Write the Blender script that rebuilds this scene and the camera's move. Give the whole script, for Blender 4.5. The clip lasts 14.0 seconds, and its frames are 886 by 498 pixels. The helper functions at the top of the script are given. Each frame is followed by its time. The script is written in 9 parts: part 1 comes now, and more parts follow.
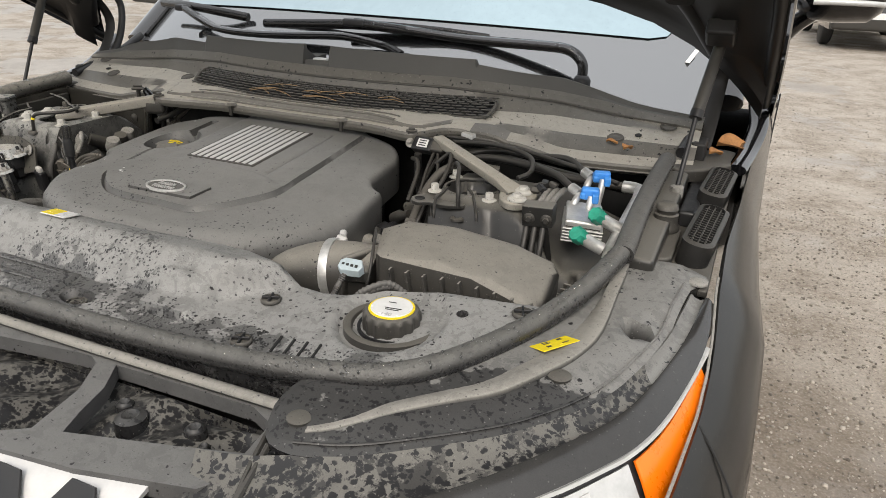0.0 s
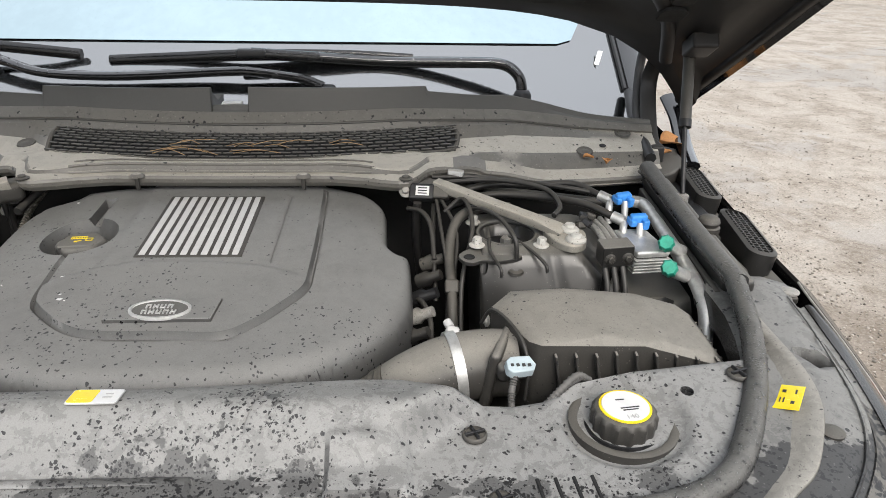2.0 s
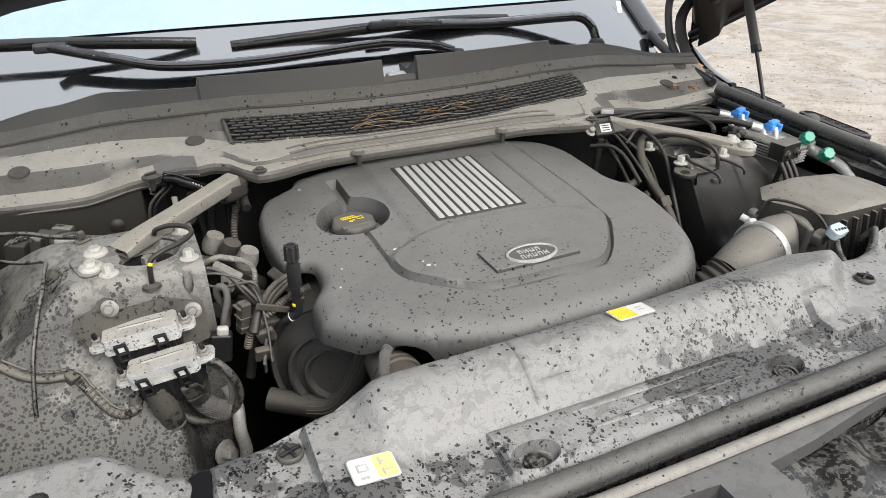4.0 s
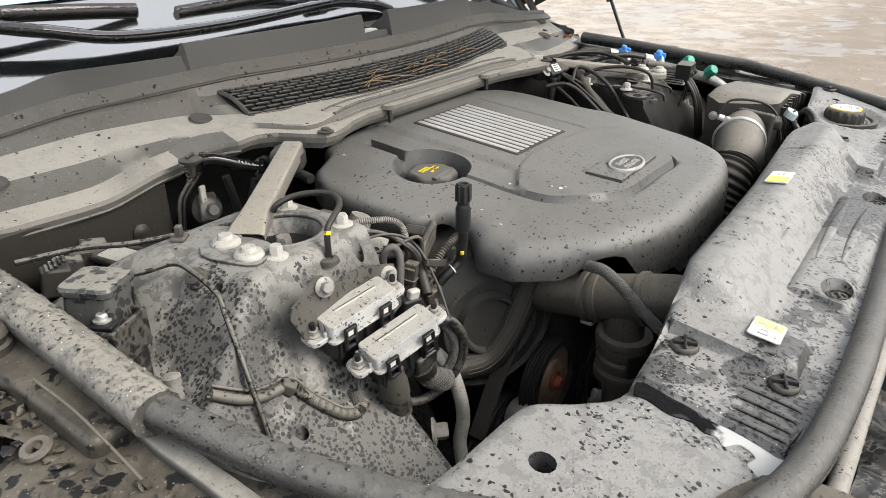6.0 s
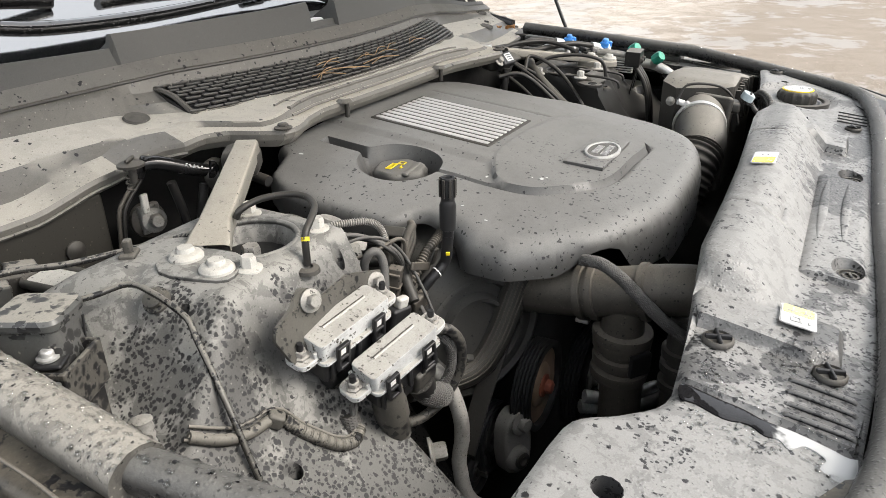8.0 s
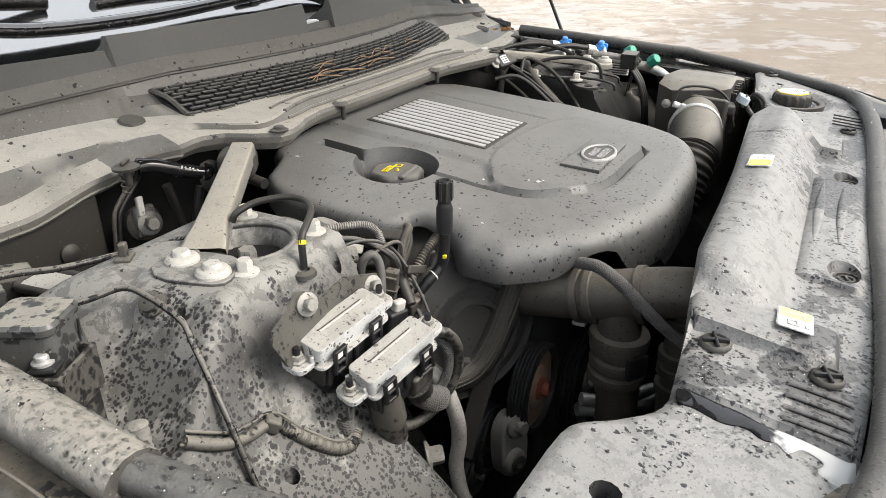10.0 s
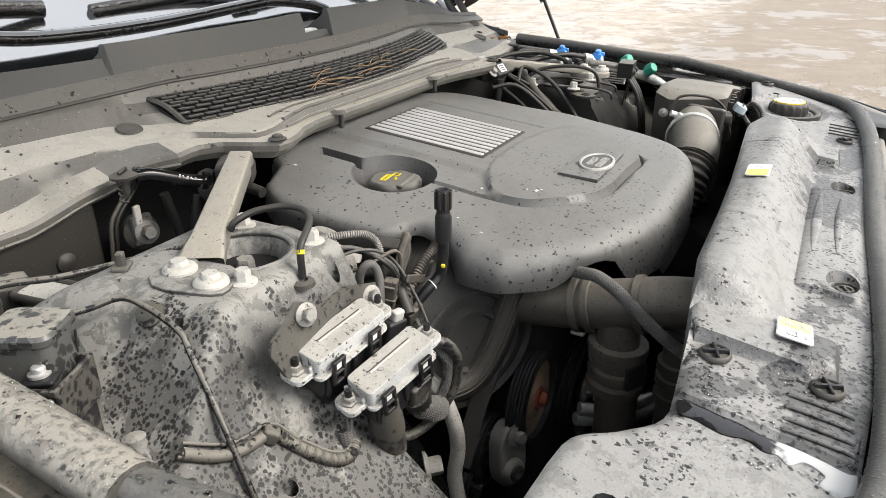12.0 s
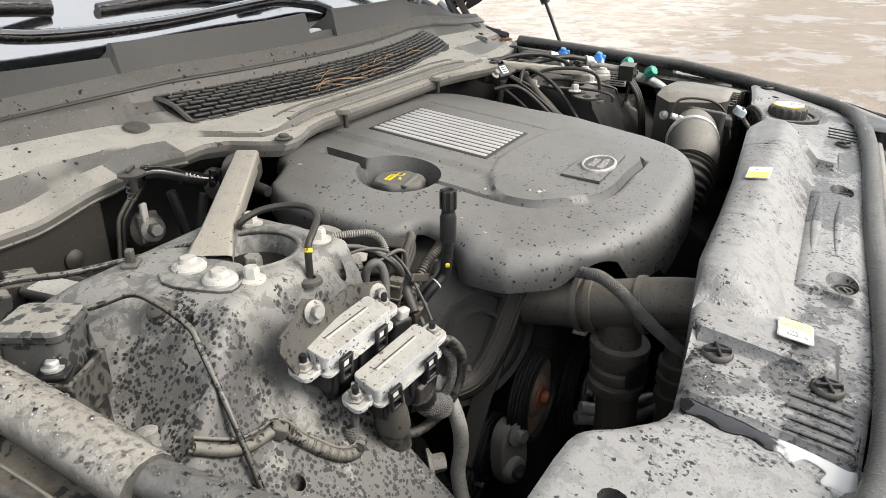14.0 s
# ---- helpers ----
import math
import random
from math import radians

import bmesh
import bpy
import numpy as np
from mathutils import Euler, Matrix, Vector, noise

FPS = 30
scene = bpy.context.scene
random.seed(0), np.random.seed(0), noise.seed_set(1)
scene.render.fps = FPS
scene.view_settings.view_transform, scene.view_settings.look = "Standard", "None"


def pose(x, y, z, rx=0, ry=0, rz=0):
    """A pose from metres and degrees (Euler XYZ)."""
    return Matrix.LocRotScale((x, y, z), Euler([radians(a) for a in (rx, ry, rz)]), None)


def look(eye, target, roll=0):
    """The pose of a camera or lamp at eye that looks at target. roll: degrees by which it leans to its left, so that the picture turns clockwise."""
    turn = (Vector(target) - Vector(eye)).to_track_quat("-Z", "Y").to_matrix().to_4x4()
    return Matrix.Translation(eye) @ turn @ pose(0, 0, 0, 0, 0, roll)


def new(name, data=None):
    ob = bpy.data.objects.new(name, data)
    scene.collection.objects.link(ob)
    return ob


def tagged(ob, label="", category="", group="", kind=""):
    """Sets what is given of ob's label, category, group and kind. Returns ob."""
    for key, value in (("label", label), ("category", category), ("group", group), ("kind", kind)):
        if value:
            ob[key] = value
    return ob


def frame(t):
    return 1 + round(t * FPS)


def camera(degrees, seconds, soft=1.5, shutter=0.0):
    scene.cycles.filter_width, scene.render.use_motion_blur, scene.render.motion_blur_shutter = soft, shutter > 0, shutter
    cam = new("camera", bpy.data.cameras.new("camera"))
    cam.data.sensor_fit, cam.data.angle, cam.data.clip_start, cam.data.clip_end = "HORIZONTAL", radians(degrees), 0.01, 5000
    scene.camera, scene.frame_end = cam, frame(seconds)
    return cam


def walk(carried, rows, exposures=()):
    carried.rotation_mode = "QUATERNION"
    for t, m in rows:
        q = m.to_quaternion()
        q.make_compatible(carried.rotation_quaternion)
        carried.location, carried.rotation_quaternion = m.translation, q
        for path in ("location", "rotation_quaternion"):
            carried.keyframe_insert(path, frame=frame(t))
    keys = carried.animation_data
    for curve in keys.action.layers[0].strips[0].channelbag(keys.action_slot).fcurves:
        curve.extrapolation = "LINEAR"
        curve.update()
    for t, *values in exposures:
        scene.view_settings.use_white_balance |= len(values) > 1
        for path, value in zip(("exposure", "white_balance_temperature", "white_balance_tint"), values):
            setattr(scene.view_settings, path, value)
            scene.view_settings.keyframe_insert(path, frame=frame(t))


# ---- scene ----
cam = camera(64.4, 14.0, soft=0.6)
PATH = [
    (0, (0.95, -0.915, 1.56), (0.218, 0.768, 0.767), 1.8),
    (0.5, (0.781, -0.796, 1.588), (0.265, 0.965, 0.793), -0.8),
    (1, (0.654, -0.769, 1.599), (0.415, 1.024, 0.744), 0.8),
    (1.5, (0.516, -0.807, 1.601), (0.435, 1.005, 0.756), 0.9),
    (2, (0.341, -0.856, 1.63), (0.431, 0.955, 0.788), 1.0),
    (2.5, (0.155, -0.844, 1.626), (0.472, 0.94, 0.779), 0.6),
    (3, (-0.046, -0.814, 1.64), (0.401, 0.945, 0.799), 1.0),
    (3.5, (-0.279, -0.83, 1.619), (0.307, 0.869, 0.741), -0.7),
    (3.7, (-0.376, -0.822, 1.625), (0.263, 0.849, 0.731), -0.9),
    (5.8, (-1.025, -0.447, 1.51), (0.406, 0.682, 0.686), 0.3),
    (6, (-1.033, -0.391, 1.498), (0.425, 0.676, 0.64), -0.5),
    (6.5, (-1.036, -0.306, 1.474), (0.541, 0.58, 0.62), -1.1),
    (7, (-1.02, -0.295, 1.463), (0.541, 0.607, 0.597), -1.3),
    (7.5, (-1.014, -0.289, 1.461), (0.556, 0.613, 0.61), -1.1),
    (8, (-1.012, -0.287, 1.461), (0.566, 0.598, 0.609), -0.7),
    (10.5, (-1.011, -0.283, 1.463), (0.581, 0.586, 0.619), -0.4),
    (11, (-1.016, -0.282, 1.465), (0.584, 0.584, 0.634), -0.3),
    (11.5, (-1.014, -0.283, 1.465), (0.587, 0.582, 0.635), -0.4),
    (12, (-1.01, -0.28, 1.464), (0.589, 0.587, 0.633), -0.3),
    (12.5, (-1.007, -0.279, 1.465), (0.592, 0.591, 0.636), -0.1),
    (13, (-1.01, -0.278, 1.464), (0.586, 0.594, 0.632), -0.1),
    (13.5, (-1.019, -0.276, 1.466), (0.582, 0.59, 0.637), 0.1),
    (14, (-1.022, -0.276, 1.466), (0.583, 0.584, 0.637), 0.2),
]
walk(cam, [(t, look(eye, target, roll)) for t, eye, target, roll in PATH],
     [(0, 0.45, 6800, 10), (1, 0.74, 6750, 10), (2, 0.74, 6480, 10), (3, 0.88, 6480, 10), (3.7, 0.86, 6480, 10), (6, 1.05, 6650, 10), (7, 1.19, 6650, 10), (7.5, 1.19, 6650, 10), (14, 1.24, 6650, 10)])

# ---- light ----
world = bpy.data.worlds.new("overcast_sky")
scene.world = world
world.use_nodes = True
wn = world.node_tree
for n in list(wn.nodes):
    wn.nodes.remove(n)
SUN_EL, SUN_ROT = radians(42), radians(165)
sky = wn.nodes.new("ShaderNodeTexSky")
sky.sky_type = "NISHITA"
sky.sun_disc = False
sky.sun_elevation, sky.sun_rotation = SUN_EL, SUN_ROT
sky.air_density, sky.dust_density, sky.ozone_density = 1.0, 4.0, 1.0
pale = wn.nodes.new("ShaderNodeMix")
pale.data_type = "RGBA"
pale.inputs[0].default_value = 0.72
pale.inputs[7].default_value = (6.7, 6.9, 7.1, 1)
backdrop = wn.nodes.new("ShaderNodeBackground")
backdrop.inputs[1].default_value = 0.12
wout = wn.nodes.new("ShaderNodeOutputWorld")
wn.links.new(sky.outputs[0], pale.inputs[6])
# an overcast sky is brightest overhead
up_way = wn.nodes.new("ShaderNodeTexCoord")
split = wn.nodes.new("ShaderNodeSeparateXYZ")
grade = wn.nodes.new("ShaderNodeMapRange")
grade.inputs[1].default_value, grade.inputs[2].default_value = 0.0, 1.0
grade.inputs[3].default_value, grade.inputs[4].default_value = 0.92, 1.68
scaled = wn.nodes.new("ShaderNodeVectorMath")
scaled.operation = "SCALE"
wn.links.new(up_way.outputs[0], split.inputs[0])
wn.links.new(split.outputs[2], grade.inputs[0])
wn.links.new(pale.outputs[2], scaled.inputs[0])
wn.links.new(grade.outputs[0], scaled.inputs["Scale"])
wn.links.new(scaled.outputs[0], backdrop.inputs[0])
wn.links.new(backdrop.outputs[0], wout.inputs[0])
sun = new("sun", bpy.data.lights.new("sun", "SUN"))
sun.data.energy, sun.data.angle, sun.data.color = 1.5, radians(28), (1.0, 0.96, 0.9)
sun.matrix_world = look((1.6, -6.0, 6.6), (0, 0, 1))


# ---- materials ----
def shader(name):
    m = bpy.data.materials.new(name)
    m.use_nodes = True
    nt = m.node_tree
    bsdf = nt.nodes["Principled BSDF"]
    return m, nt, bsdf


def node(nt, kind, **inputs):
    n = nt.nodes.new(kind)
    for k, v in inputs.items():
        if k.startswith("i"):
            slot = n.inputs[int(k[1:])]
            if isinstance(v, bpy.types.NodeSocket):
                nt.links.new(v, slot)
            else:
                slot.default_value = v
    return n


def maths(nt, op, a, b=0.0, c=0.0, clamp=False):
    n = node(nt, "ShaderNodeMath", i0=a, i1=b, i2=c)
    n.operation, n.use_clamp = op, clamp
    return n.outputs[0]


def ramp(nt, value, lo, hi, to_lo=0.0, to_hi=1.0):
    n = node(nt, "ShaderNodeMapRange", i0=value, i1=lo, i2=hi, i3=to_lo, i4=to_hi)
    n.interpolation_type = "SMOOTHSTEP"
    return n.outputs[0]


def mixed(nt, fac, a, b):
    n = nt.nodes.new("ShaderNodeMix")
    n.data_type = "RGBA"
    for slot, v in ((0, fac), (6, a), (7, b)):
        if isinstance(v, bpy.types.NodeSocket):
            nt.links.new(v, n.inputs[slot])
        else:
            n.inputs[slot].default_value = (*v, 1) if isinstance(v, tuple) and len(v) == 3 else v
    return n.outputs[2]


def noisy(nt, where, scale, detail=4.0, rough=0.55, warp=0.0):
    n = node(nt, "ShaderNodeTexNoise", i0=where)
    n.inputs["Scale"].default_value, n.inputs["Detail"].default_value = scale, detail
    n.inputs["Roughness"].default_value, n.inputs["Distortion"].default_value = rough, warp
    return n.outputs[0]


def drops(nt, where, scale, size, share, patch=4.0, lo=0.35, hi=0.6, marks=0.45, splash=None, film=0.0, blot=0.0):
    """Rain thrown on dust: torn black dabs and single dots in patches, over crisp-edged grey water marks."""
    field = noisy(nt, where, patch, 4, 0.65)
    if splash:
        # one side caught more of the splash: (axis, from, to, more, less)
        for axis, start, stop, more, less in (splash if type(splash[0]) is tuple else (splash,)):
            along = node(nt, "ShaderNodeSeparateXYZ", i0=where).outputs[axis]
            field = maths(nt, "ADD", field, ramp(nt, along, start, stop, more, less))
    zone = ramp(nt, field, lo, hi)
    bent = node(nt, "ShaderNodeTexNoise", i0=where)
    bent.inputs["Scale"].default_value, bent.inputs["Detail"].default_value = scale * 1.1, 4
    off = node(nt, "ShaderNodeVectorMath", i0=bent.outputs[1], i1=(0.5, 0.5, 0.5))
    off.operation = "SUBTRACT"
    off2 = node(nt, "ShaderNodeVectorMath", i0=off.outputs[0])
    off2.operation, off2.inputs["Scale"].default_value = "SCALE", 1.1 / scale
    sm = node(nt, "ShaderNodeVectorMath", i0=where, i1=off2.outputs[0])
    v = node(nt, "ShaderNodeTexVoronoi", i0=sm.outputs[0])
    v.inputs["Scale"].default_value = scale * 1.5
    rnd = node(nt, "ShaderNodeSeparateColor", i0=v.outputs[1])
    have = maths(nt, "LESS_THAN", rnd.outputs[0], maths(nt, "MULTIPLY", maths(nt, "ADD", maths(nt, "MULTIPLY", zone, 0.9), 0.1), share * 0.5))
    reach = maths(nt, "MULTIPLY", maths(nt, "ADD", rnd.outputs[1], 0.2), size)
    dots = maths(nt, "MULTIPLY", ramp(nt, maths(nt, "SUBTRACT", reach, v.outputs[0]), 0.0, 0.2), have)
    torn = noisy(nt, where, scale * 0.9, 6, 0.62, 0.25)
    dabs = ramp(nt, maths(nt, "ADD", torn, maths(nt, "MULTIPLY", zone, 0.10 * min(share, 1.3))), 0.655, 0.70)
    out = maths(nt, "MULTIPLY", maths(nt, "MAXIMUM", dots, dabs), 0.97)
    if film:
        # whole patches stay wet
        out = maths(nt, "MAXIMUM", out, maths(nt, "MULTIPLY", ramp(nt, maths(nt, "ADD", field, maths(nt, "MULTIPLY", noisy(nt, where, scale * 0.35, 5, 0.6), 0.25)), (lo + hi) / 2 + (0.145 if blot else 0.165), (lo + hi) / 2 + (0.215 if blot else 0.19)), film))
    if blot:
        # soft-edged wet blots, crowded where the splash hit
        off3 = node(nt, "ShaderNodeVectorMath", i0=off.outputs[0])
        off3.operation, off3.inputs["Scale"].default_value = "SCALE", 0.85 / scale
        sm3 = node(nt, "ShaderNodeVectorMath", i0=where, i1=off3.outputs[0])
        bv = node(nt, "ShaderNodeTexVoronoi", i0=sm3.outputs[0])
        bv.inputs["Scale"].default_value, bv.inputs["Randomness"].default_value = scale * 1.3, 1.0
        br = node(nt, "ShaderNodeSeparateColor", i0=bv.outputs[1])
        held = maths(nt, "LESS_THAN", br.outputs[0], maths(nt, "MULTIPLY", zone, blot))
        wide = maths(nt, "MULTIPLY", maths(nt, "ADD", br.outputs[1], 0.35), 0.60)
        out = maths(nt, "MAXIMUM", out, maths(nt, "MULTIPLY", maths(nt, "MULTIPLY", ramp(nt, maths(nt, "SUBTRACT", wide, bv.outputs[0]), -0.20, 0.30), held), 0.97))
    if marks:
        m1 = ramp(nt, noisy(nt, where, scale * 0.28, 8, 0.68, 0.5), 0.53, 0.565, 0.0, marks)
        m2 = ramp(nt, noisy(nt, sm.outputs[0], scale * 0.5, 5, 0.6, 0.2), 0.56, 0.58, 0.0, marks * 0.7)
        out = maths(nt, "MAXIMUM", out, maths(nt, "MAXIMUM", m1, m2))
    return out


def dusty(name, base, dust, amount=0.6, rough=0.6, metal=0.0, spot=None, spot_col=(0.012, 0.012, 0.013), grain=0.25, fine=160, coat=0.0, spec=0.4, lift=0.0, beads=0.0, side=0.25, flat=(-0.1, 0.9), wet=0.12, fleck=0.4, even=0.6):
    """A dark or pale surface under settled dust, with drop marks washed into it."""
    m, nt, b = shader(name)
    where = node(nt, "ShaderNodeTexCoord").outputs[3]
    big, mid, small = noisy(nt, where, 5, 5, 0.6, 0.4), noisy(nt, where, 28, 5, 0.65), noisy(nt, where, fine, 3, 0.7)
    up = node(nt, "ShaderNodeSeparateXYZ", i0=node(nt, "ShaderNodeNewGeometry").outputs[1]).outputs[2]
    lie = ramp(nt, up, flat[0], flat[1], side, 1.0)
    cloud = maths(nt, "ADD", maths(nt, "MULTIPLY", big, 0.65), maths(nt, "ADD", maths(nt, "MULTIPLY", mid, 0.3), maths(nt, "MULTIPLY", small, 0.16)))
    fac = maths(nt, "MULTIPLY", maths(nt, "MULTIPLY", ramp(nt, cloud, 0.38 - lift, 0.72 - lift, even, 0.62 + 0.38 * even), lie), amount, clamp=True)
    col = mixed(nt, fac, base, dust)
    r = ramp(nt, fac, 0, 0.7, rough, min(1.0, rough + 0.3))
    if spot:
        mask = drops(nt, where, *spot)
        col = mixed(nt, mask, col, spot_col)
        r = maths(nt, "SUBTRACT", r, maths(nt, "MULTIPLY", mask, wet), clamp=True)
    # flecks of dirt and grit
    fv = node(nt, "ShaderNodeTexVoronoi", i0=where)
    fv.inputs["Scale"].default_value = 330
    fr = node(nt, "ShaderNodeSeparateColor", i0=fv.outputs[1])
    bit = maths(nt, "MULTIPLY", ramp(nt, fv.outputs[0], 0.38, 0.2), maths(nt, "LESS_THAN", fr.outputs[0], 0.16))
    col = mixed(nt, maths(nt, "MULTIPLY", bit, fleck), col, mixed(nt, maths(nt, "GREATER_THAN", fr.outputs[1], 0.62), (0.018, 0.017, 0.016), dust))
    grit = ramp(nt, noisy(nt, where, 750, 2, 0.7), 0.3, 0.7, 0.93, 1.07)
    tint = node(nt, "ShaderNodeVectorMath", i0=col)
    tint.operation = "SCALE"
    nt.links.new(grit, tint.inputs["Scale"])
    nt.links.new(tint.outputs[0], b.inputs["Base Color"])
    nt.links.new(r, b.inputs["Roughness"])
    b.inputs["Metallic"].default_value = metal
    b.inputs["Specular IOR Level"].default_value = spec
    b.inputs["Coat Weight"].default_value = coat
    bump = node(nt, "ShaderNodeBump")
    bump.inputs["Strength"].default_value, bump.inputs["Distance"].default_value = grain, 0.0006 if not beads else 0.0012
    relief = maths(nt, "ADD", small, mid)
    if beads:
        # rain beads standing on the surface
        bv = node(nt, "ShaderNodeTexVoronoi", i0=where)
        bv.inputs["Scale"].default_value = 230
        bead = ramp(nt, bv.outputs[0], 0.42, 0.0)
        wetness = ramp(nt, noisy(nt, where, 9, 3), 0.42, 0.6)
        bead = maths(nt, "MULTIPLY", maths(nt, "MULTIPLY", bead, wetness), beads)
        relief = maths(nt, "ADD", relief, bead)
        nt.links.new(maths(nt, "SUBTRACT", r, maths(nt, "MULTIPLY", bead, 0.25 / beads), clamp=True), b.inputs["Roughness"])
    nt.links.new(relief, bump.inputs["Height"])
    nt.links.new(bump.outputs[0], b.inputs["Normal"])
    return m


def simple(name, col, rough=0.5, metal=0.0, vary=0.25, scale=40, coat=0.0, spec=0.5):
    m, nt, b = shader(name)
    where = node(nt, "ShaderNodeTexCoord").outputs[3]
    n1, n2 = noisy(nt, where, scale, 4), noisy(nt, where, scale * 6, 3)
    f = maths(nt, "ADD", maths(nt, "MULTIPLY", n1, 0.7), maths(nt, "MULTIPLY", n2, 0.3))
    lo = tuple(c * (1 - vary) for c in col)
    hi = tuple(min(1.0, c * (1 + vary)) for c in col)
    nt.links.new(mixed(nt, ramp(nt, f, 0.3, 0.7), lo, hi), b.inputs["Base Color"])
    nt.links.new(ramp(nt, f, 0.3, 0.7, max(0.02, rough - 0.1), min(1.0, rough + 0.12)), b.inputs["Roughness"])
    b.inputs["Metallic"].default_value, b.inputs["Coat Weight"].default_value = metal, coat
    b.inputs["Specular IOR Level"].default_value = spec
    return m


COVER = dusty("engine_cover_plastic", (0.020, 0.020, 0.0205), (0.252, 0.250, 0.240), 0.88, 0.30, spot=(150, 0.55, 0.36, 5.0, 0.46, 0.60, 0.05, ((1, -0.02, 0.12, 0.06, -0.08), (0, -0.16, 0.10, 0.08, -0.08))), grain=0.06, lift=0.08, side=0.26, flat=(0.05, 0.97), spec=0.5, fleck=0.15, even=0.60)
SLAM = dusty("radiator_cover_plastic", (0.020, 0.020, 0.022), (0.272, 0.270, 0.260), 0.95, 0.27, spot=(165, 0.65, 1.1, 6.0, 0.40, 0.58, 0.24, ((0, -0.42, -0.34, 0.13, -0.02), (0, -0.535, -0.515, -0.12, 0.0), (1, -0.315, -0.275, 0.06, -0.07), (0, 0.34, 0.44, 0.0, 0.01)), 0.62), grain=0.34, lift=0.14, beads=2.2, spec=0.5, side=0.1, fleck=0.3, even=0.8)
WING = dusty("wing_panel_plastic", (0.014, 0.014, 0.015), (0.25, 0.246, 0.232), 0.9, 0.27, spot=(120, 0.65, 1.0, 6.0, 0.42, 0.60, 0.25, (1, -0.36, -0.20, 0.24, -0.08), 0.8), grain=0.2, lift=0.08, side=0.03)
COWL = dusty("cowl_plastic", (0.050, 0.050, 0.049), (0.50, 0.470, 0.408), 0.95, 0.36, spot=(95, 0.5, 0.35, 5.0, 0.5, 0.66, 0.10, (1, 0.44, 0.50, -0.10, 0.06)), grain=0.06, lift=0.12, side=0.26, flat=(0.85, 0.965), even=0.75)
LOUVRE = dusty("louvre_plastic", (0.022, 0.022, 0.022), (0.26, 0.252, 0.232), 0.8, 0.34, grain=0.08, side=0.15, flat=(0.3, 0.95), even=0.5)
COWL_LIP = dusty("cowl_lip_rubber", (0.035, 0.035, 0.035), (0.17, 0.166, 0.152), 0.55, 0.33, grain=0.04, side=0.5, lift=0.05, even=0.75, fleck=0.15)
# low steep front gets less dust and more dark film, partly as painted shade
TOWER = dusty("inner_wing_paint", (0.020, 0.020, 0.021), (0.325, 0.319, 0.296), 0.96, 0.3, spot=(165, 0.7, 0.26, 13.0, 0.51, 0.59, 0.42, ((0, -0.640, -0.610, 0.14, -0.09), (1, 0.195, 0.26, 0.03, -0.20), (1, 0.025, 0.105, 0.27, 0.0)), 0.58, 0.95), grain=0.2, lift=0.12, beads=0.8, side=0.25, flat=(0.15, 0.85), wet=0.05, even=0.62)
TOWER_R = dusty("strut_tower_paint", (0.016, 0.016, 0.016), (0.185, 0.176, 0.155), 0.85, 0.28, grain=0.06, lift=0.08, side=0.10, flat=(0.45, 0.97), even=0.6)
SEAL = dusty("rubber_seal", (0.020, 0.020, 0.021), (0.16, 0.156, 0.144), 0.82, 0.28, spot=(170, 0.45, 0.4, 9.0, 0.45, 0.65, 0.2), grain=0.4, lift=0.06, beads=1.5, side=0.05)
SEAL_PALE = dusty("dusty_rubber_seal", (0.03, 0.03, 0.03), (0.36, 0.338, 0.295), 0.95, 0.30, spot=(150, 0.45, 0.5, 9.0, 0.45, 0.65, 0.32), grain=0.3, lift=0.12, beads=1.5, side=0.2, fleck=0.4)
SEAL_FLAT = dusty("seal_flange_rubber", (0.03, 0.03, 0.03), (0.32, 0.305, 0.272), 0.9, 0.38, spot=(150, 0.45, 0.35, 7.0, 0.45, 0.62, 0.15), grain=0.2, lift=0.1, side=0.15)
PLINTH = dusty("grey_shelf_plastic", (0.062, 0.062, 0.064), (0.175, 0.173, 0.165), 0.82, 0.32, spot=(120, 0.45, 0.25, 6.0, 0.45, 0.65, 0.15), grain=0.06, lift=0.06)
AIRBOX = dusty("airbox_plastic", (0.022, 0.021, 0.020), (0.28, 0.264, 0.232), 0.9, 0.40, spot=(140, 0.42, 0.45, 7.0, 0.45, 0.65, 0.08), grain=0.08, lift=0.10, side=0.13, flat=(0.35, 0.9), even=0.7)
PIPE = dusty("dusty_pipe_plastic", (0.026, 0.024, 0.022), (0.200, 0.180, 0.150), 0.85, 0.36, grain=0.12, lift=0.12, side=0.3, spot=(150, 0.42, 0.3, 7.0, 0.45, 0.65, 0.15))
HOSE = dusty("hose_rubber", (0.018, 0.0175, 0.017), (0.15, 0.14, 0.121), 0.75, 0.36, grain=0.12, side=0.22, lift=0.05)
BRAID = dusty("braided_hose", (0.03, 0.03, 0.032), (0.19, 0.182, 0.168), 0.85, 0.42, grain=0.5, fine=600, side=0.5)
WIRE = dusty("wire_sheath", (0.012, 0.012, 0.0125), (0.10, 0.093, 0.08), 0.6, 0.34, grain=0.1, side=0.15)
BRACE = dusty("brace_steel", (0.17, 0.165, 0.15), (0.43, 0.40, 0.34), 0.9, 0.36, 0.1, grain=0.1, lift=0.08, spot=(160, 0.4, 0.10, 9, 0.45, 0.6, 0.08), even=0.7)
BLACK = simple("black_plastic", (0.014, 0.014, 0.015), 0.45)
WET_HOSE = simple("wet_black_rubber", (0.010, 0.010, 0.0105), 0.16, vary=0.2)
PLATE_SPOT = dusty("deadening_plate", (0.016, 0.0155, 0.014), (0.10, 0.092, 0.075), 0.5, 0.45, grain=0.3, side=0.45, lift=0.05, fleck=0.9)
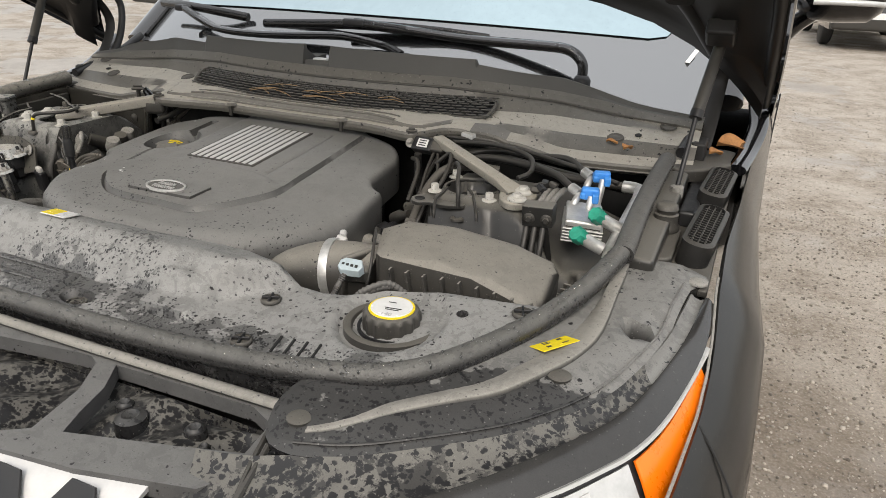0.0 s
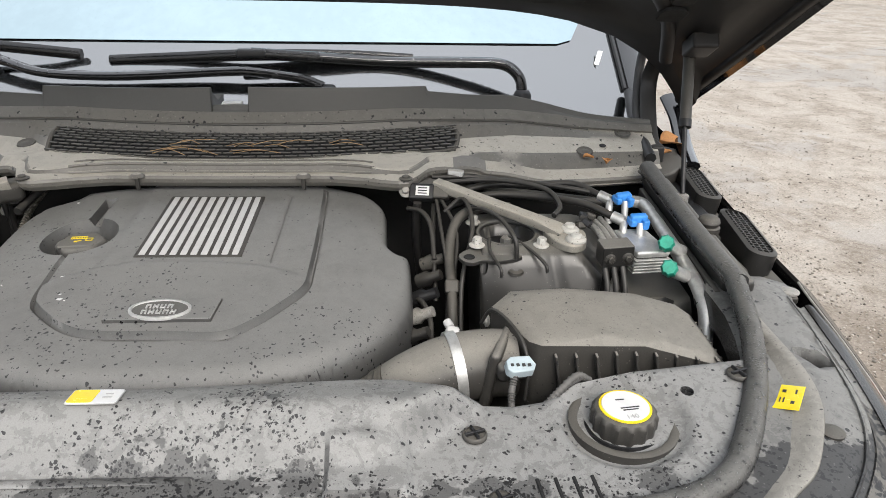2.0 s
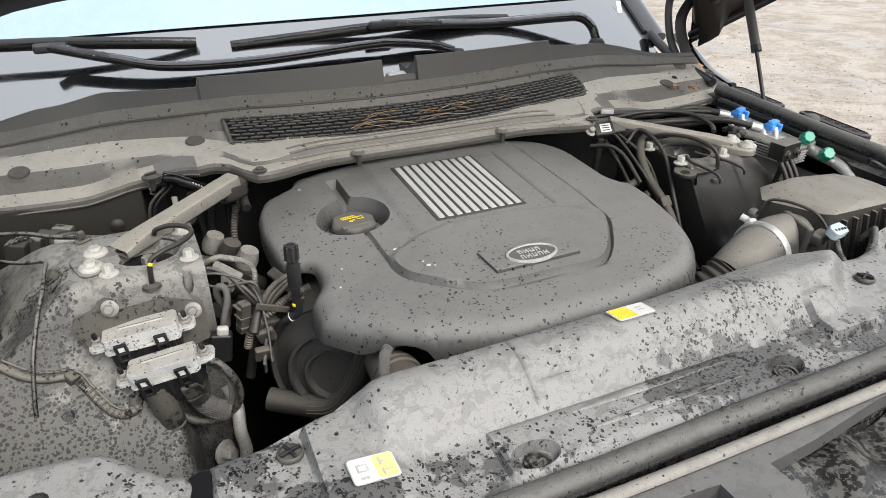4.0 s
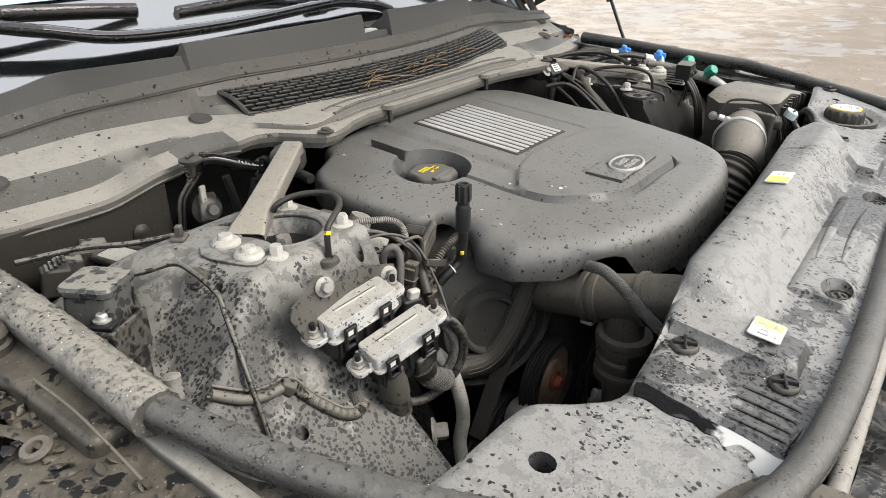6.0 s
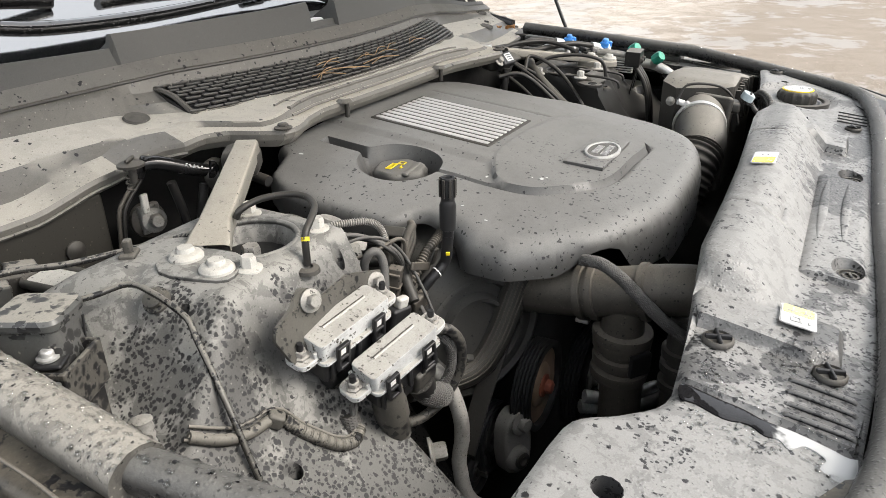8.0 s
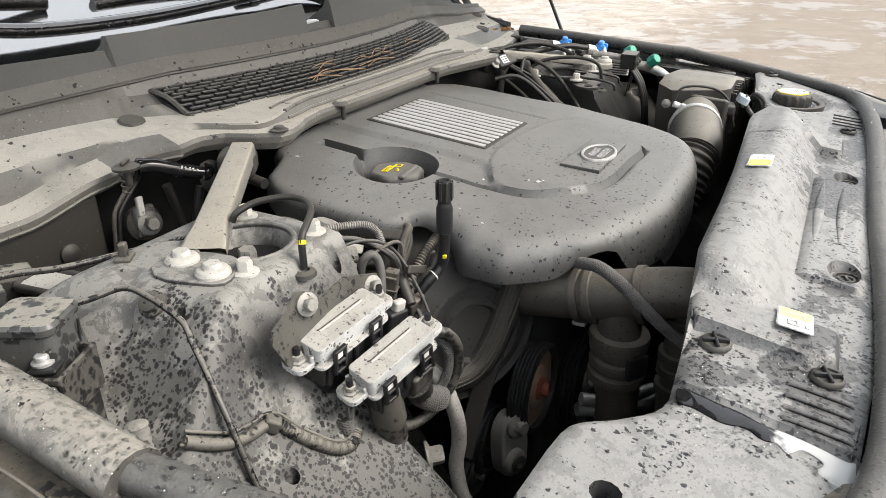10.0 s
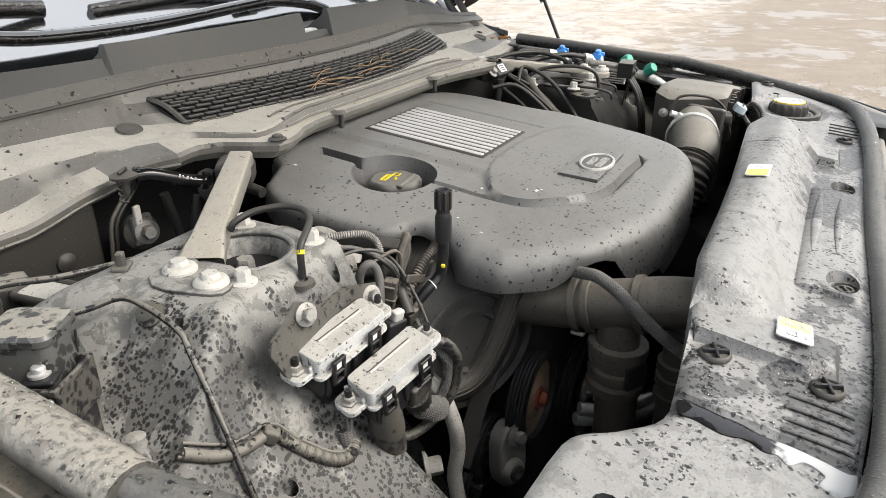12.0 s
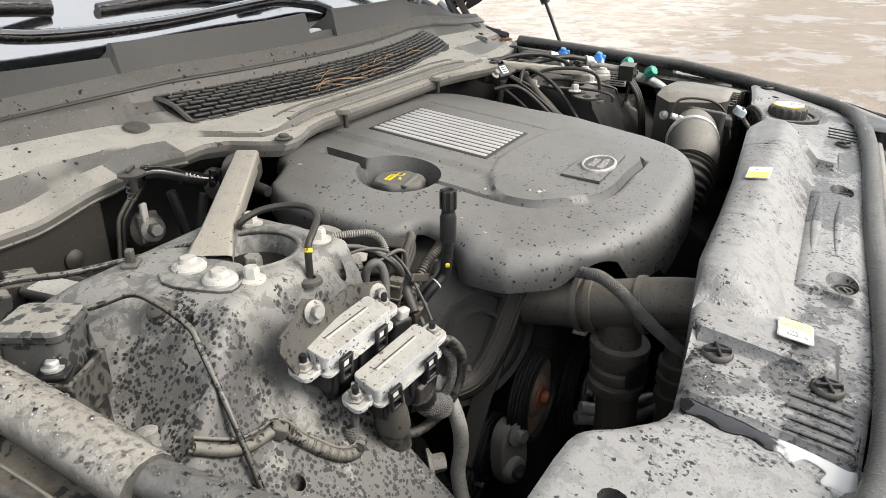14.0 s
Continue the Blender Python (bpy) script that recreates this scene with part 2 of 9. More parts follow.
VALVE = dusty("valve_block_plastic", (0.012, 0.012, 0.012), (0.21, 0.20, 0.178), 0.92, 0.35, grain=0.08, side=0.04, flat=(0.5, 0.95), lift=0.1, even=0.7)
CAST = dusty("dull_cast_metal", (0.16, 0.155, 0.145), (0.34, 0.322, 0.285), 0.8, 0.42, 0.2, grain=0.3, side=0.5, even=0.5)
CASE = dusty("timing_case_plastic", (0.018, 0.018, 0.018), (0.115, 0.112, 0.103), 0.85, 0.34, grain=0.08, side=0.5, lift=0.10, even=0.6, spot=(120, 0.4, 0.12, 8, 0.5, 0.66, 0.0))
# mud tone that also holds the shade beside the right-hand seal
MUD_SHADE = dusty("shaded_mud_plastic", (0.022, 0.020, 0.017), (0.215, 0.190, 0.150), 0.9, 0.42, grain=0.8, side=0.4, lift=0.0, even=0.2, spot=(55, 0.8, 0.9, 14.0, 0.42, 0.58, 0.3), fleck=0.8)
# near-black that holds the shade of the bay's depths, wells, slots and holes
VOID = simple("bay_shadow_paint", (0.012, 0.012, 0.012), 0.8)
GLOSS = simple("black_body_paint", (0.008, 0.008, 0.009), 0.08, coat=1.0, vary=0.15, scale=12)
GLOSS_DUSTY = dusty("dusty_black_paint", (0.010, 0.010, 0.011), (0.13, 0.125, 0.115), 0.30, 0.16, coat=0.15, grain=0.02, spec=0.35)
# same black body paint toned darker, so the wing's sky reflection stays dim
WING_PAINT = dusty("black_wing_paint", (0.008, 0.008, 0.008), (0.075, 0.070, 0.062), 0.22, 0.16, grain=0.01, spec=0.28, lift=0.0)
PLUG_BLUE = simple("pale_blue_plastic", (0.40, 0.47, 0.50), 0.4, vary=0.1)
BONNET_IN = dusty("bonnet_inner_paint", (0.010, 0.010, 0.011), (0.06, 0.056, 0.05), 0.6, 0.4, grain=0.1)
ALU = simple("cast_aluminium", (0.58, 0.58, 0.565), 0.42, 0.65, 0.18, 60)
PALE = dusty("pale_bolt_coating", (0.48, 0.475, 0.45), (0.50, 0.48, 0.43), 0.8, 0.4, 0.05, grain=0.1, spot=(200, 0.4, 0.3, 20, 0.4, 0.6, 0.1), spot_col=(0.12, 0.11, 0.10), fleck=0.2)
STEEL = dusty("bolt_steel", (0.30, 0.295, 0.28), (0.33, 0.312, 0.275), 0.8, 0.36, 0.25, grain=0.12, spot=(260, 0.4, 0.4, 20, 0.4, 0.6, 0.2), spot_col=(0.06, 0.055, 0.05))
BADGE = simple("badge_metal", (0.46, 0.46, 0.45), 0.45, 0.3, 0.15, 200)
BADGE_FIELD = dusty("badge_field_paint", (0.05, 0.05, 0.05), (0.16, 0.155, 0.145), 0.8, 0.4, grain=0.05)
SILVER = simple("silver_trim", (0.54, 0.535, 0.525), 0.42, 0.15, 0.06, 60)
WHITE = dusty("white_module_plastic", (0.50, 0.508, 0.505), (0.345, 0.328, 0.288), 0.95, 0.34, spot=(190, 0.5, 0.7, 10, 0.42, 0.6, 0.16), spot_col=(0.085, 0.078, 0.07), grain=0.06, lift=0.08, fleck=0.35, side=0.0, flat=(0.45, 0.85))
LABEL_WHITE = simple("white_label", (0.70, 0.70, 0.69), 0.2, 0, 0.06)
LABEL_YELLOW = simple("yellow_label", (0.82, 0.65, 0.03), 0.17, 0, 0.06)
# yellow paled in its base colour to carry sky glare on one label
LABEL_GLARED = simple("glare_paled_label", (0.70, 0.60, 0.24), 0.3, 0, 0.06)
LABEL_GREY = simple("faded_label_print", (0.42, 0.42, 0.41), 0.5)
LABEL_INK = simple("label_ink", (0.03, 0.03, 0.03), 0.5)
BLUE = simple("blue_cap_plastic", (0.045, 0.24, 0.66), 0.4)
GREEN = simple("green_cap_plastic", (0.02, 0.30, 0.20), 0.4)
ORANGE = simple("amber_lens", (0.95, 0.19, 0.005), 0.3, coat=0.3, vary=0.05)
LAMP = simple("headlamp_lens", (0.48, 0.485, 0.48), 0.12, coat=1.0, vary=0.1)
LEAF = simple("dry_leaf", (0.42, 0.2, 0.07), 0.7, vary=0.3)
STRAW = simple("dry_straw", (0.36, 0.24, 0.13), 0.7, vary=0.3)
CAP = dusty("filler_cap_plastic", (0.03, 0.03, 0.03), (0.20, 0.193, 0.175), 0.85, 0.4, grain=0.08)
YELLOW = simple("yellow_mark", (0.8, 0.62, 0.02), 0.5)
TAN = simple("rusty_pulley_face", (0.26, 0.19, 0.135), 0.6, 0.2)
RED = simple("rust_red_hub", (0.22, 0.06, 0.035), 0.6)
WELL = dusty("muddy_recess", (0.010, 0.010, 0.010), (0.235, 0.224, 0.20), 0.66, 0.3, spot=(85, 0.75, 1.9, 6.0, 0.28, 0.48, 0.72), grain=0.4, lift=0.02)
WET = dusty("wet_black_plastic", (0.006, 0.006, 0.006), (0.05, 0.05, 0.05), 0.15, 0.10, grain=0.6, beads=2.5, spec=0.5)
PLATE_DARK = dusty("bracket_steel", (0.03, 0.029, 0.027), (0.21, 0.198, 0.17), 0.85, 0.4, spot=(120, 0.6, 1.0, 9.0, 0.4, 0.6, 0.2), grain=0.1, side=0.38)
FUSE = dusty("fuse_box_plastic", (0.055, 0.057, 0.057), (0.36, 0.34, 0.295), 0.9, 0.32, spot=(85, 0.7, 0.5, 12.0, 0.30, 0.5, 0.1, None, 0.0, 0.5), spot_col=(0.03, 0.03, 0.03), grain=0.06, lift=0.1, side=0.10, flat=(0.75, 0.98), even=0.7)
ROD = dusty("rod_paint", (0.016, 0.016, 0.016), (0.30, 0.285, 0.25), 0.85, 0.25, spot=(150, 0.6, 1.2, 12, 0.3, 0.5, 0.2), grain=0.05, side=0.1, flat=(0.2, 0.95))
SPOTTED = dusty("spotted_black_plastic", (0.030, 0.029, 0.027), (0.17, 0.16, 0.138), 0.8, 0.32, spot=(100, 0.7, 1.0, 12.0, 0.35, 0.55, 0.1, None, 0.0, 0.6), grain=0.06, side=0.55)
LOOM_DUST = dusty("dust_caked_loom", (0.04, 0.038, 0.035), (0.27, 0.255, 0.22), 0.9, 0.45, spot=(120, 0.6, 0.8, 12.0, 0.4, 0.6, 0.1, None, 0.0, 0.4), grain=0.15, side=0.4)
TYRE = simple("tyre_rubber", (0.012, 0.012, 0.012), 0.6)

GLASS = simple("black_bordered_glass", (0.012, 0.013, 0.014), 0.03, vary=0.1, scale=8, coat=0.5, spec=1.0)
GLASS.node_tree.nodes["Principled BSDF"].inputs["IOR"].default_value = 2.1
COATED = simple("heat_reflecting_glass", (0.43, 0.53, 0.56), 0.04, 1.0, vary=0.05, scale=6)

GROUND, nt, b = shader("wet_gravel_ground")
where = node(nt, "ShaderNodeTexCoord").outputs[3]
n_big, n_mid, n_small = noisy(nt, where, 0.6, 7, 0.65, 0.3), noisy(nt, where, 9, 7, 0.72), noisy(nt, where, 70, 5, 0.75)
peb = node(nt, "ShaderNodeTexVoronoi", i0=where)
peb.inputs["Scale"].default_value = 48
pebr = node(nt, "ShaderNodeSeparateColor", i0=peb.outputs[1])
n_wide = noisy(nt, where, 2.3, 6, 0.6, 0.6)
soil = mixed(nt, ramp(nt, n_wide, 0.36, 0.64), (0.250, 0.217, 0.180), (0.345, 0.310, 0.268))
soil = mixed(nt, ramp(nt, n_mid, 0.42, 0.66, 0.0, 0.45), soil, (0.42, 0.375, 0.325))
soil = mixed(nt, ramp(nt, n_small, 0.50, 0.72, 0.0, 0.5), soil, (0.45, 0.405, 0.355))
soil = mixed(nt, ramp(nt, noisy(nt, where, 34, 6, 0.75), 0.60, 0.70, 0.0, 0.6), soil, (0.13, 0.105, 0.082))
gv = node(nt, "ShaderNodeTexVoronoi", i0=where)
gv.inputs["Scale"].default_value = 115
gvr = node(nt, "ShaderNodeSeparateColor", i0=gv.outputs[1])
chip = node(nt, "ShaderNodeVectorMath", i0=soil)
chip.operation = "SCALE"
nt.links.new(ramp(nt, gvr.outputs[0], 0.0, 1.0, 0.88, 1.12), chip.inputs["Scale"])
soil = chip.outputs[0]
soil = mixed(nt, maths(nt, "MULTIPLY", maths(nt, "GREATER_THAN", pebr.outputs[0], 0.965), ramp(nt, peb.outputs[0], 0.36, 0.3)), soil, mixed(nt, pebr.outputs[1], (0.16, 0.14, 0.115), (0.42, 0.37, 0.31)))
crumb = ramp(nt, maths(nt, "ADD", noisy(nt, where, 21, 7, 0.78, 0.4), ramp(nt, n_wide, 0.40, 0.60, 0.05, -0.04)), 0.57, 0.62, 0.0, 0.62)
soil = mixed(nt, crumb, soil, (0.15, 0.124, 0.098))
# brown mud at low y; its darkening also carries the car's shade
mud_shade_at = node(nt, "ShaderNodeSeparateXYZ", i0=where).outputs[1]
mud = ramp(nt, maths(nt, "ADD", mud_shade_at, maths(nt, "MULTIPLY", n_wide, 1.6)), 3.7, 1.7, 0.0, 0.72)
soil = mixed(nt, mud, soil, mixed(nt, ramp(nt, n_small, 0.4, 0.7), (0.120, 0.095, 0.072), (0.25, 0.208, 0.166)))
wet = ramp(nt, maths(nt, "ADD", maths(nt, "MULTIPLY", n_big, 0.75), maths(nt, "MULTIPLY", n_wide, 0.25)), 0.50, 0.57)
soil = mixed(nt, maths(nt, "MULTIPLY", wet, 0.30), soil, (0.15, 0.13, 0.112))
nt.links.new(soil, b.inputs["Base Color"])
b.inputs["Specular IOR Level"].default_value = 0.16
nt.links.new(ramp(nt, wet, 0, 1, 0.90, 0.34), b.inputs["Roughness"])
gbump = node(nt, "ShaderNodeBump")
gbump.inputs["Distance"].default_value = 0.012
nt.links.new(ramp(nt, wet, 0, 1, 0.45, 0.10), gbump.inputs["Strength"])
nt.links.new(maths(nt, "ADD", maths(nt, "MULTIPLY", n_mid, 0.5), maths(nt, "MULTIPLY", n_small, 0.7)), gbump.inputs["Height"])
nt.links.new(gbump.outputs[0], b.inputs["Normal"])


# ---- mesh helpers ----
def finish(name, bm, mat, parent=None, label="", smooth=52):
    me = bpy.data.meshes.new(name)
    bmesh.ops.recalc_face_normals(bm, faces=bm.faces)
    bm.to_mesh(me)
    bm.free()
    for p in me.polygons:
        p.use_smooth = True
    me.set_sharp_from_angle(angle=radians(smooth))
    for one in (mat if isinstance(mat, (list, tuple)) else [mat]):
        me.materials.append(one)
    ob = new(name, me)
    if len(me.polygons) < 5500:
        crisp = ob.modifiers.new("crisp", "WEIGHTED_NORMAL")
        crisp.keep_sharp = True
    if parent:
        ob.parent = parent
    if label:
        ob["label"] = label
    return ob


def part(name, bm, mat, parent, label="", smooth=52):
    return finish(name, bm, mat, parent, label, smooth)


def place(bm, verts, m):
    if m is not None:
        for v in verts:
            v.co = m @ v.co


def box(size, m=None, bevel=0.003, bm=None, seg=2):
    """A bevelled block round its own centre."""
    tmp = bmesh.new()
    bmesh.ops.create_cube(tmp, size=1)
    for v in tmp.verts:
        v.co = Vector(v.co[i] * size[i] for i in range(3))
    if bevel:
        bmesh.ops.bevel(tmp, geom=tmp.edges[:], offset=min(bevel, min(size) * 0.45), segments=seg, profile=0.5, affect="EDGES")
    return merge(bm, tmp, m)


def merge(bm, tmp, m=None):
    if m is not None:
        bmesh.ops.transform(tmp, matrix=m, verts=tmp.verts)
    if bm is None:
        return tmp
    me = bpy.data.meshes.new("tmp")
    tmp.to_mesh(me)
    tmp.free()
    bm.from_mesh(me)
    bpy.data.meshes.remove(me)
    return bm


def lathe(profile, m=None, seg=24, bm=None):
    """Turns (radius, height) pairs about z."""
    tmp = bmesh.new()
    rings = []
    for r, z in profile:
        if r < 1e-6:
            rings.append([tmp.verts.new((0, 0, z))])
        else:
            rings.append([tmp.verts.new((r * math.cos(2 * math.pi * k / seg), r * math.sin(2 * math.pi * k / seg), z)) for k in range(seg)])
    for a, b_ in zip(rings, rings[1:]):
        for k in range(seg):
            j = (k + 1) % seg
            if len(a) == 1 and len(b_) > 1:
                tmp.faces.new((a[0], b_[k], b_[j]))
            elif len(b_) == 1 and len(a) > 1:
                tmp.faces.new((a[k], b_[0], a[j]))
            elif len(a) > 1:
                tmp.faces.new((a[k], b_[k], b_[j], a[j]))
    return merge(bm, tmp, m)


def smooth_line(pts, per=6, closed=False):
    """A Catmull-Rom line through the points."""
    p = [Vector(q) for q in pts]
    n = len(p)
    out = []
    for i in range(n if closed else n - 1):
        a = p[(i - 1) % n] if closed or i > 0 else p[0] * 2 - p[1]
        b_, c = p[i], p[(i + 1) % n]
        d = p[(i + 2) % n] if closed or i + 2 < n else p[n - 1] * 2 - p[n - 2]
        for k in range(per):
            t = k / per
            out.append(0.5 * (2 * b_ + (c - a) * t + (2 * a - 5 * b_ + 4 * c - d) * t * t + (3 * b_ - a - 3 * c + d) * t ** 3))
    if not closed:
        out.append(p[-1])
    return out


def tube(pts, r, seg=10, per=6, closed=False, swell=None, flat=1.0, bm=None, straight=False):
    """A round (or flattened) tube along a smooth line; swell(u) scales its radius along the way."""
    line = [Vector(q) for q in pts] if straight else smooth_line(pts, per, closed)
    tmp = bmesh.new()
    n = len(line)
    up, rings = None, []
    for i, q in enumerate(line):
        nxt = line[(i + 1) % n] if closed or i + 1 < n else q
        prv = line[(i - 1) % n] if closed or i > 0 else q
        way = (nxt - prv).normalized()
        if up is None:
            up = Vector((0, 0, 1)) if abs(way.z) < 0.9 else Vector((0, 1, 0))
        side = way.cross(up)
        side = side.normalized() if side.length > 1e-6 else Vector((1, 0, 0))
        up = side.cross(way).normalized()
        rr = r * (swell(i / max(1, n - 1)) if swell else 1)
        rings.append([tmp.verts.new(q + side * rr * math.cos(2 * math.pi * k / seg) + up * rr * flat * math.sin(2 * math.pi * k / seg)) for k in range(seg)])
    pairs = list(zip(rings, rings[1:])) + ([(rings[-1], rings[0])] if closed else [])
    for a, b_ in pairs:
        for k in range(seg):
            j = (k + 1) % seg
            tmp.faces.new((a[k], b_[k], b_[j], a[j]))
    if not closed:
        tmp.faces.new(rings[0])
        tmp.faces.new(rings[-1])
    return merge(bm, tmp)


def braid(pts, r, per=8, strands=10, pitch=0.03, thick=0.0011):
    """Crossed strands wound round a hose."""
    line = smooth_line(pts, per)
    dense = [a.lerp(b_, k / 3) for a, b_ in zip(line, line[1:]) for k in range(3)] + [line[-1]]
    run, frames, up = 0.0, [], None
    for i, q in enumerate(dense):
        way = (dense[min(i + 1, len(dense) - 1)] - dense[max(i - 1, 0)]).normalized()
        if up is None:
            up = Vector((0, 0, 1)) if abs(way.z) < 0.9 else Vector((0, 1, 0))
        side = way.cross(up).normalized()
        up = side.cross(way).normalized()
        if i:
            run += (q - dense[i - 1]).length
        frames.append((q, side, up, run))
    bm = bmesh.new()
    for turn in (1, -1):
        for k in range(strands):
            path = []
            for q, side, up_, d in frames:
                a = turn * 2 * math.pi * d / pitch + 2 * math.pi * k / strands
                path.append(q + (side * math.cos(a) + up_ * math.sin(a)) * r)
            tube(path, thick, 4, 1, bm=bm, straight=True)
    return bm


def ripple(count, depth=0.12):
    return lambda u: 1 + depth * math.sin(2 * math.pi * count * u)


def area_sign(pts):
    return sum(a[0] * b_[1] - b_[0] * a[1] for a, b_ in zip(pts, pts[1:] + pts[:1]))


def gap_to(poly, x, y):
    """Distance to a closed outline."""
    best = 9.0
    for (ax, ay), (bx, by) in zip(poly, poly[1:] + poly[:1]):
        dx, dy = bx - ax, by - ay
        k = max(0.0, min(1.0, ((x - ax) * dx + (y - ay) * dy) / (dx * dx + dy * dy + 1e-12)))
        best = min(best, math.hypot(x - ax - k * dx, y - ay - k * dy))
    return best


def inside(poly, x, y):
    odd = False
    for (ax, ay), (bx, by) in zip(poly, poly[1:] + poly[:1]):
        if (ay > y) != (by > y) and x < (bx - ax) * (y - ay) / (by - ay) + ax:
            odd = not odd
    return odd


def step_in(d, w):
    t = max(0.0, min(1.0, d / w))
    return t * t * (3 - 2 * t)


from mathutils.geometry import delaunay_2d_cdt


def panel(outline, height, step=0.015, skirt=0.03, holes=(), rims=(0.004, 0.010), lines=()):
    """A moulded sheet over a plan outline: height(x, y, gap to the rim), holes cut through, and a skirt turned down."""
    loops = [list(outline)] + [list(h_) for h_ in holes]
    if area_sign(loops[0]) < 0:
        loops[0].reverse()
    for h_ in loops[1:]:
        if area_sign(h_) > 0:
            h_.reverse()
    verts, edges = [], []
    for loop in loops:
        at, n = len(verts), len(loop)
        verts += [Vector(q[:2]) for q in loop]
        edges += [(at + k, at + (k + 1) % n) for k in range(n)]
    out = loops[0]
    for line in lines:
        at = len(verts)
        verts += [Vector(q[:2]) for q in line]
        edges += [(at + k, at + k + 1) for k in range(len(line) - 1)]
    near = [q for line in lines for q in line]
    for off in rims:
        for k, q in enumerate(out):
            a, b_ = out[k - 1], out[(k + 1) % len(out)]
            way = Vector((b_[0] - a[0], b_[1] - a[1]))
            if way.length > 1e-9:
                way.normalize()
                p = (q[0] - way.y * off, q[1] + way.x * off)
                if gap_to(out, *p) > off * 0.8 and inside(out, *p) and not any(inside(h_, *p) or gap_to(h_, *p) < 0.003 for h_ in loops[1:]):
                    verts.append(Vector(p))
    xs, ys = [q[0] for q in out], [q[1] for q in out]
    rows = int((max(ys) - min(ys)) / step) + 1
    for j in range(rows + 1):
        y = min(ys) + j * step
        for i in range(int((max(xs) - min(xs)) / step) + 2):
            x = min(xs) + (i + 0.5 * (j % 2)) * step
            if inside(out, x, y) and gap_to(out, x, y) > step * 0.6 and not any(inside(h_, x, y) or gap_to(h_, x, y) < step * 0.4 for h_ in loops[1:]) and not any(abs(q[0] - x) < step * 0.55 and abs(q[1] - y) < step * 0.55 for q in near):
                verts.append(Vector((x, y)))
    vs, es, fs, ov, oe, of = delaunay_2d_cdt(verts, edges, [], 1, 1e-6)
    bm = bmesh.new()
    made = [bm.verts.new((v.x, v.y, height(v.x, v.y, gap_to(out, v.x, v.y)))) for v in vs]
    for f in fs:
        c = sum((vs[k] for k in f), Vector((0, 0))) / len(f)
        if not any(inside(h_, c.x, c.y) for h_ in loops[1:]):
            bm.faces.new([made[k] for k in f])
    for v in [v for v in bm.verts if not v.link_faces]:
        bm.verts.remove(v)
    rim = [e for e in bm.edges if len(e.link_faces) == 1]
    ext = bmesh.ops.extrude_edge_only(bm, edges=rim)
    for v in [g for g in ext["geom"] if isinstance(g, bmesh.types.BMVert)]:
        v.co.z -= skirt
    return bm


def loft(rows, thick=0.0, closed=False):
    """A sheet through rows of points, given thickness along its normals."""
    bm = bmesh.new()
    grid = [[bm.verts.new(q) for q in row] for row in rows]
    for a, b_ in zip(grid, grid[1:]):
        for k in range(len(a) - (0 if closed else 1)):
            j = (k + 1) % len(a)
            bm.faces.new((a[k], a[j], b_[j], b_[k]))
    if thick:
        bmesh.ops.recalc_face_normals(bm, faces=bm.faces)
        bmesh.ops.solidify(bm, geom=bm.faces[:], thickness=thick)
    return bm


def prism(outline, z0, z1, m=None, bevel=0.0, bm=None):
    tmp = bmesh.new()
    lo = [tmp.verts.new((x, y, z0)) for x, y in outline]
    hi = [tmp.verts.new((x, y, z1)) for x, y in outline]
    tmp.faces.new(lo[::-1])
    top = tmp.faces.new(hi)
    n = len(lo)
    for k in range(n):
        tmp.faces.new((lo[k], lo[(k + 1) % n], hi[(k + 1) % n], hi[k]))
    bmesh.ops.recalc_face_normals(tmp, faces=tmp.faces)
    if bevel:
        bmesh.ops.bevel(tmp, geom=list(top.edges), offset=bevel, segments=2, profile=0.5, affect="EDGES")
    return merge(bm, tmp, m)


def ring(cx, cy, rx, ry=None, n=24):
    ry = ry or rx
    return [(cx + rx * math.cos(2 * math.pi * k / n), cy + ry * math.sin(2 * math.pi * k / n)) for k in range(n)]


def round_rect(cx, cy, sx, sy, r, n=4):
    out = []
    for qx, qy, a in ((1, 1, 0), (-1, 1, 90), (-1, -1, 180), (1, -1, 270)):
        for k in range(n + 1):
            t = radians(a + 90 * k / n)
            out.append((cx + qx * (sx / 2 - r) + r * math.cos(t), cy + qy * (sy / 2 - r) + r * math.sin(t)))
    return out


def curve2(pts, per=5):
    return [(v.x, v.y) for v in smooth_line([(x, y, 0) for x, y in pts], per, True)]


def aim(eye, way, spin=0):
    """A frame at eye whose z axis points along way."""
    return Matrix.Translation(eye) @ Vector(way).to_track_quat("Z", "Y").to_matrix().to_4x4() @ pose(0, 0, 0, 0, 0, spin)


def flange_bolt(r=0.009, tall=0.012, m=None, bm=None):
    """A hexagon head on a round flange."""
    bm = lathe([(0, 0), (r * 1.5, 0), (r * 1.5, r * 0.25), (r * 1.05, r * 0.45), (0, r * 0.45)], m, 20, bm)
    return lathe([(0, r * 0.4), (r * 0.9, r * 0.4), (r * 0.9, tall * 0.85), (r * 0.75, tall), (0, tall)], m, 6, bm)


def flip(pts):
    return [(-p[0], *p[1:]) for p in pts]


# ---- ground and distance ----
def make_ground():
    bm = bmesh.new()
    bmesh.ops.create_grid(bm, x_segments=40, y_segments=40, size=200)
    tagged(finish("ground", bm, GROUND), "wet trampled gravel and mud yard", "ground", kind="structure")


make_ground()

# ---- the car ----
car = new("car")
tagged(car, "dusty rain-spotted black off-road car with its bonnet raised", "car")


def lerp(x, xs, ys):
    return float(np.interp(x, xs, ys))


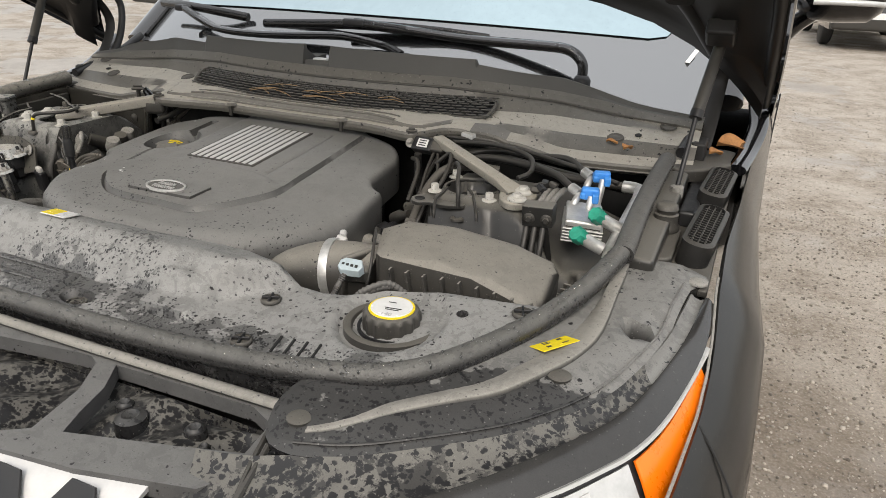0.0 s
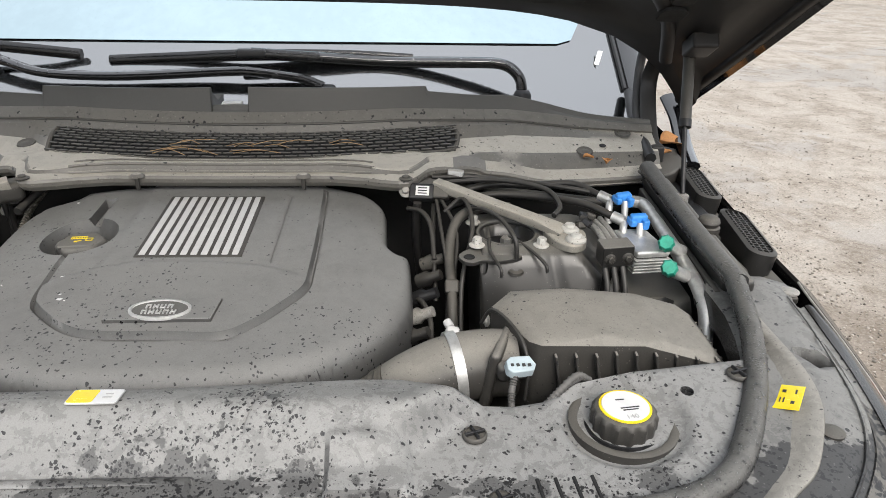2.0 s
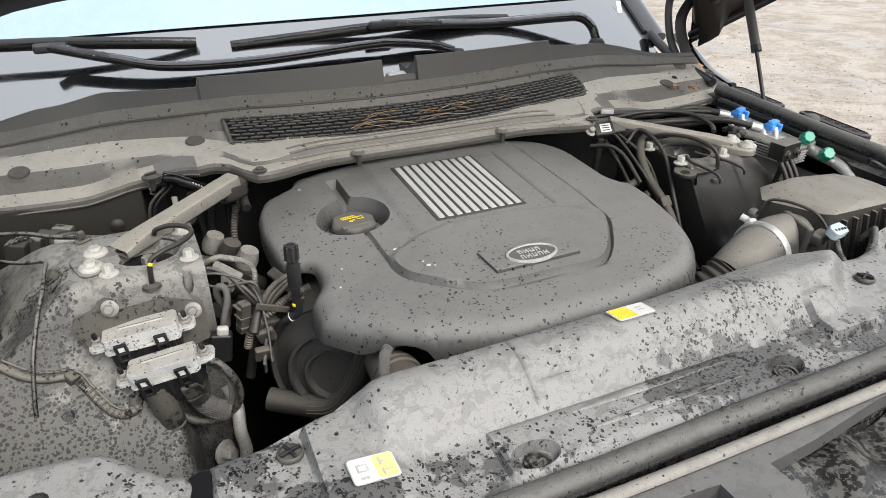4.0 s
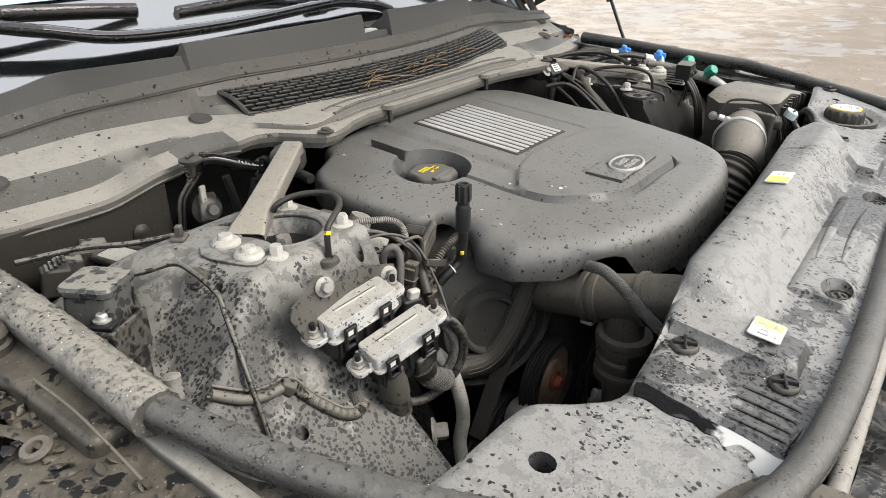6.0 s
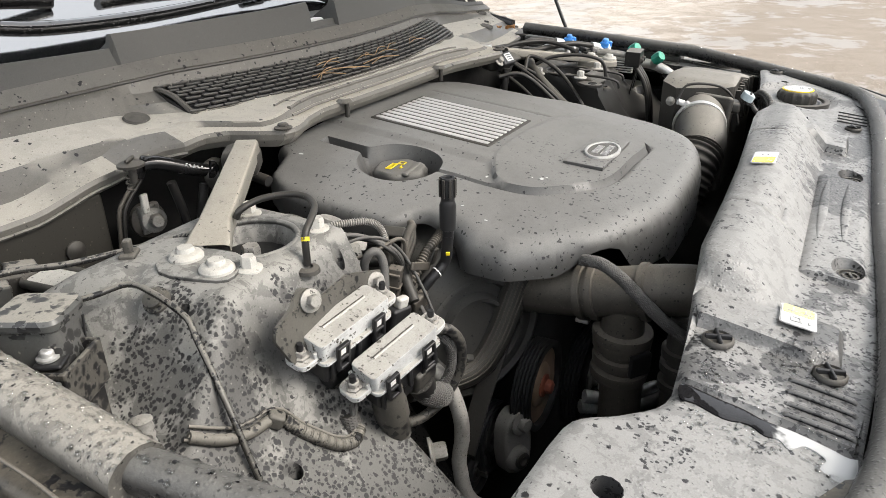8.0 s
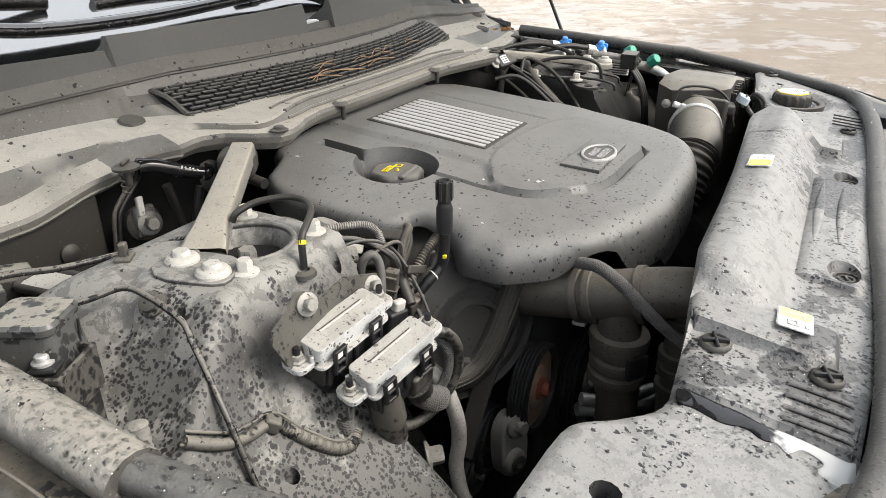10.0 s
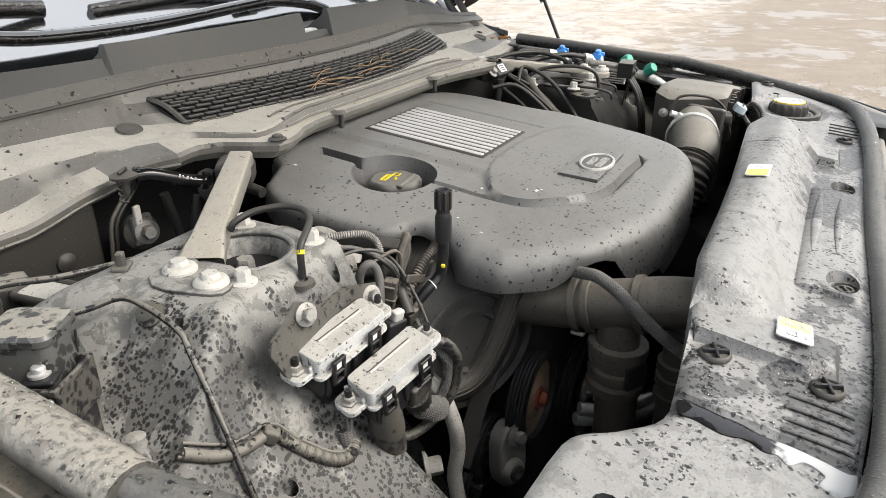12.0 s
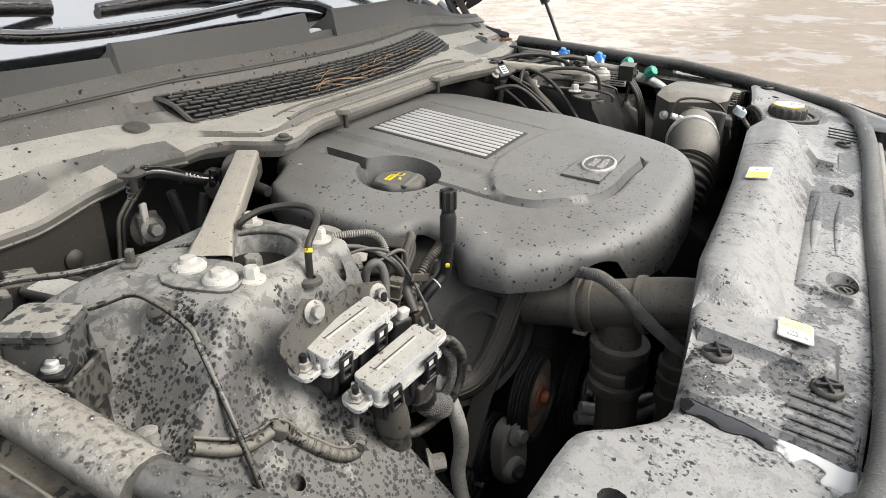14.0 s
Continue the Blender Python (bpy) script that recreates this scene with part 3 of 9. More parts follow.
# engine cover
def rounded(corners, n=5):
    """A closed outline through (x, y, radius) corners."""
    out = []
    for k, (x, y, r) in enumerate(corners):
        p = Vector((x, y))
        a, b_ = Vector(corners[k - 1][:2]) - p, Vector(corners[(k + 1) % len(corners)][:2]) - p
        cut = min(r, a.length * 0.45, b_.length * 0.45)
        a, b_ = p + a.normalized() * cut, p + b_.normalized() * cut
        for j in range(n + 1):
            u = j / n
            q = a * (1 - u) ** 2 + p * 2 * u * (1 - u) + b_ * u * u
            out.append((q.x, q.y))
    dense = []
    for k, q in enumerate(out):
        w = out[(k + 1) % len(out)]
        steps = max(1, int(math.hypot(w[0] - q[0], w[1] - q[1]) / 0.012))
        dense += [(q[0] + (w[0] - q[0]) * j / steps, q[1] + (w[1] - q[1]) * j / steps) for j in range(steps)]
    return dense


COVER_RIM = rounded([(-0.16, 0.422, 0.02), (0.0, 0.434, 0.03), (0.18, 0.428, 0.03), (0.262, 0.402, 0.03), (0.296, 0.352, 0.03), (0.300, 0.226, 0.010), (0.316, 0.206, 0.008), (0.338, 0.200, 0.018), (0.345, 0.060, 0.06), (0.305, -0.022, 0.04), (0.235, -0.098, 0.06), (0.110, -0.133, 0.06), (-0.110, -0.135, 0.06), (-0.212, -0.100, 0.04), (-0.292, -0.036, 0.02), (-0.332, 0.012, 0.012), (-0.332, 0.066, 0.012), (-0.303, 0.098, 0.014), (-0.302, 0.138, 0.012), (-0.346, 0.164, 0.018), (-0.352, 0.275, 0.03), (-0.346, 0.335, 0.02), (-0.326, 0.372, 0.010), (-0.274, 0.388, 0.005), (-0.262, 0.412, 0.008)])
BORDER = [(-0.205, 0.172), (-0.203, 0.10), (-0.197, 0.047), (-0.177, 0.016), (-0.127, -0.026), (-0.078, -0.042), (0.014, -0.044), (0.087, -0.046), (0.128, -0.016), (0.163, 0.031), (0.185, 0.07), (0.188, 0.115), (0.188, 0.216), (0.184, 0.362), (0.182, 0.395)]
CREASE = [(-0.198, 0.084), (-0.170, 0.105), (-0.105, 0.132), (-0.032, 0.139), (0.052, 0.135), (0.123, 0.123), (0.182, 0.096)]
EDGE = [(p.x, p.y) for p in smooth_line([(x, y, 0) for x, y in BORDER], 5)]
FOLD = [(p.x, p.y) for p in smooth_line([(x, y, 0) for x, y in CREASE], 4)]
SHIELD = [q for q in EDGE if q[1] < 0.09 or q[0] > 0] + [(0.18, 0.43), (-0.139, 0.43), (-0.139, 0.13), (-0.170, 0.105)]
PLATE = [(-0.078, 0.036), (0.073, 0.032), (0.069, -0.020), (-0.075, -0.022)]
OIL = (-0.207, 0.233)


def line_gap(line, x, y):
    best = 9.0
    for (ax, ay), (bx, by) in zip(line, line[1:]):
        dx, dy = bx - ax, by - ay
        k = max(0.0, min(1.0, ((x - ax) * dx + (y - ay) * dy) / (dx * dx + dy * dy + 1e-12)))
        best = min(best, math.hypot(x - ax - k * dx, y - ay - k * dy))
    return best


def cover_top(x, y, gap=1.0):
    z = lerp(y, [-0.13, 0.0, 0.037, 0.108, 0.14, 0.37, 0.45], [1.117, 1.128, 1.131, 1.139, 1.144, 1.166, 1.172])
    z -= 0.6 * max(0.0, abs(x) - 0.14) ** 2
    # raised shield inside a groove, folded across the middle
    if inside(SHIELD, x, y):
        z += 0.005 * step_in(gap_to(SHIELD, x, y), 0.005)
        if y < lerp(x, [q[0] for q in FOLD], [q[1] for q in FOLD]):
            z += 0.0022 * step_in(line_gap(FOLD, x, y), 0.004)
    z -= 0.0062 * (1 - step_in(line_gap(EDGE, x, y) - 0.001, 0.004))
    if 0.13 < y < 0.37:
        z -= 0.0035 * (1 - step_in(abs(x - 0.122), 0.003))
    # channel running back from the filler
    if OIL[1] < y < 0.365:
        z -= 0.016 * (1 - step_in(abs(x + 0.203) - 0.007, 0.004))
    r = math.hypot(x - OIL[0], y - OIL[1])
    z -= 0.034 * (1 - step_in(r - 0.050, 0.011))
    # rolled rim, broad at the front and tight behind
    roll = 0.012 + 0.020 * step_in(0.16 - y, 0.12)
    if gap < roll:
        k = 1 - gap / roll
        arch = step_in(-0.205 - x, 0.008) * step_in(x + 0.278, 0.02) if y < 0 else 0.0
        z -= (1.1 - 0.45 * arch) * roll * (1 - math.sqrt(max(0.0, 1 - k * k)))
    return z


def beside(line, off):
    """The line shifted sideways."""
    out = []
    for k, q in enumerate(line):
        a, b_ = line[max(0, k - 1)], line[min(len(line) - 1, k + 1)]
        way = Vector((b_[0] - a[0], b_[1] - a[1])).normalized()
        out.append((q[0] - way.y * off, q[1] + way.x * off))
    return out


def make_cover():
    creases = [beside(EDGE, off) for off in (-0.005, -0.001, 0.001, 0.005)] + [FOLD[2:-2], beside(FOLD, -0.004)[2:-2]]
    creases += [[(0.122 + off, 0.13 + 0.008 * k) for k in range(30)] for off in (-0.003, 0.0, 0.003)]
    creases += [[(-0.203 + off, OIL[1] + 0.066 + 0.005 * k) for k in range(14)] for off in (-0.011, -0.007, 0.007, 0.011)]
    creases += [[(-0.139 + off, 0.14 + 0.006 * k) for k in range(48)] for off in (-0.0015, 0.0045)]
    creases += [ring(OIL[0], OIL[1], r_, n=40) + [ring(OIL[0], OIL[1], r_, n=40)[0]] for r_ in (0.050, 0.0555, 0.061)]
    bm = panel(COVER_RIM, cover_top, 0.0072, 0.031, rims=(0.003, 0.008, 0.016, 0.024, 0.032), lines=creases)
    # the skirt hangs lower at the front and is arched over the pipes
    for v in bm.verts:
        if all(len(f.verts) == 4 for f in v.link_faces) and v.co.z < cover_top(v.co.x, v.co.y, 0) - 0.02:
            x, y = v.co.x, v.co.y
            edge = cover_top(x, y, 0)
            if x > -0.10:
                v.co.z -= 0.026 * step_in(y - 0.06, 0.10) + 0.024 * step_in(0.12 - y, 0.12)
            elif y < 0.075:
                low_ = lerp(x, [-0.335, -0.290, -0.276, -0.258, -0.24, -0.222, -0.210, -0.196, -0.16, -0.10], [1.068, 1.067, 1.074, 1.088, 1.093, 1.091, 1.080, 1.050, 1.044, 1.042])
                v.co.z = min(edge - 0.002, low_)
            elif y < 0.158:
                v.co.z = edge - 0.003
            else:
                v.co.z = edge - 0.003 - 0.024 * step_in(y - 0.158, 0.02)
    cover = part("engine_cover", bm, COVER, car, "dusty dark grey plastic engine cover speckled with drops", 50)
    # silver slatted insert
    zc = lambda y: cover_top(0, y) + 0.001
    tray = box((0.168, 0.214, 0.006), Matrix.Translation((-0.008, 0.255, zc(0.255) - 0.0022)) @ pose(0, 0, 0, math.degrees(math.atan(0.097))), 0.003)
    part("insert_tray", tray, WIRE, cover, "black frame round the slats")
    for k in range(10):
        x = -0.008 - 0.072 + 0.016 * k
        bm = box((0.0108, 0.203, 0.005), Matrix.Translation((x, 0.255, zc(0.255) - 0.0005)) @ pose(0, 0, 0, math.degrees(math.atan(0.097))), 0.002)
        part("slat", bm, SILVER, cover, "" if k else "silver trim slat")
    # emblem
    z0 = cover_top(0, 0)
    tilt = pose(0, 0, 0, 3, 0, 0)
    seat = Matrix.Translation((0, 0, z0)) @ tilt
    part("badge_plate", prism(PLATE, -0.006, 0.0055, seat, 0.0015), COVER, cover, "flat raised plate under the badge")
    rim_ = bmesh.new()
    rows_ = [[rim_.verts.new((-0.004 + a_ * math.cos(2 * math.pi * k / 44), 0.001 + c_ * math.sin(2 * math.pi * k / 44), h_)) for k in range(44)] for a_, c_, h_ in ((0.0425, 0.0250, 0.004), (0.0425, 0.0250, 0.0078), (0.0415, 0.0240, 0.0086), (0.0385, 0.0212, 0.0086), (0.0378, 0.0206, 0.0070))]
    for p_, q_ in zip(rows_, rows_[1:]):
        for k in range(44):
            rim_.faces.new((p_[k], p_[(k + 1) % 44], q_[(k + 1) % 44], q_[k]))
    bmesh.ops.transform(rim_, matrix=seat, verts=rim_.verts)
    part("badge", rim_, BADGE, cover, "silver oval badge rim")
    part("badge_face", prism(ring(-0.004, 0.001, 0.0380, 0.0208, 44), 0.004, 0.0070, seat), BADGE_FIELD, cover, "dark grey field of the badge")
    for row_y, n, x0, sp in ((0.0075, 4, -0.0210, 0.0098), (-0.0065, 5, -0.0235, 0.0098)):
        for k in range(n):
            mm = seat @ pose(x0 + sp * k, row_y, 0.0074, 0, 0, 4 - 2 * k)
            part("badge_bar", box((0.0024, 0.0098, 0.0022), mm @ pose(-0.0024, 0, 0), 0.0006), BADGE, cover)
            part("badge_bar", box((0.0052, 0.0022, 0.0022), mm @ pose(0.0002, 0.0036 - 0.0036 * (k % 3), 0), 0.0006), BADGE, cover)
            part("badge_bar", box((0.0022, 0.0098, 0.0022), mm @ pose(0.0027, 0, 0), 0.0006), BADGE, cover)
    # oil filler cap
    zc2 = 1.121
    m = Matrix.Translation((OIL[0], OIL[1], zc2))
    cap_bm = bmesh.new()
    rows_ = []
    for r_, h_, wave in ((0.036, -0.004, 0.0), (0.038, 0.004, 0.0018), (0.038, 0.014, 0.0022), (0.0345, 0.0195, 0.0018), (0.031, 0.0205, 0.0)):
        rows_.append([cap_bm.verts.new(((r_ + wave * math.sin(6 * a_)) * math.cos(a_), (r_ + wave * math.sin(6 * a_)) * math.sin(a_), h_)) for a_ in np.linspace(0, 2 * math.pi, 61)[:-1]])
    for p_, q_ in zip(rows_, rows_[1:]):
        for k in range(60):
            cap_bm.faces.new((p_[k], p_[(k + 1) % 60], q_[(k + 1) % 60], q_[k]))
    cap_bm.faces.new(rows_[-1])
    bmesh.ops.transform(cap_bm, matrix=m, verts=cap_bm.verts)
    cap = part("oil_filler_cap", cap_bm, CAP, cover, "grey ribbed oil filler cap with yellow marks")
    part("cap_web", box((0.056, 0.009, 0.006), m @ pose(0, -0.020, 0.0190, 0, 0, 8), 0.0025), CAP, cap)
    def frame_mark(x, y, w, h_, spin):
        for dx, dy, sx, sy in ((0, h_ / 2, w, 0.0016), (0, -h_ / 2, w, 0.0016), (w / 2, 0, 0.0016, h_), (-w / 2, 0, 0.0016, h_)):
            part("cap_mark", box((sx, sy, 0.0010), m @ pose(x, y, 0.0212, 0, 0, spin) @ pose(dx, dy, 0), 0.0002), YELLOW, cap)
    frame_mark(-0.006, 0.010, 0.024, 0.0078, 6)
    frame_mark(0.0125, 0.004, 0.010, 0.009, 6)
    for k in range(5):
        part("cap_mark", box((0.0022, 0.0046, 0.0010), m @ pose(-0.0145 + 0.0042 * k, 0.0093 + 0.0004 * k, 0.0212, 0, 0, 6), 0.0002), YELLOW, cap)
    part("cap_mark", box((0.0104, 0.0022, 0.0010), m @ pose(-0.003, -0.003, 0.0212, 0, 0, 16), 0.0002), YELLOW, cap)
    part("cap_mark", box((0.0052, 0.0042, 0.0010), m @ pose(-0.006, -0.005, 0.0212, 0, 0, 6), 0.0002), YELLOW, cap)
    rnd = random.Random(12)
    for x, y, s_ in ((-0.156, 0.038, 0.0042), (-0.182, 0.108, 0.0030), (-0.285, 0.06, 0.0026), (-0.27, 0.10, 0.0022), (-0.262, 0.365, 0.004), (-0.16, 0.05, 0.002), (-0.148, 0.034, 0.0018)):
        flake = [((0.6 + 0.7 * rnd.random()) * s_ * math.cos(a_), (0.35 + 0.5 * rnd.random()) * s_ * math.sin(a_)) for a_ in np.linspace(0, 2 * math.pi, 10)[:-1]]
        part("white_fleck", prism(flake, 0, 0.0005, Matrix.Translation((x, y, cover_top(x, y, gap_to(COVER_RIM, x, y)))) @ pose(0, 0, 0, 5, 0, 200 * rnd.random())), LABEL_WHITE, cover)


make_cover()

# cover over the radiator
SEAL_R = [(0.0, -0.375, 1.100), (0.2, -0.375, 1.102), (0.40, -0.372, 1.108), (0.56, -0.358, 1.117), (0.66, -0.322, 1.125), (0.734, -0.214, 1.133), (0.785, -0.089, 1.145), (0.815, 0.04, 1.160)]
SEAL_BACK = [(0.817, 0.035, 1.160), (0.812, 0.20, 1.172), (0.812, 0.34, 1.182), (0.815, 0.475, 1.19)]
HALF = [(p[0], p[1]) for p in SEAL_R]
FRONT_RIM = [(x, y) for x, y in HALF[1:-1]]
SLAM_RIM = ([(-x, y + 0.004) for x, y in FRONT_RIM[::-1]] + [(0.0, -0.371)] + [(x, y + 0.004) for x, y in FRONT_RIM]
            + [(0.77, -0.128), (0.68, -0.14), (0.61, -0.148), (0.565, -0.152), (0.54, -0.160), (0.515, -0.176), (0.495, -0.187), (0.46, -0.192), (0.424, -0.194), (0.39, -0.190), (0.36, -0.183), (0.325, -0.176), (0.28, -0.175), (0.15, -0.182), (0.0, -0.190), (-0.15, -0.195), (-0.30, -0.197), (-0.375, -0.206), (-0.455, -0.216), (-0.50, -0.2195), (-0.52, -0.2205), (-0.534, -0.2185), (-0.545, -0.2145), (-0.555, -0.208), (-0.577, -0.191), (-0.592, -0.175), (-0.598, -0.170), (-0.605, -0.166), (-0.617, -0.163), (-0.64, -0.161), (-0.70, -0.158), (-0.765, -0.15)])
CAP_AT = (0.581, -0.222)


def hump(x, y):
    """The raised duct along the middle of the radiator cover."""
    along = step_in(x + 0.380, 0.052) * step_in(0.432 + 1.16 * (y + 0.197) - x, 0.055)
    prof = lerp(y, [-0.34, -0.291, -0.284, -0.262, -0.238, -0.228, -0.205, -0.19], [0, 0.0, 0.007, 0.028, 0.041, 0.042, 0.034, 0.027])
    if x < -0.10:
        f = step_in(-0.10 - x, 0.02)
        prof = prof * (1 - f) + f * lerp(y, [-0.292, -0.284, -0.27, -0.26, -0.24, -0.225, -0.205, -0.19], [0, 0.007, 0.019, 0.026, 0.036, 0.039, 0.035, 0.028])
    # low platform at the duct's end
    end = 0.417 - 0.012 * step_in(-0.31 - y, 0.025)
    platform = 0.0125 * step_in(x + end, 0.006) * step_in(-0.318 - x, 0.05) * step_in(y + 0.340, 0.006)
    return max(prof * along, platform) if x < 0 else prof * along


def slam_top(x, y, gap=1.0):
    z = 1.104 + 0.13 * (y + 0.34) + 0.012 * step_in(abs(x) - 0.45, 0.2)
    z += hump(x, y)
    # side wells and steps
    z -= 0.007 * step_in(-0.508 - x + 0.07 * (y + 0.28), 0.006) * (x < 0)
    r = math.hypot(x - CAP_AT[0], y - CAP_AT[1])
    z -= 0.010 * (1 - step_in(r - 0.066, 0.01))
    # block beside the duct
    if x > 0:
        z += 0.012 * step_in(x - 0.250, 0.006) * step_in(0.345 - x, 0.012) * step_in(-0.262 - y, 0.006) * step_in(y + 0.326, 0.005)
    # long raised fields
    z += 0.0065 * step_in(x + 0.240, 0.004) * step_in(0.118 - x, 0.005) * step_in(y + 0.360, 0.006) * step_in(-0.290 - y, 0.004)
    # seams across the duct
    for sx, lo, hi in ((-0.166, -0.290, -0.19), (0.182, -0.264, -0.17)):
        if lo < y < hi:
            z -= 0.003 * (1 - step_in(abs(x - sx - (0.30 * (y + 0.194) if sx > 0 else 0.0)), 0.003))
    z -= 0.003 * (1 - step_in(abs(y + 0.262), 0.003)) * (-0.16 < x < 0.162)
    # clip wells
    for cx, cy in ((-0.203, -0.338), (0.154, -0.333)):
        z -= 0.011 * (1 - step_in(math.hypot((x - cx) * 0.60, y - cy) - 0.013, 0.004))
    if gap < 0.008 and y > -0.3:
        z -= 0.006 * (1 - gap / 0.008)
    return z


def fastener(x, y, z, parent, r=0.013):
    """A push-in clip: a ring, a disc and a raised cross."""
    m = Matrix.Translation((x, y, z))
    ob = part("push_clip", lathe([(0, 0), (r, 0), (r, 0.003), (r * 0.85, 0.005), (r * 0.8, 0.003), (0, 0.003)], m, 20), HOSE, parent)
    for a in (20, 110):
        part("clip_bar", box((r * 1.7, 0.003, 0.005), m @ pose(0, 0, 0.005, 0, 0, a), 0.001), BLACK, parent)


def make_slam():
    holes = [ring(-0.66, -0.209, 0.011, n=12), ring(0.664, -0.190, 0.008, n=12)]
    feature = lambda pts, n=30: [(v.x, v.y) for a_, b_ in zip(pts, pts[1:]) for v in [Vector(a_).lerp(Vector(b_), k / n) for k in range(n)]]
    lines = [feature([(xx - 0.0015, -0.312), (xx, -0.220)], 26) for xx in (-0.417, -0.414, -0.411)]
    lines += [feature([(-0.400, yy), (-0.345, yy)], 16) for yy in (-0.3398, -0.337, -0.334)]
    lines += [feature([(xx - 0.0055, -0.352), (xx + 0.0035, -0.226)], 40) for xx in (-0.508, -0.5115, -0.515)]
    lines += [feature([(-0.155, yy), (0.160, yy)], 50) for yy in (-0.2655, -0.262, -0.2585, -0.2315)]
    lines += [feature([(-0.355, yy), (0.36, yy)], 90) for yy in (-0.291, -0.2845)]
    lines += [feature([(xx, -0.358), (xx, -0.296)], 14) for xx in (-0.240, -0.236, 0.113, 0.118)]
    lines += [feature([(0.252, yy), (0.340, yy)], 14) for yy in (-0.326, -0.321)] + [feature([(xx, -0.318), (xx, -0.268)], 10) for xx in (0.250, 0.256)]
    lines += [[(cx + r_ / 0.60 * math.cos(a_), cy + r_ * math.sin(a_)) for a_ in np.linspace(0, 2 * math.pi, 33)] for cx, cy in ((-0.203, -0.338), (0.154, -0.333)) for r_ in (0.013, 0.017)]
    lines += [feature([(xx, -0.280), (xx, -0.20)], 12) for xx in (-0.169, -0.166, -0.163)]
    lines += [feature([(xx - 0.0195, -0.258), (xx, -0.194)], 12) for xx in (0.179, 0.182, 0.185)]
    bm = panel(SLAM_RIM, slam_top, 0.0066, 0.05, holes, lines=lines)
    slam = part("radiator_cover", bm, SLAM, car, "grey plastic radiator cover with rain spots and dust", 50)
    for x0 in (-0.450, -0.4685, -0.4870, -0.5035):
        part("panel_rib", tube([(x0, -0.302, slam_top(x0, -0.302) - 0.001), (x0, -0.308, slam_top(x0, -0.308) + 0.0008), (x0, -0.346, slam_top(x0, -0.346) + 0.0008), (x0 - 0.001, -0.352, slam_top(x0, -0.352) - 0.001)], 0.0028, 8, 4), SLAM, slam)
    # near-black tubes stand for the shade inside slots
    for x0 in (0.470, 0.489, 0.508, 0.527):
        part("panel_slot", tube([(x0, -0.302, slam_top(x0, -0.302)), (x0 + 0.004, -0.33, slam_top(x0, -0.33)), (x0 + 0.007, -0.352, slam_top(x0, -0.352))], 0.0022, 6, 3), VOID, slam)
    for y0, xa, xb in ((-0.304, -0.14, 0.085), (-0.331, -0.13, 0.085)):
        part("panel_rib", tube([(x, y0, slam_top(x, y0) + 0.0015 * math.sin(math.pi * (x - xa) / (xb - xa))) for x in np.linspace(xa, xb, 12)], 0.0060, 10, 2, flat=0.42, swell=lambda u: 0.25 + 0.75 * math.sin(math.pi * u)), SLAM, slam)
    for x, y in ((-0.425, -0.331), (-0.432, -0.240), (0.41, -0.243), (0.43, -0.33), (0.735, -0.165)):
        fastener(x, y, slam_top(x, y) + 0.001, slam, 0.014)
    # round clips sunk in the two dishes
    for x, y in ((-0.203, -0.342), (0.154, -0.337)):
        m = Matrix.Translation((x, y, slam_top(x, y)))
        sunk = part("ring_clip", lathe([(0, 0.002), (0.006, 0.002), (0.0065, 0.004), (0.009, 0.004), (0.0095, 0.0015), (0.0115, 0.0015), (0.012, 0.005), (0.0145, 0.005), (0.015, 0.0)], m, 28), SPOTTED, slam, "dusty round clip in an oval dish")
        part("clip_bar", box((0.012, 0.003, 0.003), m @ pose(0, 0, 0.0035, 0, 0, 15), 0.0008), SPOTTED, sunk)
    # coolant cap and the ring round it
    m = Matrix.Translation((*CAP_AT, slam_top(CAP_AT[0] + 0.08, CAP_AT[1]) - 0.017))
    part("cap_collar", lathe([(0.048, -0.01), (0.052, 0.004), (0.057, 0.006), (0.062, 0.004), (0.062, -0.01)], m, 48), HOSE, slam, "raised rubber ring round the cap")
    part("cap_collar", lathe([(0.040, -0.012), (0.040, 0.0), (0.044, 0.001), (0.045, -0.012)], m, 48), BLACK, slam)
    bm = bmesh.new()
    seg = 60
    rows = []
    for z, r, g in ((-0.01, 0.036, 0), (0.002, 0.0365, 1), (0.017, 0.0365, 1), (0.022, 0.034, 0.4), (0.024, 0.031, 0)):
        rows.append([bm.verts.new(((r + 0.0012 * g * (1 if k % 4 < 2 else -1)) * math.cos(2 * math.pi * k / seg), (r + 0.0012 * g * (1 if k % 4 < 2 else -1)) * math.sin(2 * math.pi * k / seg), z)) for k in range(seg)])
    for a, b_ in zip(rows, rows[1:]):
        for k in range(seg):
            bm.faces.new((a[k], a[(k + 1) % seg], b_[(k + 1) % seg], b_[k]))
    bm.faces.new(rows[-1])
    bmesh.ops.transform(bm, matrix=m, verts=bm.verts)
    part("coolant_cap", bm, HOSE, slam, "black ribbed coolant cap", 30)
    part("cap_label", lathe([(0, 0.024), (0.0295, 0.024), (0.0295, 0.0255), (0, 0.0255)], m, 40), YELLOW, slam, "yellow ring on the cap")
    part("cap_label", lathe([(0, 0.0255), (0.0268, 0.0255), (0.0265, 0.0265), (0, 0.0265)], m, 40), LABEL_WHITE, slam, "white cap label")
    for x, y, w in ((-0.004, 0.010, 0.010), (0.004, -0.004, 0.022), (0.004, -0.008, 0.018)):
        part("label_bar", box((w, 0.0016, 0.0005), m @ pose(x, y, 0.0267, 0, 0, 8), 0), simple_ink, slam)
    # the number on the cap
    words = bpy.data.curves.new("cap_number", "FONT")
    words.body, words.size, words.extrude, words.align_x = "140", 0.010, 0.0003, "CENTER"
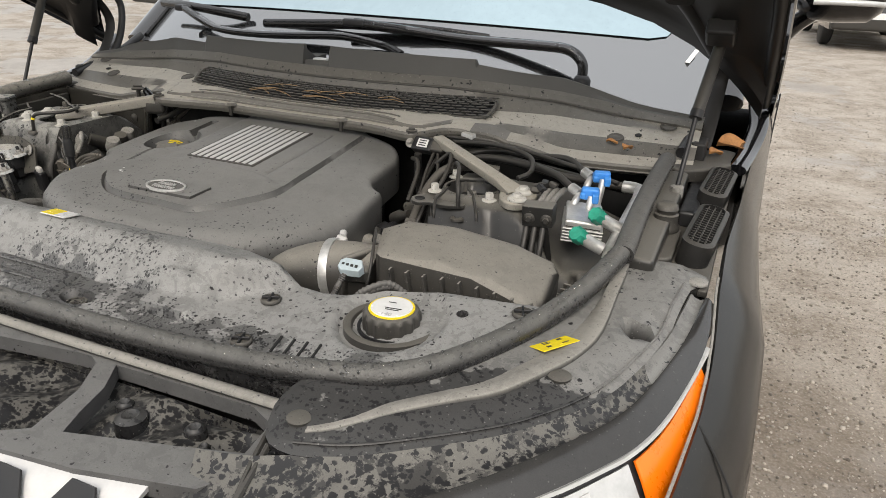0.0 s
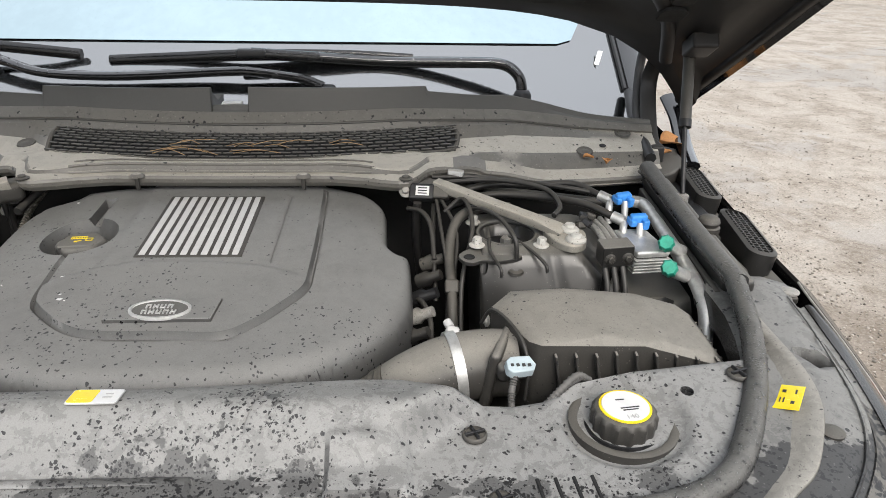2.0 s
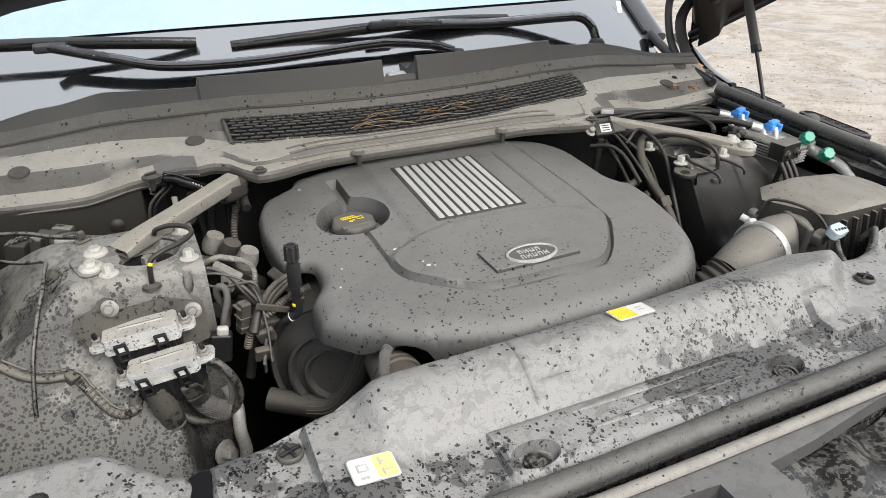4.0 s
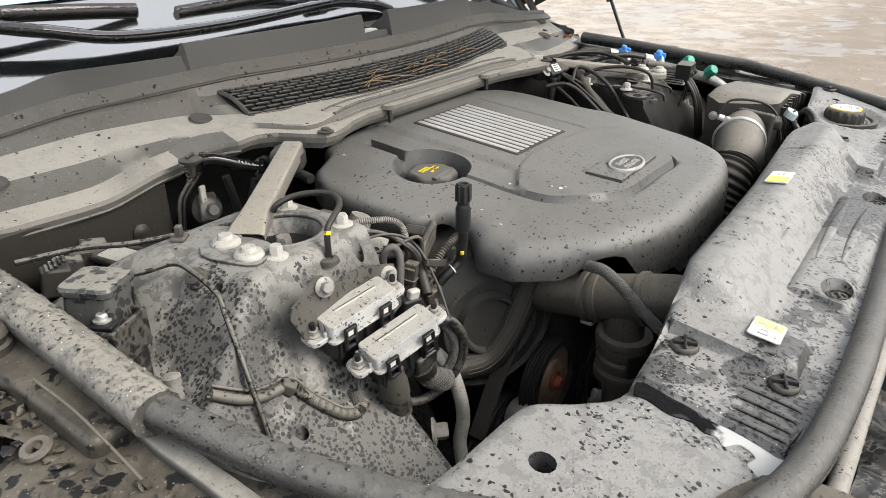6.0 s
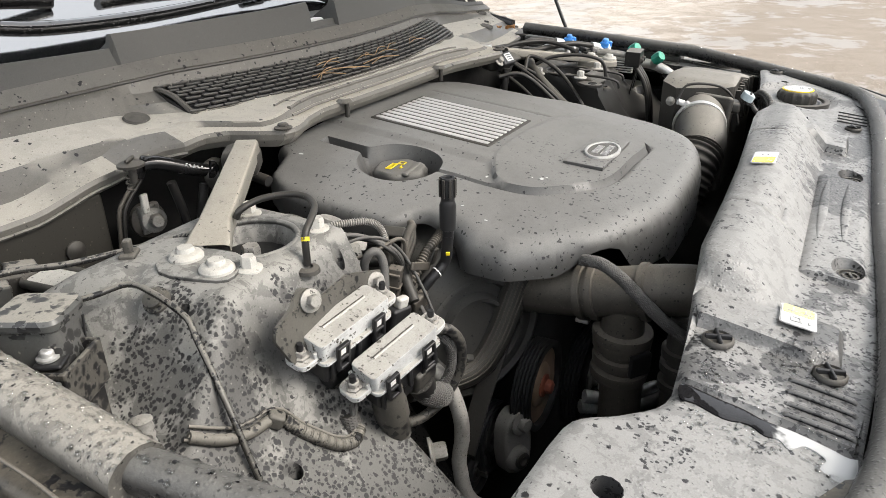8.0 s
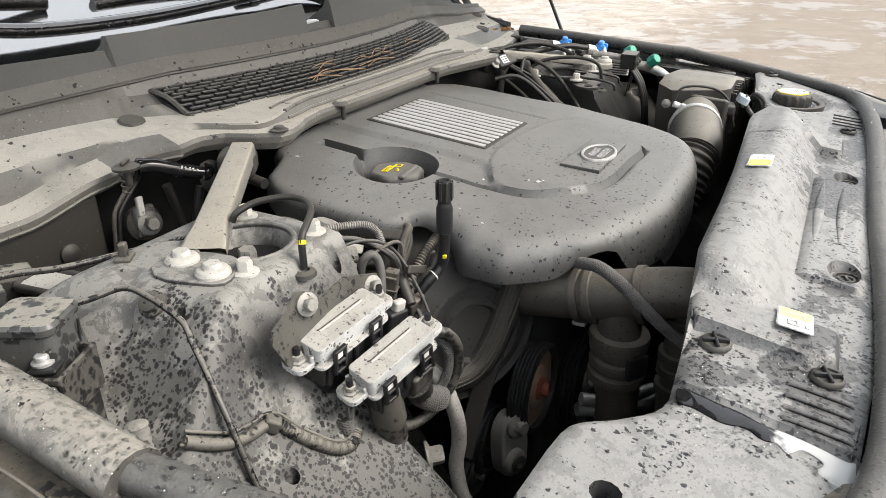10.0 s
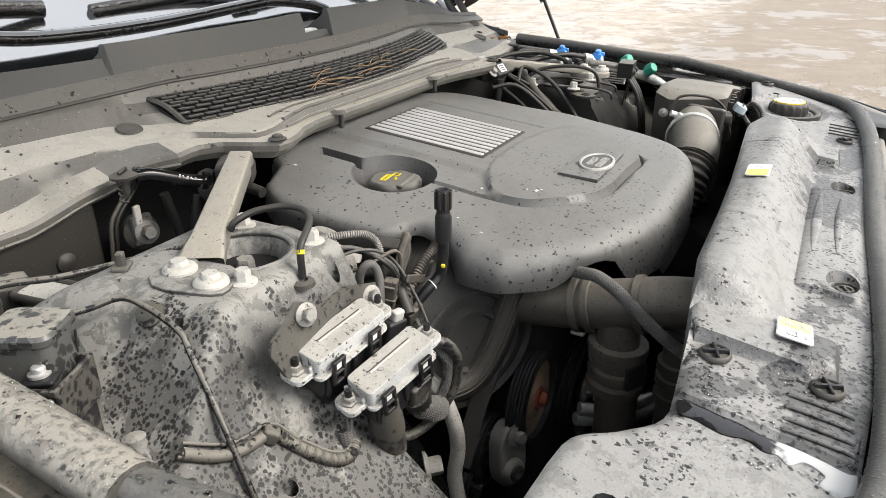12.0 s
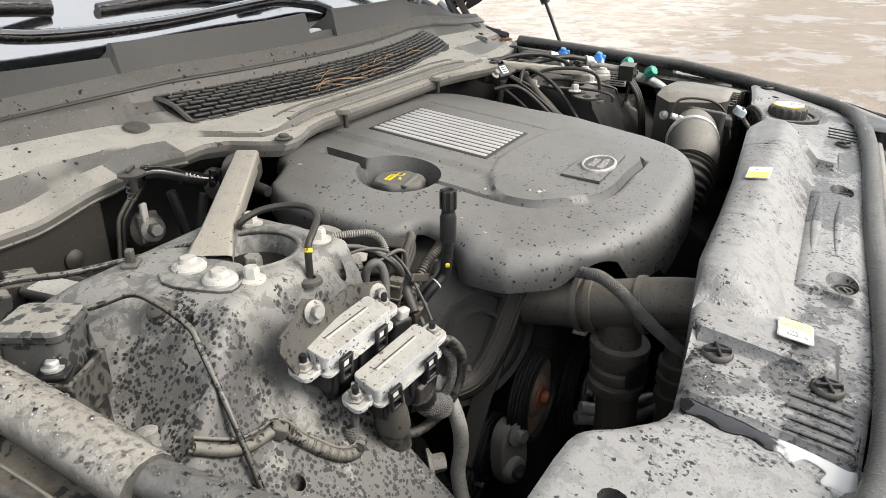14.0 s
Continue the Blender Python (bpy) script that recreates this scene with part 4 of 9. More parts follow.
    carrier = bpy.data.objects.new("cap_number", words)
    flat_ = bpy.data.meshes.new_from_object(carrier)
    bm = bmesh.new()
    bm.from_mesh(flat_)
    bmesh.ops.transform(bm, matrix=m @ pose(0.003, -0.0235, 0.0268, 0, 0, 8), verts=bm.verts)
    bpy.data.objects.remove(carrier)
    bpy.data.meshes.remove(flat_)
    part("cap_number", bm, LABEL_GREY, slam)
    # labels on the duct
    def tag(cx, cy, sx, sy, spin, split, rows_, tint=LABEL_YELLOW, print_=LABEL_INK):
        z = lambda x, y: slam_top(x, y) + 0.0025
        n = Vector((slam_top(cx - 0.01, cy) - slam_top(cx + 0.01, cy), slam_top(cx, cy - 0.01) - slam_top(cx, cy + 0.01), 0.02))
        m_ = aim((cx, cy, z(cx, cy)), n.normalized())
        m_ = Matrix.Translation((cx, cy, z(cx, cy))) @ pose(0, 0, 0, math.degrees(math.atan2(-n.y, n.z)), math.degrees(math.atan2(n.x, n.z)), spin)
        part("label_edge", prism(round_rect(0, 0, sx + 0.002, sy + 0.002, 0.004), -0.0008, 0.0, m_), LABEL_GREY, slam)
        part("label", prism(round_rect(0, 0, sx, sy, 0.0035), -0.0004, 0.0005, m_), LABEL_WHITE, slam, "white and yellow warning label")
        ax, ay, bx, by = split
        part("label_field", prism(round_rect(ax, ay, bx, by, 0.003), 0.0004, 0.0009, m_), tint, slam)
        for x, y, w, h_ in rows_:
            part("label_bar", box((w, h_, 0.0006), m_ @ pose(x, y, 0.0010), 0), print_, slam)
    tag(0.001, -0.222, 0.053, 0.029, 0, (-0.0125, 0, 0.027, 0.027), ((0.014, -0.003, 0.010, 0.002), (0.014, 0.004, 0.008, 0.002)), LABEL_YELLOW, LABEL_GREY)
    tag(-0.364, -0.299, 0.047, 0.030, 2, (0.012, 0, 0.021, 0.028), ((-0.006, 0.002, 0.002, 0.010), (-0.012, 0.006, 0.010, 0.0018), (-0.012, -0.002, 0.010, 0.0018), (-0.016, 0.002, 0.002, 0.007), (-0.012, -0.010, 0.008, 0.003), (0.008, 0.006, 0.002, 0.010), (0.008, -0.008, 0.002, 0.008), (0.014, -0.006, 0.008, 0.0015), (0.014, 0.005, 0.009, 0.0015)), LABEL_GLARED, LABEL_GREY)


simple_ink = LABEL_INK
make_slam()


# rubber seal round the bay
def make_seal():
    line = [(x, y - 0.008 * step_in(-x - 0.05, 0.25) * step_in(0.72 + x, 0.12), z) for x, y, z in flip(SEAL_R[::-1])[:-1]] + SEAL_R
    part("bonnet_seal", tube(line, 0.0145, 12, 8, flat=1.05), SEAL, car, "dusty black rubber bonnet seal")
    for side, rubber, thick in ((SEAL_BACK, SEAL, 0.0165), (flip(SEAL_BACK), SEAL_PALE, 0.021)):
        part("bonnet_seal", tube(side, thick, 14, 8, flat=0.9), rubber, car, "broad rubber seal along the wing")


make_seal()

# wing panels outside the seal
WING_IN = [(0.80, 0.10), (0.79, 0.0), (0.772, -0.09), (0.722, -0.215), (0.655, -0.30), (0.565, -0.345)]
WING_OUT = [(0.545, -0.40), (0.56, -0.455), (0.60, -0.468), (0.66, -0.445), (0.738, -0.391), (0.784, -0.354), (0.811, -0.325), (0.838, -0.29), (0.864, -0.243), (0.884, -0.182), (0.904, -0.094), (0.909, -0.025), (0.916, 0.05), (0.932, 0.11)]
RIDGE = [(0.823, 0.10, 1.136), (0.824, -0.02, 1.132), (0.827, -0.14, 1.129), (0.815, -0.205, 1.127), (0.79, -0.257, 1.125), (0.755, -0.31, 1.121), (0.716, -0.342, 1.118), (0.67, -0.381, 1.114), (0.626, -0.425, 1.109), (0.60, -0.44, 1.106)]


EDGE_LINE = [(p.x, p.y) for p in smooth_line([(x, y, 0) for x, y in WING_OUT[1:-2]], 4)]


def wing_top(x, y, gap=1.0):
    ax = abs(x)
    z = 1.126 + 0.10 * min(0.0, y + 0.20) * 0.5 + 0.05 * max(0.0, y + 0.05) - 0.012 * step_in(ax - 0.88, 0.06)
    if y < -0.05:
        out = min(math.hypot(ax - px, y - py) for px, py in EDGE_LINE)
        z -= 0.010 * (1 - step_in(out, 0.05))
    if gap < 0.012:
        z -= 0.004 * (1 - gap / 0.012)
    r = math.hypot(ax - 0.866, y + 0.103)
    z -= 0.02 * (1 - step_in(r - 0.013, 0.008))
    return z


def make_wings():
    for s, side in ((1, "left"), (-1, "right")):
        rim = curve2(WING_IN + WING_OUT, 3)
        rim = [(s * x, y) for x, y in rim]
        bm = panel(rim, wing_top, 0.012, 0.04, [ring(s * 0.866, -0.103, 0.012, n=12)])
        wing = part("wing_panel", bm, WING if s > 0 else MUD_SHADE, car, "dusty spotted plastic panel beside the headlamp", 50)
        rows = []
        seal = smooth_line(SEAL_R, 10)
        for q in smooth_line(RIDGE, 5):
            near_ = min(seal, key=lambda w: (w.x - q.x) ** 2 + (w.y - q.y) ** 2)
            way = Vector((q.x - near_.x, q.y - near_.y, 0)).normalized()
            z0 = q.z + 0.004
            row = [near_ + Vector((0, 0, -0.022)), near_ + way * 0.010 + Vector((0, 0, z0 - near_.z - 0.017))]
            row += [Vector((q.x, q.y, z0)) + way * w + Vector((0, 0, h_)) for w, h_ in ((-0.014, 0.0), (-0.005, 0.001), (0.002, 0.0008), (0.0042, -0.001), (0.0046, -0.006), (0.003, -0.018))]
            rows.append([(s * w.x, w.y, w.z) for w in row])
        part("seal_flange", loft(rows, 0.002), SEAL_FLAT, car, "broad dusty flange beside the bonnet seal")
        for off, r_ in ((0.010, 0.0018),):
            outer = [(s * x, y, wing_top(x, y) + 0.002) for x, y in beside(WING_OUT[2:-1], off)]
            part("panel_bead", tube(outer, r_, 6, 4, flat=0.9), WING, car)
        for x, y, r_ in ((0.808, -0.252, 0.009), (0.585, -0.43, 0.009), (0.922, 0.075, 0.010)):
            m = Matrix.Translation((s * x, y, wing_top(x, y) - 0.001))
            part("panel_bolt", flange_bolt(r_, 0.004, m), HOSE if y < 0 else STEEL, wing)
        if s > 0:
            m = Matrix.Translation((0.785, -0.195, 1.1285)) @ pose(0, 0, 0, -15, 0, 55)
            part("sticker", box((0.054, 0.030, 0.001), m, 0.0003), LABEL_YELLOW, wing, "yellow warning sticker")
            for x, y, w, h_ in ((0.012, 0.006, 0.006, 0.004), (0.012, -0.007, 0.009, 0.0018), (-0.012, -0.006, 0.006, 0.004), (-0.008, 0.004, 0.010, 0.0014), (-0.008, 0.008, 0.010, 0.0014)):
                part("sticker_bar", box((w, h_, 0.0006), m @ pose(x, y, 0.0007), 0), LABEL_INK, wing)
            for k in range(5):
                part("stamped_mark", box((0.009, 0.0025, 0.0006), Matrix.Translation((0.735 - 0.014 * k, -0.288 - 0.011 * k, 1.1205 - 0.0008 * k)) @ pose(0, 0, 0, -15, 0, 38), 0), STEEL, wing)


make_wings()


# front wings, headlamps, bumper and grille
def make_front():
    for s in (1, -1):
        sect = ((0.0, -0.03), (0.0, -0.004), (0.05, -0.001), (0.14, -0.007), (0.32, -0.020), (0.55, -0.040), (0.78, -0.066), (0.93, -0.095), (1.0, -0.145), (1.0, -0.26), (0.9, -0.40), (0.7, -0.70))
        def edge_at(y):
            xe = lerp(y, [-0.42, -0.318, -0.27, -0.17, -0.10, -0.03, 0.07, 0.23, 0.4, 0.8, 1.35], [0.930, 0.943, 0.948, 0.957, 0.959, 0.957, 0.950, 0.947, 0.956, 0.968, 0.973])
            ze = lerp(y, [-0.42, -0.318, -0.17, -0.03, 0.1, 0.5, 0.8, 1.35], [1.035, 1.05, 1.063, 1.095, 1.125, 1.150, 1.165, 1.18])
            xo = lerp(y, [-0.42, -0.36, -0.27, -0.1, 0.1, 0.3, 0.57, 1.35], [0.965, 1.0, 1.02, 1.034, 1.036, 1.018, 1.004, 1.012])
            return xe, ze, xo
        rows = []
        for y in np.linspace(-0.42, 1.35, 48):
            xe, ze, xo = edge_at(y)
            rows.append([(s * (xe + (xo - xe) * u), y, ze + w) for u, w in sect])
        part("front_wing", loft(rows, 0.002), WING_PAINT, car, "dull black front wing panel filmed with dust")
        part("wing_edge", tube([(s * (edge_at(y)[0] - 0.001), y, edge_at(y)[1] + 0.0005) for y in np.linspace(-0.40, 0.10, 16)], 0.0020, 6, 3), STEEL, car)
        xe, ze, xo = edge_at(-0.19)
        part("panel_gap", tube([(s * (xe + (xo - xe) * u + 0.001), -0.18 - 0.05 * u, ze + w - 0.0004) for u, w in sect[2:9]], 0.0016, 6, 3), VOID, car)
        # headlamp: upper clear field, amber field and a dark surround
        top = [(0.952, -0.055, 1.088), (0.948, -0.081, 1.085), (0.936, -0.155, 1.080), (0.921, -0.229, 1.076), (0.90, -0.287, 1.074), (0.874, -0.329, 1.072), (0.834, -0.384, 1.070), (0.76, -0.46, 1.066), (0.64, -0.53, 1.06), (0.50, -0.57, 1.05)]
        low = [(0.955, -0.07, 1.06), (0.957, -0.12, 1.03), (0.957, -0.18, 1.0), (0.954, -0.26, 0.97), (0.945, -0.335, 0.95), (0.92, -0.395, 0.94), (0.87, -0.455, 0.93), (0.79, -0.525, 0.93), (0.66, -0.585, 0.93), (0.52, -0.62, 0.93)]
        def strip(u0, u1, v0, v1, push, n=10):
            out = []
            tl, ll = smooth_line(top, 6), smooth_line(low, 6)
            for k in range(n + 1):
                u = u0 + (u1 - u0) * k / n
                a, b_ = tl[round(u * (len(tl) - 1))], ll[round(u * (len(ll) - 1))]
                row = []
                for j in range(5):
                    v = v0 + (v1 - v0) * j / 4
                    q = a.lerp(b_, v)
                    bulge = 0.012 * math.sin(math.pi * v) + push
                    way = Vector((q.x, q.y + 0.25, 0)).normalized()
                    row.append((s * (q.x + way.x * bulge), q.y + way.y * bulge, q.z))
                out.append(row)
            return out
        part("headlamp", loft(strip(0.0, 1.0, 0.0, 1.0, -0.006, 40), 0.004), BLACK, car, "headlamp housing")
        lamp = part("headlamp_lens", loft(strip(0.46, 0.98, 0.04, 0.95, 0.0, 24), 0.003), LAMP, car, "clear headlamp lens")
        part("lens_rib", loft(strip(0.60, 0.61, 0.06, 0.95, 0.004, 4), 0.003), SILVER, car)
        part("amber_lens", loft(strip(0.13, 0.45, 0.04, 0.60, 0.002, 14), 0.003), ORANGE, car, "amber side lens of the headlamp")
        part("lamp_trim", tube([(s * (p[0] + 0.001), p[1], p[2] + 0.002) for p in top], 0.004, 6, 5), LAMP, car)
        # painted edge between the wing panel and the lamp
        bead = [(0.50, -0.490, 1.086), (0.555, -0.482, 1.092), (0.60, -0.468, 1.098), (0.66, -0.445, 1.102), (0.738, -0.391, 1.106), (0.784, -0.354, 1.108), (0.838, -0.29, 1.110), (0.864, -0.243, 1.111), (0.884, -0.182, 1.112), (0.904, -0.094, 1.112), (0.911, -0.025, 1.113), (0.918, 0.05, 1.115)]
        mid_ = [(0.525, -0.548, 1.066), (0.58, -0.537, 1.072), (0.635, -0.520, 1.080), (0.70, -0.490, 1.088), (0.765, -0.430, 1.095), (0.802, -0.385, 1.098), (0.850, -0.315, 1.100), (0.876, -0.270, 1.101), (0.898, -0.205, 1.102), (0.919, -0.105, 1.104), (0.929, -0.03, 1.106), (0.936, 0.05, 1.112)]
        out_ = [(0.54, -0.578, 1.052), (0.60, -0.566, 1.058), (0.655, -0.545, 1.066), (0.725, -0.510, 1.074), (0.80, -0.435, 1.080), (0.840, -0.388, 1.083), (0.880, -0.330, 1.085), (0.905, -0.285, 1.086), (0.925, -0.222, 1.087), (0.943, -0.125, 1.090), (0.951, -0.05, 1.098), (0.949, 0.04, 1.110)]
        a, b_, c_ = smooth_line(bead, 5), smooth_line(mid_, 5), smooth_line(out_, 5)
        rows = [[(s * q.x, q.y, q.z) for q in (u, u.lerp(w, 0.3) - Vector((0, 0, 0.004)), u.lerp(w, 0.7) - Vector((0, 0, 0.005)), w - Vector((0, 0, 0.002)))] for u, w in zip(a, b_)]
        cut = next(k for k, q in enumerate(a) if q.y > -0.17)
        part("lamp_gutter", loft(rows[:cut + 1], 0.003), WELL, car, "mud-blotched black gutter above the headlamp")
        part("side_gutter", loft(rows[cut:], 0.003), WING, car, "dusty edge of the panel beside the wing")
        rows = [[(s * q.x, q.y, q.z) for q in (u, u.lerp(w, 0.33) + Vector((0, 0, 0.004)), u.lerp(w, 0.66) + Vector((0, 0, 0.004)), w, w + Vector((-0.004, 0.006, -0.012)))] for u, w in zip(b_, c_)]
        part("bumper_edge", loft(rows[:cut + 1], 0.003), GLOSS_DUSTY, car, "glossy black painted edge above the headlamp")
        part("side_edge", loft(rows[cut:], 0.003), GLOSS_DUSTY, car, "glossy black strip along the wing")
    # shelf in front of the seal, with two wells a side
    wells = []
    for s in (1, -1):
        wells.append([(s * x, y) for x, y in ((0.035, -0.427), (0.108, -0.422), (0.233, -0.405), (0.256, -0.404), (0.272, -0.412), (0.298, -0.459), (0.310, -0.530), (0.285, -0.546), (0.035, -0.557))])
        wells.append([(s * x, y) for x, y in ((0.298, -0.405), (0.40, -0.402), (0.50, -0.400), (0.535, -0.415), (0.540, -0.465), (0.466, -0.487), (0.345, -0.520), (0.334, -0.49), (0.322, -0.445))])
    rim = [(-0.57, -0.385), (-0.4, -0.384), (0.0, -0.386), (0.4, -0.384), (0.57, -0.385), (0.575, -0.46), (0.53, -0.525), (0.40, -0.555), (0.2, -0.58), (0.0, -0.588), (-0.2, -0.58), (-0.40, -0.555), (-0.53, -0.525), (-0.575, -0.46)]
    shelf = part("front_shelf", panel(rim, lambda x, y, g: 1.078 + 0.03 * (y + 0.40), 0.02, 0.02, wells), PLINTH, car, "grey plastic shelf behind the grille")
    part("shelf_lip", tube([(-0.55, -0.393, 1.086), (-0.3, -0.396, 1.084), (0, -0.398, 1.083), (0.3, -0.396, 1.084), (0.55, -0.393, 1.086)], 0.008, 8, 8, flat=0.8), SEAL_FLAT, car, "dusty raised lip before the seal")
    floor_ = part("well_floor", panel([(-0.55, -0.395), (0.55, -0.395), (0.54, -0.5), (0.3, -0.56), (-0.3, -0.56), (-0.54, -0.5)], lambda x, y, g: 1.044 + 0.008 * math.sin(23 * x + 31 * y) + 0.006 * math.sin(61 * x - 40 * y), 0.012, 0.02), WELL, car, "muddy recess behind the grille")
    for s in (1, -1):
        for x, y, r in ((0.37, -0.455, 0.02), (0.345, -0.44, 0.012), (0.45, -0.44, 0.014), (0.48, -0.46, 0.008)):
            part("well_boss", lathe([(0, 0), (r, 0), (r * 0.9, 0.018), (r * 0.5, 0.022), (0, 0.016)], Matrix.Translation((s * x, y, 1.04)), 14), WING, car)
        for k in range(2):
            part("release_cable", tube([(s * 0.545, -0.425, 1.085), (s * (0.556 + 0.008 * k), -0.45, 1.092), (s * (0.566 + 0.006 * k), -0.49, 1.086), (s * 0.575, -0.53, 1.07)], 0.0035, 6, 5), WIRE, car)
    # silver grille with its hexagon openings
    rows = []
    for x in np.linspace(-0.48, 0.48, 33):
        y0 = -0.585 + 0.22 * x * x
        rows.append([(x, y0, 1.068), (x, y0 - 0.02, 1.062), (x, y0 - 0.045, 1.04), (x, y0 - 0.06, 0.99), (x, y0 - 0.065, 0.90), (x, y0 - 0.06, 0.84)])
    grille = part("grille", loft(rows, 0.006), SILVER, car, "bright silver front grille bar")
    for j, z in enumerate((1.051, 0.995, 0.945)):
        for k in range(-5, 6):
            x = 0.085 * k + (0.042 if j % 2 else 0)
            if abs(x) < 0.45:
                y0 = -0.585 + 0.22 * x * x - (0.034, 0.060, 0.066)[j]
                m = aim((x, y0, z), (0.0, -1, (0.95, 0.18, 0.05)[j]))
                part("grille_opening", lathe([(0, 0.0), (0.030, 0.0), (0.030, 0.003), (0.026, 0.0035), (0.0, 0.002)], m, 6), BLACK, grille)
    # bumper below
    rows = []
    for k in range(41):
        x = -1.01 + 2.02 * k / 40
        y0 = -0.62 + 0.50 * max(0.0, abs(x) - 0.25) ** 2 * 1.2 + 2.2 * max(0.0, abs(x) - 0.85) ** 2
        rows.append([(x, y0 + 0.03, 0.93), (x, y0 - 0.01, 0.90), (x, y0 - 0.03, 0.80), (x, y0 - 0.03, 0.60), (x, y0 + 0.02, 0.42), (x, y0 + 0.2, 0.33)])
    part("bumper", loft(rows, 0.004), GLOSS_DUSTY, car, "black front bumper")


make_front()


# cowl below the windscreen
def cowl_row(x):
    """Section of the cowl: front flange, step, shelf, back wall with its ledge, and the rear lip."""
    ax = abs(x)
    bow = 0.38 * min(ax, 0.55) ** 2
    out = step_in(ax - 0.37, 0.06)
    yf = lerp(ax, [0, 0.20, 0.25, 0.285, 0.31, 0.335, 0.355, 0.372, 0.395, 0.42, 0.445, 0.475, 0.526, 0.58, 0.64, 0.72, 0.86], [0.370, 0.364, 0.352, 0.332, 0.321, 0.320, 0.350, 0.388, 0.404, 0.412, 0.440, 0.453, 0.455, 0.455, 0.456, 0.466, 0.495])
    zf = lerp(ax, [0, 0.25, 0.30, 0.36, 0.40, 0.42, 0.445, 0.47, 0.49, 0.53, 0.566, 0.60, 0.86], [1.207, 1.211, 1.215, 1.216, 1.215, 1.210, 1.205, 1.198, 1.190, 1.186, 1.178, 1.171, 1.170])
    rise = lerp(ax, [0, 0.25, 0.30, 0.38], [0.014, 0.014, 0.006, 0.006])
    deep = lerp(ax, [0, 0.25, 0.30, 0.38, 0.44, 0.86], [0.020, 0.020, 0.036, 0.036, 0.033, 0.033])
    run = lerp(ax, [0, 0.30, 0.42], [0.004, 0.004, 0.014])
    yc, yl = 0.497 + bow, 0.510 + bow
    zc = lerp(ax, [0, 0.32, 0.40, 0.465, 0.525, 0.70, 0.86], [1.271, 1.271, 1.2655, 1.260, 1.254, 1.236, 1.226])
    if x < 0:
        zl = lerp(ax, [0, 0.10, 0.37, 0.55, 0.66, 0.76, 0.86], [1.338, 1.334, 1.327, 1.322, 1.298, 1.258, 1.240])
        zl -= 0.018 * step_in(ax - 0.384, 0.003) * (1 - step_in(ax - 0.6, 0.15))
    else:
        zl = lerp(ax, [0, 0.37, 0.55, 0.66, 0.715, 0.76, 0.86], [1.338, 1.331, 1.305, 1.275, 1.262, 1.256, 1.248])
        zl -= 0.010 * step_in(ax - 0.372, 0.004) * (1 - step_in(ax - 0.45, 0.2))
    zd = zf + 0.010 * out
    y1, z1 = yf + deep + run, zf + rise
    y1 += (lerp(ax, [0.40, 0.44, 0.50, 0.54, 0.60, 0.86], [0.472, 0.484, 0.505, 0.518, 0.522, 0.548]) - y1) * out
    z1 += (lerp(ax, [0.40, 0.44, 0.50, 0.54, 0.60, 0.86], [1.2205, 1.2175, 1.213, 1.209, 1.206, 1.203]) - z1) * out
    pts = [(x, yf + 0.014, zf - 0.024), (x, yf + 0.003, zf - 0.014), (x, yf, zf - 0.006), (x, yf + 0.003, zf - 0.001), (x, yf + deep, zd), (x, yf + deep + (y1 - yf - deep) * 0.3, zd + (z1 - zd) * 0.35), (x, y1, z1 - 0.001), (x, y1 + 0.006, z1 + 0.0005)]
    ys, zs = yc - 0.029, lerp(ax, [0.40, 0.48, 0.54, 0.86], [1.2295, 1.2285, 1.2255, 1.215])
    y2, z2 = yc - 0.012, min(zc - 0.012, 1.249)
    for u, v in ((0.15, 0.3), (0.35, 0.7), (0.6, 1.0), (0.85, 1.35), (1.0, 1.8)):
        y, z = y1 + 0.006 + (y2 - y1 - 0.006) * u, z1 + (z2 - z1) * u ** 4
        yo, zo = y1 + 0.006 + (ys - y1 - 0.006) * min(v, 1.0), z1 + (zs - z1) * min(v, 1.0)
        if v > 1.0:
            yo, zo = ys + (yc - 0.010 - ys) * (v - 1), zs + (zc - 0.003 - zs) * (v - 1)
        pts.append((x, y + (yo - y) * out, z + (zo - z) * out))
    ledge = min(0.021, (zl - zc) * 0.6)
    pts += [(x, yc - 0.006, zc - 0.002), (x, yc - 0.010, zc + 0.003), (x, yc + 0.004, zc + ledge)]
    return pts + [(x, yl - 0.002, max(zl - 0.01, zc + ledge + 0.002)), (x, yl + 0.002, zl), (x, yl + 0.010, zl - 0.001), (x, yl + 0.014, zl - 0.012), (x, yl + 0.05, zl - 0.035), (x, yl + 0.13, zl - 0.03)]


def intake_at(x, v):
    """The louvred plate: v runs from its front edge (0) to its back (1)."""
    bow = 0.38 * x * x
    return Vector((x, 0.420 + bow + 0.068 * v, 1.2225 + 0.029 * v + 0.004 * (1 - abs(2 * v - 1))))


